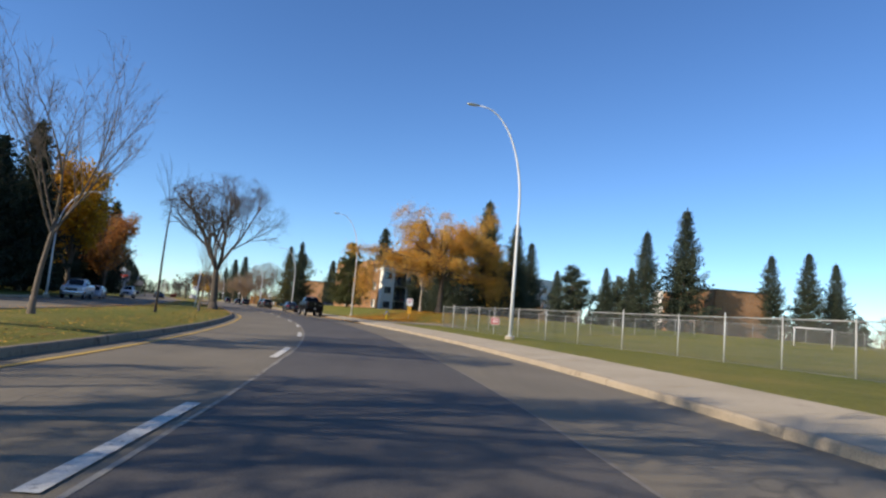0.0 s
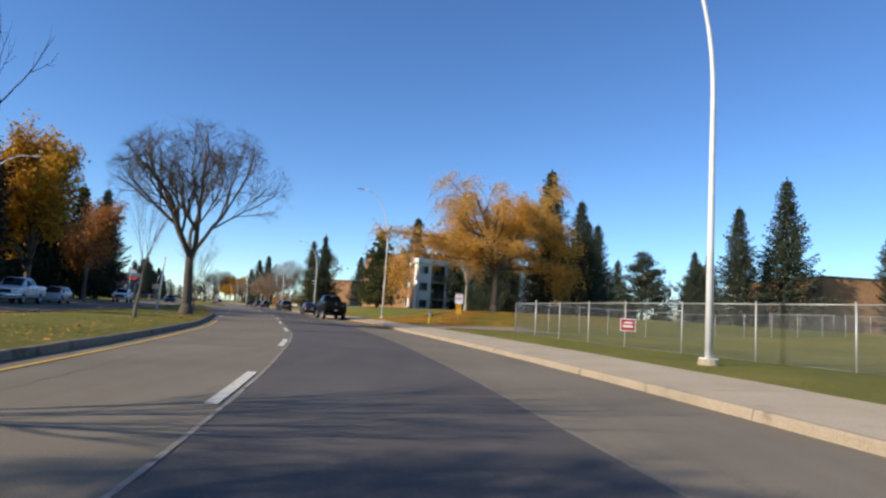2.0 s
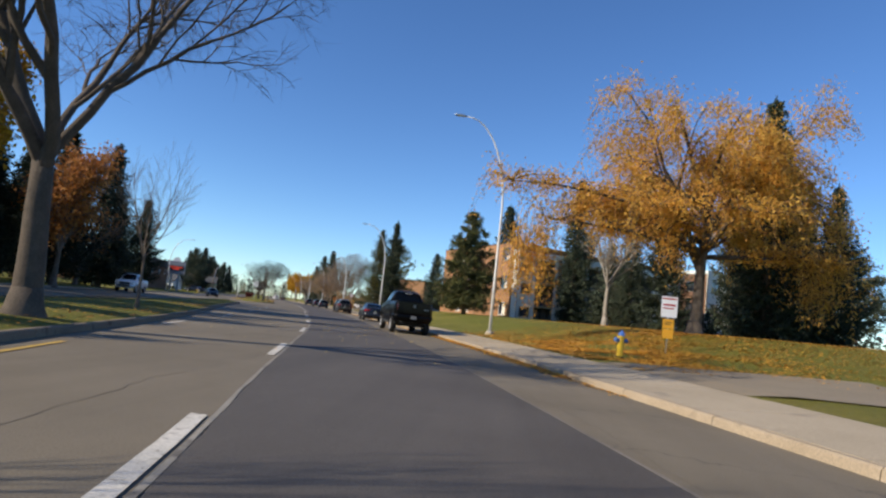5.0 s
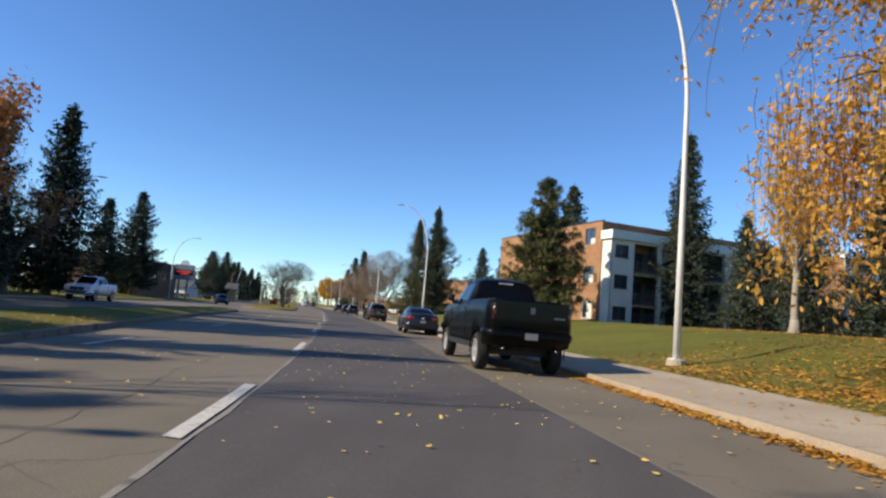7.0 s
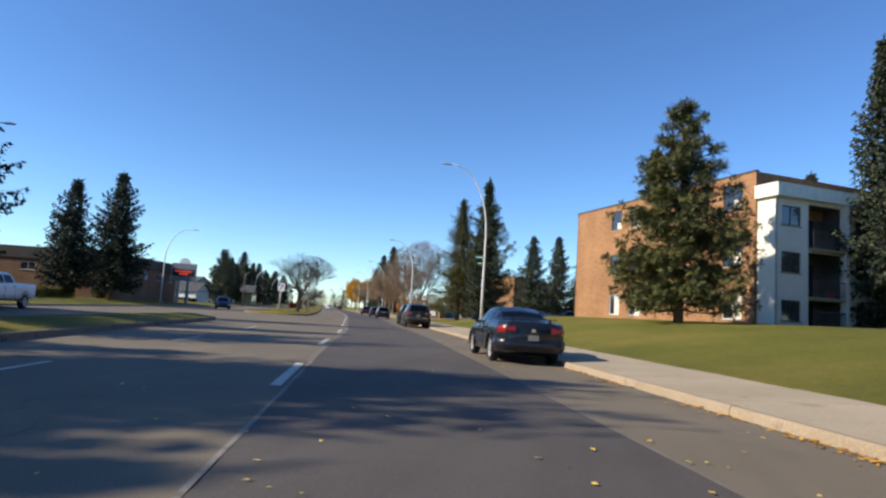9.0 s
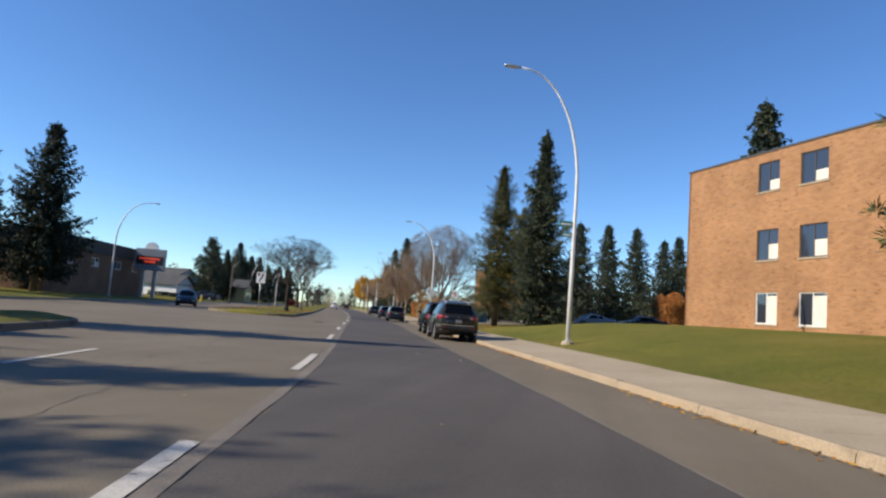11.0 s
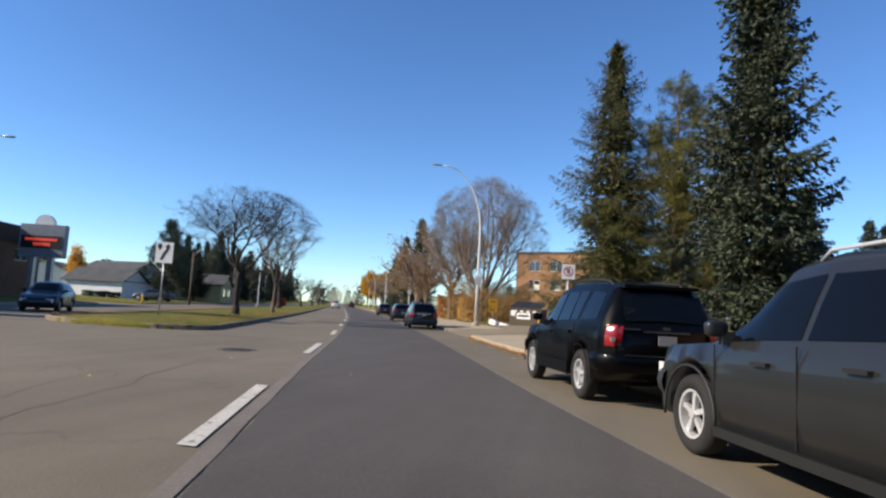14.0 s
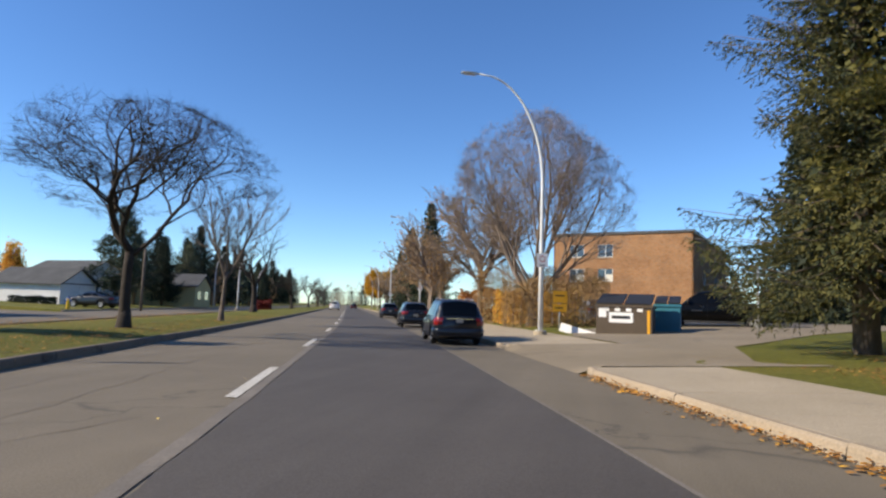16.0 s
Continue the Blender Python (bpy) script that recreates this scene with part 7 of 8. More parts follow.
HATCH = dict(SUV2, length=4.2, width=1.74, axles=(-1.25, 1.3), wheel=0.31, roof_width=1.2,
             belt=((-2.1, 0.98), (-1.7, 1.0), (0.6, 0.94), (1.0, 0.92), (1.8, 0.8), (2.1, 0.64)),
             roof=((-2.1, 1.0), (-2.04, 1.03), (-1.75, 1.38), (-1.5, 1.45), (-0.6, 1.49), (0.0, 1.48), (0.35, 1.42), (1.1, 0.94), (2.1, 0.6)),
             plan=((-2.1, 0.88), (-1.9, 0.97), (-1.1, 1.0), (1.2, 1.0), (1.75, 0.94), (2.1, 0.8)), low=((-2.1, 0.34), (-1.7, 0.2), (1.6, 0.18), (2.1, 0.24)),
             side_windows=((-1.5, -0.9, 0.15, 0.03), (-0.82, -0.1, 0.02, 0.0), (-0.03, 0.95, 0.0, -0.5)), windscreen=(0.4, 1.07), backlight=(-1.73, -2.035), bumper=(0.32, 0.6), bumper_mat=PAINT_RED, lip_mat=PAINT_RED, tail=(0.03, 0.2, 0.22, 0.76, 0.96), rails=None, cladding=None, mirror=0.7, handles=(-0.55, 0.35), gaps=((-0.06, 0.3, 0.93), (0.86, 0.3, 0.9)), plate_z=0.66, extra=())
CROSSOVER = dict(SUV, bumper_mat=PAINT_WHITE_CAR, lip_mat=PAINT_WHITE_CAR, cladding=None, rails=None, extra=((-2.31, -0.06, 1.02, -2.29, 0.06, 1.09, "badge", CHROME, "chrome badge"),), tail_clear=None)
# the nearest pickup stands tall on its springs
TALL = dict(PICKUP, width=1.90, axles=(-1.90, 1.85), roof_width=1.30, lens=LAMP_SMOKED, belt=tuple((x, z + 0.16) for x, z in PICKUP["belt"]), roof=tuple((x, z + 0.19) for x, z in PICKUP["roof"]), low=tuple((x, z + 0.02) for x, z in PICKUP["low"]), bumper=(0.70, 0.92), bumper_mat=PAINT_BLACK, plate_z=0.74, cladding=(0.44, 0.56),
            tail=(0.012, -0.05, 0.11, 1.12, 1.40), gaps=tuple((x, a + 0.12, b + 0.15) for x, a, b in PICKUP["gaps"]),
            extra=tuple((e[0], e[1] * 0.91, e[2] + (0.0 if e[6] == "mud_flap" else 0.18), e[3], e[4] * 0.91, e[5] + (0.12 if e[6] == "mud_flap" else 0.18)) + e[6:] for e in PICKUP["extra"])
            # spare and axle blocks, added dark to fill in the shade below the bed
            + ((-2.72, -0.40, 0.50, -2.10, 0.40, 0.66, "spare_tyre", RUBBER, "spare tyre block added to darken the shade under the bed"), (-1.97, -0.74, 0.34, -1.83, 0.74, 0.48, "rear_axle", TRIM, "rear axle bar added to darken the shade under the bed")))
PICKUP_WHITE = dict(PICKUP, wheel=0.38, extra=(), tubes=(), bumper_mat=CHROME)


def parked(d, rear_axle_y, spec, back=False, skew=0.0, size=1.0):
    """Pose of a vehicle whose rear axle stands at y, d metres right of the seam."""
    h = heading(rear_axle_y) + 90 + skew + (180 if back else 0)
    p = at(d, rear_axle_y)
    off = Vector((math.cos(radians(h)), math.sin(radians(h)), 0)) * -spec["axles"][0] * size
    p = p + off
    return pose(p.x, p.y, 0.004, 0, 0, h) @ Matrix.Scale(size, 4)


vehicle("pickup_truck", parked(5.36, 81.25, TALL, skew=1.2, size=1.12), PAINT_BLACK, TALL, "black crew pickup truck with chrome badge parked at the kerb", category="pickup truck")
vehicle("coupe", parked(5.42, 100.9, SEDAN, size=1.09), PAINT_NAVY, SEDAN, "dark blue-black coupe with boot spoiler parked at the kerb")
vehicle("crossover_car", parked(5.06, 129.08, SUV, size=1.06), PAINT_GREY, SUV, "grey-brown crossover with roof rails parked at the kerb")
vehicle("sport_utility_car", parked(5.12, 135.1, SUV2), PAINT_BLACK, SUV2, "black sport utility car parked at the kerb")
vehicle("minivan", parked(4.45, 161.2, MINIVAN, size=0.88), PAINT_NAVY, MINIVAN, "dark blue minivan parked at the kerb past a driveway")
vehicle("hatchback", parked(4.45, 176.0, HATCH), PAINT_NAVY, dict(HATCH, bumper_mat=PAINT_NAVY, lip_mat=PAINT_NAVY), "dark hatchback parked at the kerb")
vehicle("hatchback", parked(4.45, 199.0, HATCH), PAINT_NAVY, dict(HATCH, bumper_mat=PAINT_NAVY, lip_mat=PAINT_NAVY), "dark hatchback parked further along the kerb")
vehicle("crossover_car", parked(-2.2, 252.0, CROSSOVER), PAINT_WHITE_CAR, CROSSOVER, "white crossover car in the next lane far ahead", "cars on the road")
vehicle("hatchback", parked(2.0, 300.0, HATCH), PAINT_NAVY, HATCH, "dark car on the fresh asphalt lane far ahead", "cars on the road")
vehicle("pickup_truck", parked(-18.9, 69.5, PICKUP_WHITE, True), PAINT_WHITE_CAR, PICKUP_WHITE, "white pickup truck parked facing along the far kerb", category="pickup truck")
vehicle("hatchback", parked(-18.9, 78.0, HATCH, True), PAINT_SILVER, dict(HATCH, bumper_mat=PAINT_SILVER, lip_mat=PAINT_SILVER), "silver hatchback parked along the far kerb")
vehicle("pickup_truck", parked(-18.9, 112.0, PICKUP_WHITE, True), PAINT_WHITE_CAR, PICKUP_WHITE, "white pickup truck parked facing along the far kerb", category="pickup truck")
vehicle("hatchback", parked(-15.5, 152.5, HATCH, True, 12), PAINT_NAVY, dict(HATCH, bumper_mat=PAINT_NAVY, lip_mat=PAINT_NAVY), "dark car coming the other way at the crossing", "cars on the road")
vehicle("sedan", pose(-77.8, 187.6, ground_z(-77.8, 187.6), 0, 0, heading(184) + 165), PAINT_NAVY, SEDAN, "dark sedan parked on a drive before a garage")
vehicle("pickup_truck", pose(-28.0, 172.6, 0.5, 0, 0, 168), PAINT_BLACK, PICKUP, "black pickup truck parked behind a waste container", category="pickup truck")
vehicle("sedan", pose(-19.0, 163.0, 0.9, 0, 0, 205), PAINT_SILVER, dict(SEDAN), "silver sedan parked on a car park under spruces")
vehicle("sedan", pose(-14.5, 160.5, 1.0, 0, 0, 200), PAINT_NAVY, SEDAN, "dark sedan parked on a car park under spruces")
vehicle("sedan", pose(-33.6, 178.0, 0.55, 0, 0, 100), PAINT_SILVER, SEDAN, "silver sedan parked behind a waste container")


# ---- more trees, hedges and leaves ----
BARK_HAZE = surface("pale_brown_bark", (0.17, 0.13, 0.10), (0.27, 0.21, 0.16), 3, 25, 0.95, bumps=0.7)
SHARED = {}


def spruce_copy(kind, x, y, scale, turn, label, z=None):
    src = SHARED[kind]
    ob = copy_thing(src, pose(x, y, ground_z(x, y) if z is None else z, 0, 0, turn))
    ob.scale = (scale, scale, scale)
    ob["label"] = label
    return ob


def first(kind, ob):
    SHARED[kind] = ob
    return ob


first("dark_a", spruce("spruce_tree", on_ground(-48.6, 109.8, 0), 16.0, 4.2, 31, NEEDLE_DARK, "tall dark spruce with drooping boughs on the verge", 1.2, 0.45, ragged=0.4, density=1.0))
first("dark_b", spruce("spruce_tree", on_ground(-66.0, 144.6, 0), 15.0, 4.2, 32, NEEDLE_DARK, "dark dense spruce before a brick office", 1.6, 0.2, density=1.1, power=0.78, ragged=0.35))
first("dark_c", spruce("spruce_tree", on_ground(-66.0, 138.0, 0), 12.6, 3.4, 33, NEEDLE_DARK, "dark spruce before a brick office", 1.6, 0.2, density=1.1, power=0.78, ragged=0.35))
first("blue_a", spruce("spruce_tree", on_ground(48.0, 106.0, 0), 21.6, 5.4, 34, NEEDLE_BLUE, "very tall blue-green spruce beyond the field", 0.8, 0.25, density=0.75))
first("pine_a", pine("pine_tree", on_ground(-84.4, 198.4, 0), 10.8, 3.5, 35, NEEDLE_BLUE, "dark rounded pine in a front yard", tufts=24, blade=0.10))
# left verge wood, near to far
spruce_copy("dark_a", -46.0, 67.0, 1.0, 70, "tall dark spruce with drooping boughs on the verge")
spruce_copy("dark_a", -40.5, 60.0, 1.05, 150, "tall dark spruce with drooping boughs on the verge")
spruce_copy("dark_b", -41.0, 68.5, 0.85, 20, "tall dark spruce shading a bungalow")
spruce_copy("dark_b", -46.5, 91.0, 0.92, 250, "tall dark spruce on the verge")
spruce_copy("dark_c", -49.5, 99.5, 1.0, 20, "dark narrow spruce on the verge")
spruce_copy("dark_b", -52.0, 102.0, 0.9, 120, "dark spruce behind a parked pickup")
spruce_copy("dark_a", -36.0, 48.0, 1.0, 30, "tall dark spruce with drooping boughs on the verge")
# the first three are added out of view to shade the far kerb
for x, y, k, sc, tn in ((-38.6, 64.5, "dark_b", 1.0, 75), (-37.4, 59.5, "dark_a", 1.0, 205), (-36.4, 54.5, "dark_b", 0.95, 15), (-45.0, 84.0, "dark_b", 1.0, 90), (-37.8, 68.6, "dark_a", 1.12, 35), (-40.8, 75.0, "dark_a", 1.0, 280), (-46.4, 91.0, "dark_a", 0.84, 190), (-45.4, 98.5, "dark_b", 0.95, 145), (-48.0, 74.0, "dark_a", 0.95, 10), (-50.0, 84.0, "dark_b", 1.0, 40), (-53.5, 93.0, "dark_a", 0.85, 110), (-39.0, 54.0, "dark_b", 1.05, 95), (-34.5, 42.0, "dark_b", 1.0, 215), (-47.0, 62.0, "dark_b", 1.1, 300), (-55.0, 106.5, "dark_c", 1.1, 160), (-44.0, 73.5, "dark_c", 1.15, 260)):
    spruce_copy(k, x, y, sc, tn, "tall dark spruce in a row on the verge")
broadleaf("ash_tree", on_ground(-39.9, 81.3, 20), OVAL, 16.0, 0.30, 3.0, 22, BARK_GREY, "tall tree with golden orange leaves among dark spruces", LEAF_YELLOW, 17000, 0.19, 0.42, crown_r=4.4)
broadleaf("maple_tree", on_ground(-41.5, 94.0, 20), OVAL, 11.6, 0.24, 2.4, 42, BARK_GREY, "rounded tree with thinning rust-orange leaves on the verge", LEAF_RUST, 9000, 0.15, 0.35, crown_r=4.2)
broadleaf("maple_tree", on_ground(-47.0, 104.0, 20), OVAL, 10.0, 0.22, 2.4, 43, BARK_GREY, "bare grey-brown tree behind a parked pickup", LEAF_RUST, 900, 0.10, 0.3, crown_r=3.8)
# right side behind and beyond
spruce_copy("blue_a", 40.7, 104.8, 0.78, 50, "tall blue-green spruce beyond the field")
for x, y, sc, tn in ((13.0, 95.0, 0.62, 20), (17.5, 99.0, 0.7, 80), (16.0, 89.0, 0.5, 130), (21.0, 104.0, 0.6, 210), (8.2, 100.0, 0.55, 300), (6.8, 107.0, 0.48, 100), (34.0, 138.0, 0.55, 30)):
    spruce_copy("blue_a", x, y, sc, tn, "dark green spruce in the shade beside a block")
spruce_copy("blue_a", 65.7, 110.0, 0.72, 90, "blue-green spruce beyond the field")
spruce_copy("blue_a", 73.0, 110.5, 0.77, 140, "blue-green spruce beyond the field")
spruce_copy("blue_a", 78.5, 111.0, 0.70, 220, "blue-green spruce beyond the field")
spruce_copy("blue_a", 31.8, 98.1, 0.43, 260, "blue-green spruce beyond the field")
spruce_copy("blue_a", 55.0, 124.0, 0.55, 10, "blue-green spruce beyond the field")
spruce_copy("blue_a", 47.0, 128.0, 0.6, 200, "blue-green spruce beyond the field")
pine_b = pine("pine_tree", on_ground(31.0, 115.0, 0), 10.4, 4.6, 44, NEEDLE_BLUE, "broad rounded green pine beyond the field", tufts=13)
SHARED["pine_b"] = pine_b
spruce_copy("pine_b", 41.0, 118.0, 0.9, 70, "broad rounded green pine beyond the field")
spruce_copy("pine_b", 14.5, 92.0, 0.75, 170, "rounded green pine in the shade of a block")
spruce_copy("pine_b", 6.0, 112.0, 0.62, 10, "low green pine on the lawn")
SHARED["spruce_r"] = spruce("spruce_tree", pose(-3.0, 216.0, 1.0), 17.5, 4.7, 36, NEEDLE_BLUE, "tall green spruce far behind the car park", density=0.55)
spruce_copy("spruce_r", 3.5, 226.0, 1.25, 130, "tall green spruce far behind the car park", 1.0)
spruce_copy("spruce_r", -11.0, 208.0, 1.0, 230, "tall green spruce far behind the car park", 1.0)
spruce_copy("spruce_r", 12.0, 222.0, 0.9, 80, "green spruce far behind the car park", 1.0)
spruce_copy("spruce_r", 22.0, 230.0, 0.8, 300, "green spruce far behind the car park", 1.0)
spruce_copy("spruce_r", -5.2, 157.5, 1.2, 300, "tall green spruce behind a brick block", 1.4)
for x, y, sc, tn, k in ((-16.5, 190.0, 0.85, 20, "spruce_r"), (-8.0, 197.0, 0.8, 70, "spruce_r"), (2.0, 202.0, 0.75, 130, "spruce_r"), (9.5, 207.0, 0.65, 190, "spruce_r"), (17.0, 206.0, 0.6, 240, "spruce_r"), (-20.5, 184.0, 0.8, 300, "spruce_r"), (28.0, 212.0, 0.6, 10, "spruce_r"),
                        (5.0, 198.0, 0.75, 150, "pine_b"), (13.0, 201.0, 0.65, 210, "pine_b"), (22.0, 205.0, 0.65, 270, "pine_b")):
    spruce_copy(k, x, y, sc, tn, "dark green evergreen beyond the car park", 1.0)
spruce_copy("spruce_r", 6.5, 117.0, 0.55, 40, "green spruce on the lawn beside an apartment block")
spruce_copy("spruce_r", 8.0, 148.0, 0.92, 100, "tall green spruce behind a brick block", 1.4)
pine("pine_tree", on_ground(-24.7, 156.6, 0), 12.8, 5.4, 45, NEEDLE_PINE, "yellow-green airy pine with spreading limbs between spruces", 1.6, tufts=105, limbs=6, rise=0.12, blade=0.08)
HAZY = dict(OVAL, levels=6, wobble=0.06, lift=(0, 0.30, 0.25, 0.2, 0.12, 0.05, 0.0), kids=(8, 5, 4, 4, 3, 3), **{"from": (0.25, 0.22, 0.2, 0.2, 0.2, 0.2)}, angle=(0.62, 0.52, 0.5, 0.55, 0.6, 0.65), shrink=(1.9, 0.64, 0.62, 0.62, 0.62, 0.6), least=0.0035)
broadleaf("maple_tree", on_ground(-37.0, 173.8, 0), HAZY, 12.0, 0.24, 2.2, 114, BARK_HAZE, "large rounded maple, nearly bare, on the lawn", LEAF_RUST, 300, 0.05, 0.2, crown_r=5.4, twigs=26000, twig=0.55, twig_r=0.006, dome=(5.6, 6.2, 9.0))
broadleaf("maple_tree", on_ground(-41.0, 180.5, 0), OVAL, 9.0, 0.20, 1.6, 52, BARK_HAZE, "rounded tree with few pale brown leaves on the lawn", LEAF_TAN, 1500, 0.09, 0.3, crown_r=3.8, twigs=5000)
OVAL_FAR = dict(OVAL, levels=4, kids=(7, 5, 5, 4), least=0.012)
far = broadleaf("maple_tree", on_ground(-46.5, 189.0, 0), OVAL_FAR, 8.0, 0.18, 1.4, 53, BARK_HAZE, "rounded tree with thinning tan leaves by the road", LEAF_TAN, 2200, 0.10, 0.3, crown_r=3.5)
SHARED["rust"] = far
for i, (dd, y, s) in enumerate(((10, 204, 0.9), (11, 220, 1.1), (10, 236, 1.0), (12, 252, 1.2), (11, 270, 1.1), (10, 290, 1.2), (12, 315, 1.3))):
    p = at(dd, y)
    spruce_copy("rust", p.x, p.y, s, 50 * i, "rounded tree with thinning tan leaves by the road", 0.4)
golden = broadleaf("ash_tree", pose(*at(11, 335), 0), OVAL_FAR, 13.0, 0.25, 2.0, 54, BARK_GREY, "golden autumn tree far along the road", LEAF_YELLOW, 5000, 0.32, 0.5, crown_r=4.5)
SHARED["gold"] = golden
for i, (dd, y, s) in enumerate(((12, 352, 1.0), (11, 372, 1.05), (13, 395, 1.0), (12, 430, 1.1))):
    p = at(dd, y)
    spruce_copy("gold", p.x, p.y, s, 70 * i, "golden autumn tree far along the road", 0.3)
for i, (dd, y, s) in enumerate(((12, 228, 0.95), (13, 262, 1.0), (16, 281, 0.85), (14, 300, 0.9))):
    p = at(dd, y)
    spruce_copy("spruce_r", p.x, p.y, s, 77 * i, "dark green spruce far along the road", 0.4)
# left, beyond the crossing
for i, (dd, y, s, kind) in enumerate(((-26, 206, 0.8, "pine_a"), (-27, 218, 0.7, "dark_c"), (-25, 226, 0.9, "pine_a"), (-26, 236, 0.95, "dark_b"), (-25, 246, 0.85, "pine_a"), (-26, 256, 1.0, "dark_c"),
                                      (-25, 268, 0.9, "pine_a"), (-27, 280, 0.95, "dark_b"), (-25, 296, 0.9, "pine_a"), (-27, 312, 1.0, "dark_c"), (-26, 335, 1.0, "dark_b"), (-25, 365, 1.0, "pine_a"), (-27, 400, 1.1, "dark_b"), (-24, 211, 0.62, "dark_b"), (-29, 222, 0.75, "dark_a"), (-24, 231, 0.6, "dark_c"), (-30, 241, 0.8, "dark_a"), (-24, 251, 0.62, "dark_b"), (-29, 263, 0.8, "dark_a"), (-24, 274, 0.66, "dark_c"), (-30, 288, 0.85, "dark_a"), (-24, 304, 0.8, "dark_b"), (-29, 322, 0.9, "dark_a"), (-24, 345, 0.9, "dark_c"), (-30, 380, 0.95, "dark_a"))):
    p = at(dd, y)
    spruce_copy(kind, p.x, p.y, s, 63 * i, "dark evergreen along the far verge", 0.3)
for i, (dd, y, s) in enumerate(((-8, 190, 0.75), (-8, 225, 0.8), (-8, 262, 0.9), (-8, 300, 1.0), (-8, 345, 1.0))):
    p = at(dd, y)
    if i == 0:
        far_elm = broadleaf("elm_tree", pose(p.x, p.y, 0.2), dict(ELM, levels=4, kids=(4, 4, 4, 4), least=0.012), 7.6, 0.28, 2.2, 13, BARK_DARK, "bare spreading elm on the median far ahead", crown_r=4.6)
        continue
    ob = copy_thing(far_elm, pose(p.x, p.y, 0.2, 0, 0, 80 * i))
    ob.scale = (s, s, s)
broadleaf("maple_tree", on_ground(-99.0, 198.0, 0), OVAL_FAR, 6.4, 0.14, 1.0, 55, BARK_GREY, "round golden tree behind a garage", LEAF_ORANGE, 2500, 0.16, 0.3)


def hedge(name, x, y, deg, length, width, height, mat, label, seed, count, fine=1.0, slim=1.0):
    rng = random.Random(seed)
    root = thing(name, pose(x, y, ground_z(x, y), 0, 0, deg), label, "hedge")
    V, F = [], []
    for _ in range(count):
        p = Vector((rng.uniform(0, length), rng.uniform(-width, width) / 2, height * (1 - rng.random() ** 1.6)))
        p.z *= 1 - 0.25 * (2 * abs(p.y) / width) ** 2 - 0.08 * math.sin(p.x * 2.2)
        s = rng.uniform(0.04, 0.11) * fine
        u = Vector((rng.gauss(0, 1), rng.gauss(0, 1), rng.gauss(0, 1))).normalized()
        w = u.orthogonal().normalized() * slim
        k = len(V)
        V += [p - u * s, p + w * s, p + u * s, p - w * s]
        F.append((k, k + 1, k + 2, k + 3))
    mesh_object("foliage", V, F, mat, root)
    V, F = [], []
    for i in range(int(length / 0.4)):
        q = Vector((0.2 + i * 0.4, rng.uniform(-0.1, 0.1), -0.1))
        tube_into(V, F, [q, q + Vector((rng.uniform(-0.1, 0.1), rng.uniform(-0.2, 0.2), height * 0.8))], [0.025, 0.01], 4)
    mesh_object("stem_cluster", V, F, BARK_GREY, root)
    return root


p = at(-29.5, 126.0)
hedge("hedge", p.x, p.y, heading(126) + 90, 14, 1.1, 1.0, NEEDLE_PINE, "clipped yellow-green hedge before an office", 61, 9000)
p = at(-29.5, 146.0)
hedge("hedge", p.x, p.y, heading(146) + 90, 14, 1.2, 1.2, NEEDLE_DARK, "dark clipped hedge before an office", 62, 8000)
TWIG_BROWN = leafy("brown_twigs", [(0.26, 0.17, 0.08), (0.34, 0.22, 0.10), (0.40, 0.25, 0.09)], 0.9, 0.1)
RED_LEAF = leafy("crimson_shrub_leaves", [(0.16, 0.03, 0.02), (0.22, 0.05, 0.03), (0.13, 0.02, 0.02)])
hedge("shrub", -76.0, 213.0, 20, 1.8, 1.3, 1.3, RED_LEAF, "crimson autumn shrub in a front yard", 63, 2500)
hedge("shrub", -39.5, 177.5, 20, 5.0, 2.5, 2.2, LEAF_ORANGE, "orange autumn shrubs at the foot of trees", 64, 5000)
hedge("shrub", -38.5, 172.8, 5, 5.5, 2.6, 2.6, TWIG_BROWN, "brown leafless shrubs round a maple", 67, 14000, 1.2, 0.14)
hedge("shrub", -41.0, 179.0, 25, 8.0, 3.0, 3.6, TWIG_BROWN, "tall brown autumn shrubs on the lawn", 68, 22000, 1.3, 0.13)
hedge("shrub", -43.5, 186.0, 20, 5.0, 2.5, 2.4, LEAF_RUST, "rust autumn shrubs at the foot of trees", 65, 5000)
hedge("shrub", -9.5, 188.0, 20, 6.5, 4.5, 5.2, LEAF_RUST, "rust autumn shrubs beyond the car park", 66, 16000, 1.6, 0.5)

hedge("shrub", -84.3, 189.8, gdir + 162, 5.0, 0.8, 0.75, NEEDLE_DARK, "row of low dark shrubs along a garage wall", 69, 1500)
b = thing("utility_pole", on_ground(-74.9, 190.2), "grey timber pole with a short arm on the verge", "pole")
tube_part("pole", [(0, 0, -0.3), (0, 0, 6.2)], [0.13, 0.10], BARK_GREY, b, 8)
tube_part("arm", [(0, 0, 5.7), (0.5, 0, 6.3), (0.9, 0, 6.5)], [0.03, 0.03, 0.025], GALV, b, 6)
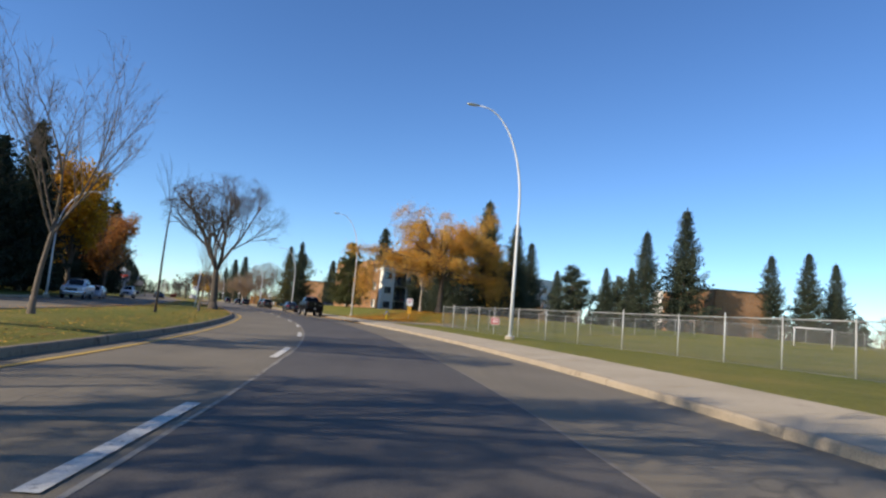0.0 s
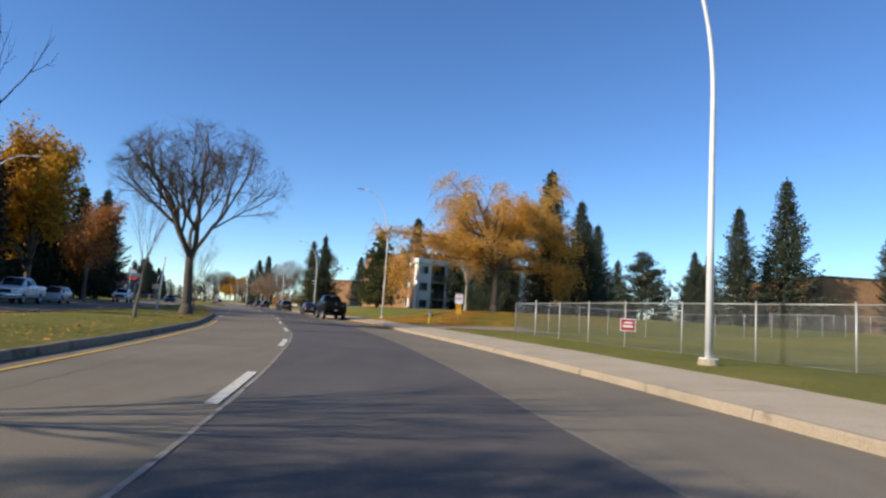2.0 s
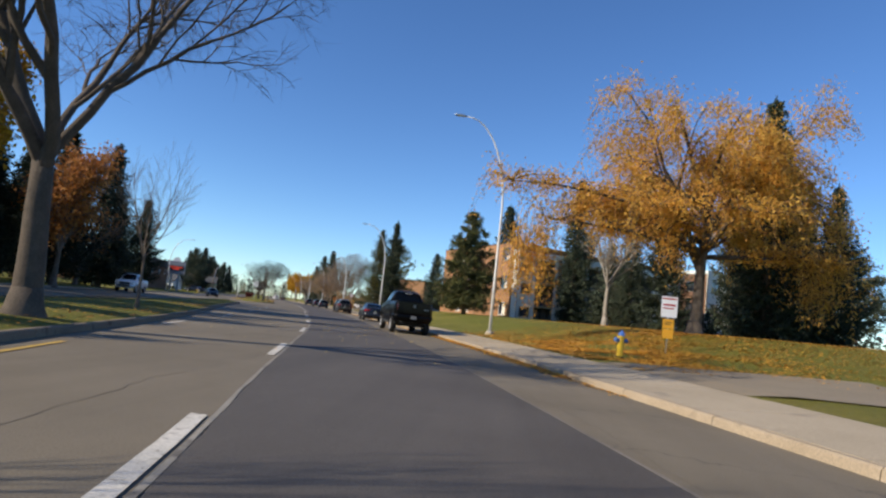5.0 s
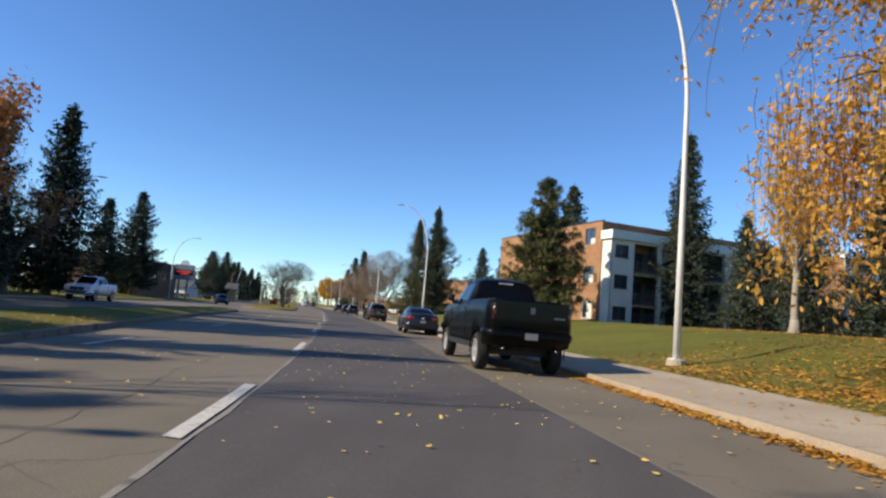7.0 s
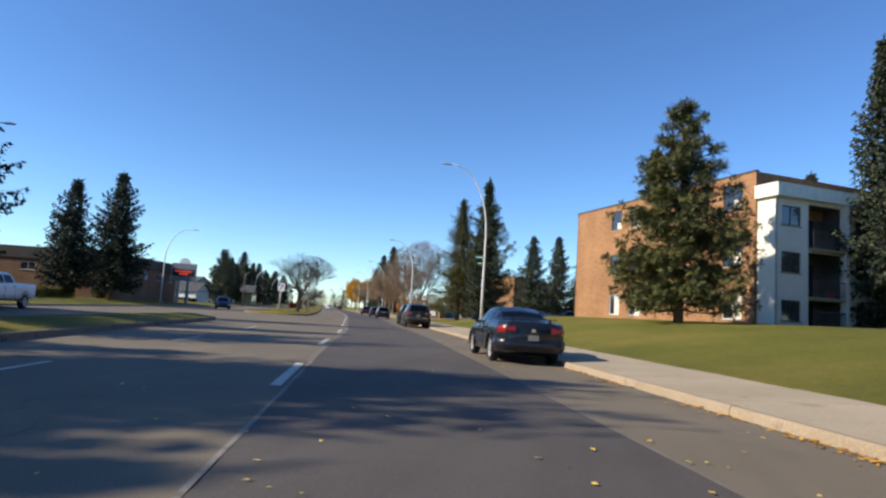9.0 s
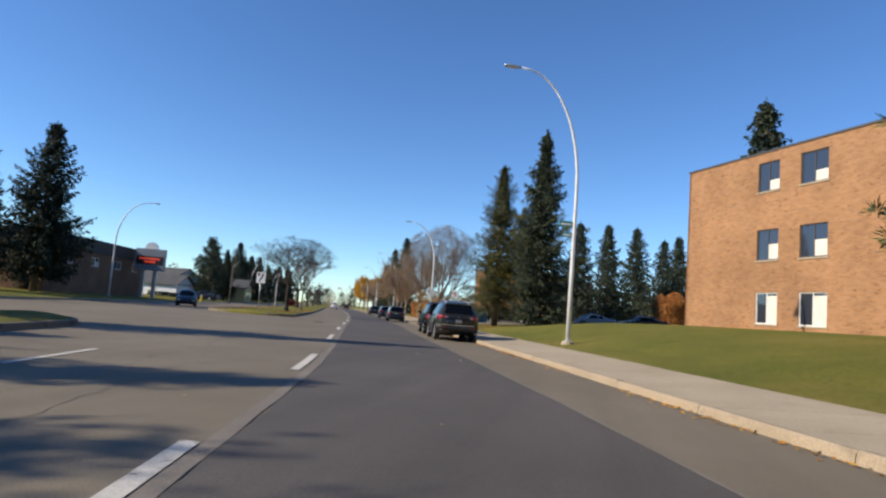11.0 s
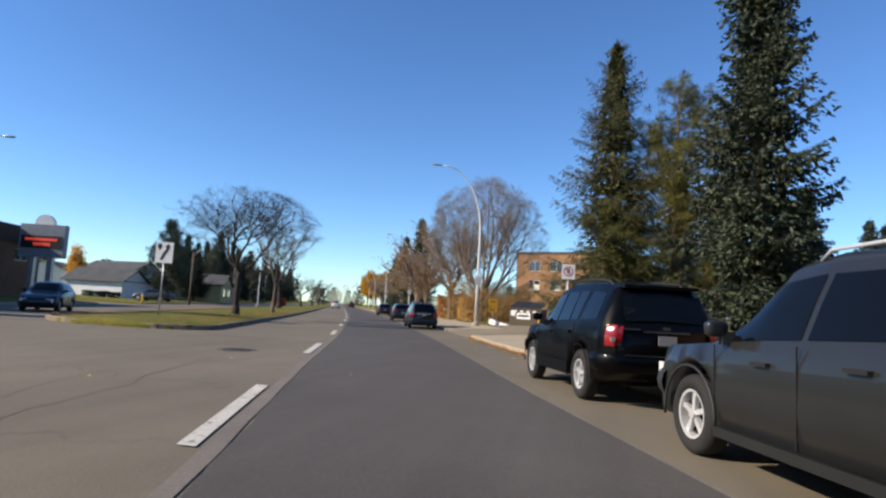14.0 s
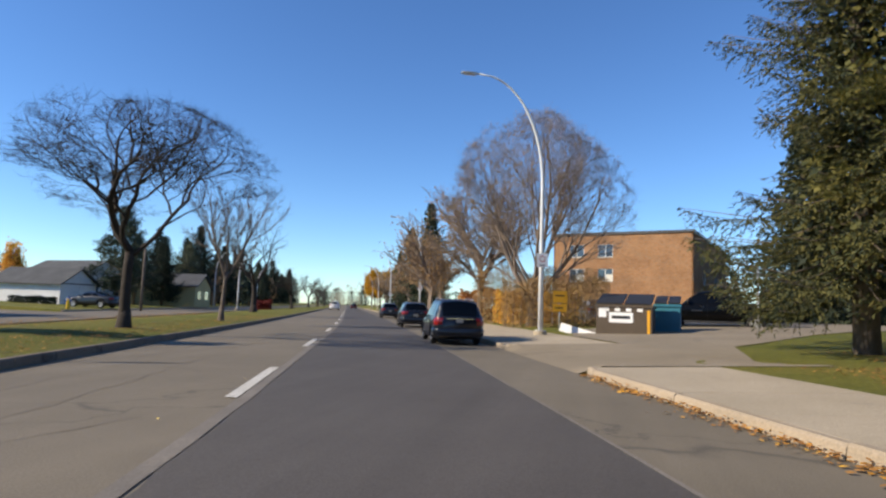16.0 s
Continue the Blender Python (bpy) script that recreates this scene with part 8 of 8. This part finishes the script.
# fallen leaves: a drift along the kerb, on the lawn under the orange tree, and singly on the road
def litter(name, spots, label, size, seed, mat=None):
    rng = random.Random(seed)
    V, F = [], []
    for x, y, z in spots:
        s = size * rng.uniform(0.6, 1.4)
        a = rng.uniform(0, 6.28)
        u = Vector((math.cos(a), math.sin(a), rng.uniform(-0.25, 0.25))) * s
        w = Vector((-math.sin(a), math.cos(a), rng.uniform(-0.3, 0.3))) * s * 0.65
        c = Vector((x, y, z + 0.012 + abs(u.z) + abs(w.z)))
        k = len(V)
        V += [c - u, c - u * 0.2 + w, c + u, c - u * 0.2 - w]
        F.append((k, k + 1, k + 2, k + 3))
    ob = mesh_object(name, V, F, mat or LEAF_LITTER)
    return tagged(ob, label, "leaves", kind="stuff")


rng = random.Random(77)
spots = []
for _ in range(26000):
    a, r = rng.uniform(0, 6.28), 15 * rng.random() ** 0.85
    x, y = 3.5 + r * math.cos(a), 79.0 + r * 0.75 * math.sin(a)
    if (x - XL(y)) > d_kerb(y) + (pave_width(y) + 0.2 if rng.random() < 0.93 else 0.6) and y > 67:
        spots.append((x, y, ground_z(x, y)))
for _ in range(2500):
    a, r = rng.uniform(0, 6.28), 7 * rng.random() ** 0.7
    x, y = 3.0 + r * math.cos(a), 97.0 + r * math.sin(a)
    if (x - XL(y)) > d_kerb(y) + 3.4:
        spots.append((x, y, ground_z(x, y)))
for _ in range(40000):
    # the thick carpet on the sunny slope before the trunk
    y = rng.gauss(73, 4.5)
    e = abs(rng.gauss(0, 3.6))
    p = at(d_kerb(y) + pave_width(y) + 0.15 + e, y)
    if y > 65 and 0.6 + math.sin(1.1 * p.x + 0.7 * y) * math.sin(0.9 * y - 0.4 * p.x) > rng.random() * 0.9:
        spots.append((p.x, p.y, ground_z(p.x, p.y)))
litter("fallen_leaves", spots, "orange fallen leaves scattered on the lawn", 0.050, 1)
spots = []
for _ in range(5200):
    y = rng.choice((rng.uniform(60, 92), rng.uniform(72, 88), rng.uniform(76, 88), rng.uniform(92, 152)))
    p = at(d_kerb(y) - abs(rng.gauss(0, 0.16)) - 0.02, y)
    if math.sin(y * 1.3) + math.sin(y * 0.53) > -0.3 or y < 92:
        spots.append((p.x, p.y, 0.0))
for _ in range(3600):
    y = rng.uniform(63, 84)
    h = abs(rng.gauss(0, 0.17 + 0.05 * math.sin(2.1 * y)))
    p = at(d_kerb(y) - h - 0.01, y)
    spots.append((p.x, p.y, 0.05 * max(0.0, 1 - h / 0.3) * rng.random()))
litter("fallen_leaves", spots, "orange leaf drift in the gutter", 0.042, 2)
spots = []
for _ in range(460):
    y = rng.gauss(79, 6)
    p = at(rng.uniform(0.2, 6.5) if rng.random() < 0.85 else rng.uniform(-4, 0), y)
    spots.append((p.x, p.y, 0.008))
for _ in range(30):
    y = rng.uniform(60, 150)
    p = at(rng.uniform(-3, 6), y)
    spots.append((p.x, p.y, 0.008))
litter("fallen_leaves", spots, "yellow leaves scattered singly on the road", 0.034, 3, LEAF_ROAD)
spots = []
for _ in range(8000):
    y = rng.uniform(4, 84)
    e = median_edges(y)
    p = at(rng.uniform(e[1], e[0]), y)
    spots.append((p.x, p.y, 0.24))
litter("fallen_leaves", spots, "orange fallen leaves on the grass median", 0.045, 4)
spots = []
for _ in range(5000):
    a, r = rng.uniform(0, 6.28), 9 * rng.random() ** 0.6
    x, y = -29.0 + r * math.cos(a), 150.5 + r * 0.7 * math.sin(a)
    d = x - XL(y)
    if d > d_kerb(y) * 1.08 + 3.6 and not (y > 153 and d < 16):
        spots.append((x, y, ground_z(x, y)))
for _ in range(900):
    y = rng.uniform(120, 165)
    p = at(d_kerb(y) - abs(rng.gauss(0, 0.13)) - 0.02, y)
    if math.sin(y * 1.1) + math.sin(y * 0.41) > -0.4 and not 152.5 < y < 160.5:
        spots.append((p.x, p.y, 0.0))
for _ in range(8000):
    y = rng.uniform(144, 180)
    e = median_edges(y)
    p = at(rng.uniform(e[1], e[0]), y)
    spots.append((p.x, p.y, 0.24))
for _ in range(1300):
    y = rng.uniform(138, 152.8)
    h = abs(rng.gauss(0, 0.13 + 0.05 * math.sin(2.3 * y) + 0.03 * math.sin(6.1 * y)))
    p = at(d_kerb(y) - h - 0.01, y)
    spots.append((p.x, p.y, 0.06 * max(0.0, 1 - h / 0.25) * rng.random()))
for _ in range(6000):
    x, y = rng.uniform(-32, -20), rng.uniform(143, 157)
    if x - XL(y) > d_kerb(y) + 3.4 + abs(rng.gauss(0, 1.2)) and not (y > 153 and x < -28.5):
        spots.append((x, y, ground_z(x, y)))
litter("fallen_leaves", spots, "brown and orange fallen leaves on grass and in the gutter", 0.034, 5, LEAF_BROWN)

# ---- waste container ----
BIN_BROWN = surface("brown_painted_steel", (0.075, 0.055, 0.035), (0.10, 0.075, 0.05), 1.5, 20, 0.6, stain=((0.04, 0.03, 0.02), 3, 0.6))
BIN_BLUE = plain("teal_blue_steel", (0.03, 0.16, 0.22), 0.5)
def dumpster(m, label, mat, w=2.1, d=1.7, h=1.45, lid=True, boards=True):
    root = thing("waste_container", m, label, "waste container")
    part("body", boxes((-w / 2, 0, 0.1, w / 2, d, h)), mat, root, bevel=0.03)
    for k in range(4):
        x = -w / 2 + 0.3 + k * (w - 0.6) / 3
        part("rib", boxes((x - 0.05, d, 0.15, x + 0.05, d + 0.05, h - 0.1)), mat, root)
    part("rim", boxes((-w / 2 - 0.05, -0.05, h - 0.1, w / 2 + 0.05, 0.0, h)), mat, root)
    part("rim", boxes((-w / 2 - 0.05, d, h - 0.1, w / 2 + 0.05, d + 0.06, h)), mat, root)
    if lid:
        for a, b in ((-w / 2, -0.02), (0.02, w / 2)):
            bm = boxes((a, -0.06, 0, b, d, 0.06))
            bmesh.ops.rotate(bm, verts=bm.verts, cent=(0, 0, 0), matrix=Matrix.Rotation(radians(14), 3, "X"))
            bmesh.ops.translate(bm, verts=bm.verts, vec=(0, 0, h + 0.01))
            part("lid", bm, TRIM, root, "black plastic lid", bevel=0.02)
    if boards:
        q = part("label", boxes((-0.55, -0.012, 0.75, 0.35, -0.004, 1.15)), SIGN_WHITE, root, "pale sticker with grey bars")
        part("marking", boxes((-0.45, -0.018, 0.9, 0.25, -0.013, 1.02)), TRIM, q)
        q = part("label", boxes((-0.95, -0.012, 0.95, -0.65, -0.004, 1.3)), SIGN_WHITE, root, "pale sticker")
        for k in range(4):
            part("reflector", boxes((-0.75 + k * 0.42, -0.012, h - 0.26, -0.55 + k * 0.42, -0.004, h - 0.14)), SIGN_WHITE, root)
        part("reflector", boxes((0.88, -0.012, 0.30, 0.98, -0.004, h - 0.2)), SIGN_YELLOW, root, "yellow corner strip")
    return root


dumpster(pose(-32.7, 165.3, 0.13, 0, 0, -10), "brown steel waste container with black lids on a driveway", BIN_BROWN)
dumpster(pose(-30.85, 167.3, 0.18, 0, 0, -10), "teal blue waste container behind a brown one", BIN_BLUE, 1.0, 1.3, 1.5, True, False)
b = thing("plank", pose(-34.4, 165.9, 0.25, 0, 14, -16), "white board leaning beside a waste container", "board")
part("board", boxes((-0.85, -0.03, 0, 0.85, 0.03, 0.34)), SIGN_WHITE, b, bevel=0.01)


# ---- distant woods ----
TWIG_HAZE = leafy("bare_autumn_twigs", [(0.20, 0.145, 0.10), (0.27, 0.19, 0.125), (0.33, 0.21, 0.11), (0.25, 0.19, 0.14)], 0.9, 0.1)


def far_wood(spots, mat, label, seed, pointed):
    """Far trees, too many to count, as ragged crowns of small sprays on stems, in one mesh."""
    rng = random.Random(seed)
    V, F = [], []
    for x, y, h, r in spots:
        base = Vector((x, y, ground_z(x, y) if abs(x - XL(y)) < 90 else 1.0))
        tube_into(V, F, [base, base + Vector((0, 0, h * 0.8))], [0.16, 0.04], 5)
        for _ in range(int(190 if pointed else 270)):
            f = rng.random() ** (1.5 if pointed else 1.0)
            a = rng.uniform(0, 6.28)
            wide = (1 - f) ** 0.9 if pointed else math.sqrt(max(0.02, 1 - (2 * f - 0.9) ** 2))
            q = r * wide * math.sqrt(rng.random()) * (1 + 0.25 * math.sin(3 * a + 9 * f + x))
            p = base + Vector((q * math.cos(a), q * math.sin(a), h * (0.08 + 0.92 * f)))
            s = (rng.uniform(0.3, 0.9) if pointed else rng.uniform(0.17, 0.48)) * (0.5 + 0.06 * h)
            u = Vector((math.cos(a) + rng.gauss(0, 0.5), math.sin(a) + rng.gauss(0, 0.5), rng.gauss(-0.4 if pointed else 0.5, 0.5))).normalized()
            w = u.orthogonal().normalized()
            w.rotate(Matrix.Rotation(rng.uniform(0, 6.28), 3, u))
            k = len(V)
            g = 0.4 if pointed else 0.3
            V += [p, p + u * s + w * s * g, p + u * s * 1.8, p + u * s - w * s * g]
            F.append((k, k + 1, k + 2, k + 3))
    return tagged(mesh_object("far_wood", V, F, mat), label, "trees", kind="stuff")


rng = random.Random(91)
dark, pale = [], []


def row(x0, y0, x1, y1, step, lo, hi, share):
    length = math.hypot(x1 - x0, y1 - y0)
    for i in range(int(length / step)):
        f = (i + rng.uniform(0.1, 0.9)) * step / length
        x, y = x0 + (x1 - x0) * f + rng.gauss(0, 2), y0 + (y1 - y0) * f + rng.gauss(0, 4)
        h = rng.uniform(lo, hi)
        (dark if rng.random() < share else pale).append((x, y, h, h * (0.24 if rng.random() < 0.5 else 0.32)))


row(14, 178, 170, 150, 2.4, 5, 10, 0.5)
row(20, 140, 120, 128, 2.4, 2.5, 5, 0.4)
row(30, 200, 230, 170, 4.5, 7, 13, 0.55)
row(100, 150, 190, 60, 4.5, 6, 11, 0.5)
row(-34, 250, 60, 225, 2.5, 6, 12, 0.5)
row(-22, 205, 40, 185, 2.4, 3, 6, 0.35)
row(-75, 430, 20, 330, 5, 8, 14, 0.5)
row(-128, 226, -215, 205, 3.2, 5, 8, 0.6)
row(-102, 232, -112, 266, 2.6, 5, 8, 0.75)
row(-128, 250, -270, 340, 5, 6, 9, 0.6)
row(-118, 260, -175, 420, 6, 7, 12, 0.6)
row(-60, 40, -72, 130, 4.0, 8, 14, 0.75)
row(-52, 10, -58, 45, 4.0, 8, 14, 0.7)
row(-160, 480, -260, 620, 8, 9, 14, 0.5)
row(-250, 620, -120, 560, 8, 9, 13, 0.4)
far_wood(dark, NEEDLE_DARK, "far dark evergreen trees along the horizon", 92, True)
far_wood(pale, TWIG_HAZE, "far bare and rust autumn trees along the horizon", 93, False)

# notice beside the driveway
b = thing("notice_sign", pose(-36.0, 176.0, ground_z(-36.0, 176.0), 0, 0, 8), "two orange notice boards on a post under a maple", "sign")
part("post", boxes((-0.04, 0.03, -0.2, 0.04, 0.11, 1.6)), GALV, b)
for z in (0.75, 1.35):
    q = part("board", boxes((-0.5, -0.01, z, 0.5, 0.028, z + 0.5)), SIGN_YELLOW, b, "orange board with dark bars", bevel=0.008)
    part("marking", boxes((-0.36, -0.016, z + 0.28, 0.36, -0.0105, z + 0.34)), SIGN_BLACK, q)
    part("marking", boxes((-0.36, -0.016, z + 0.14, 0.2, -0.0105, z + 0.19)), SIGN_BLACK, q)
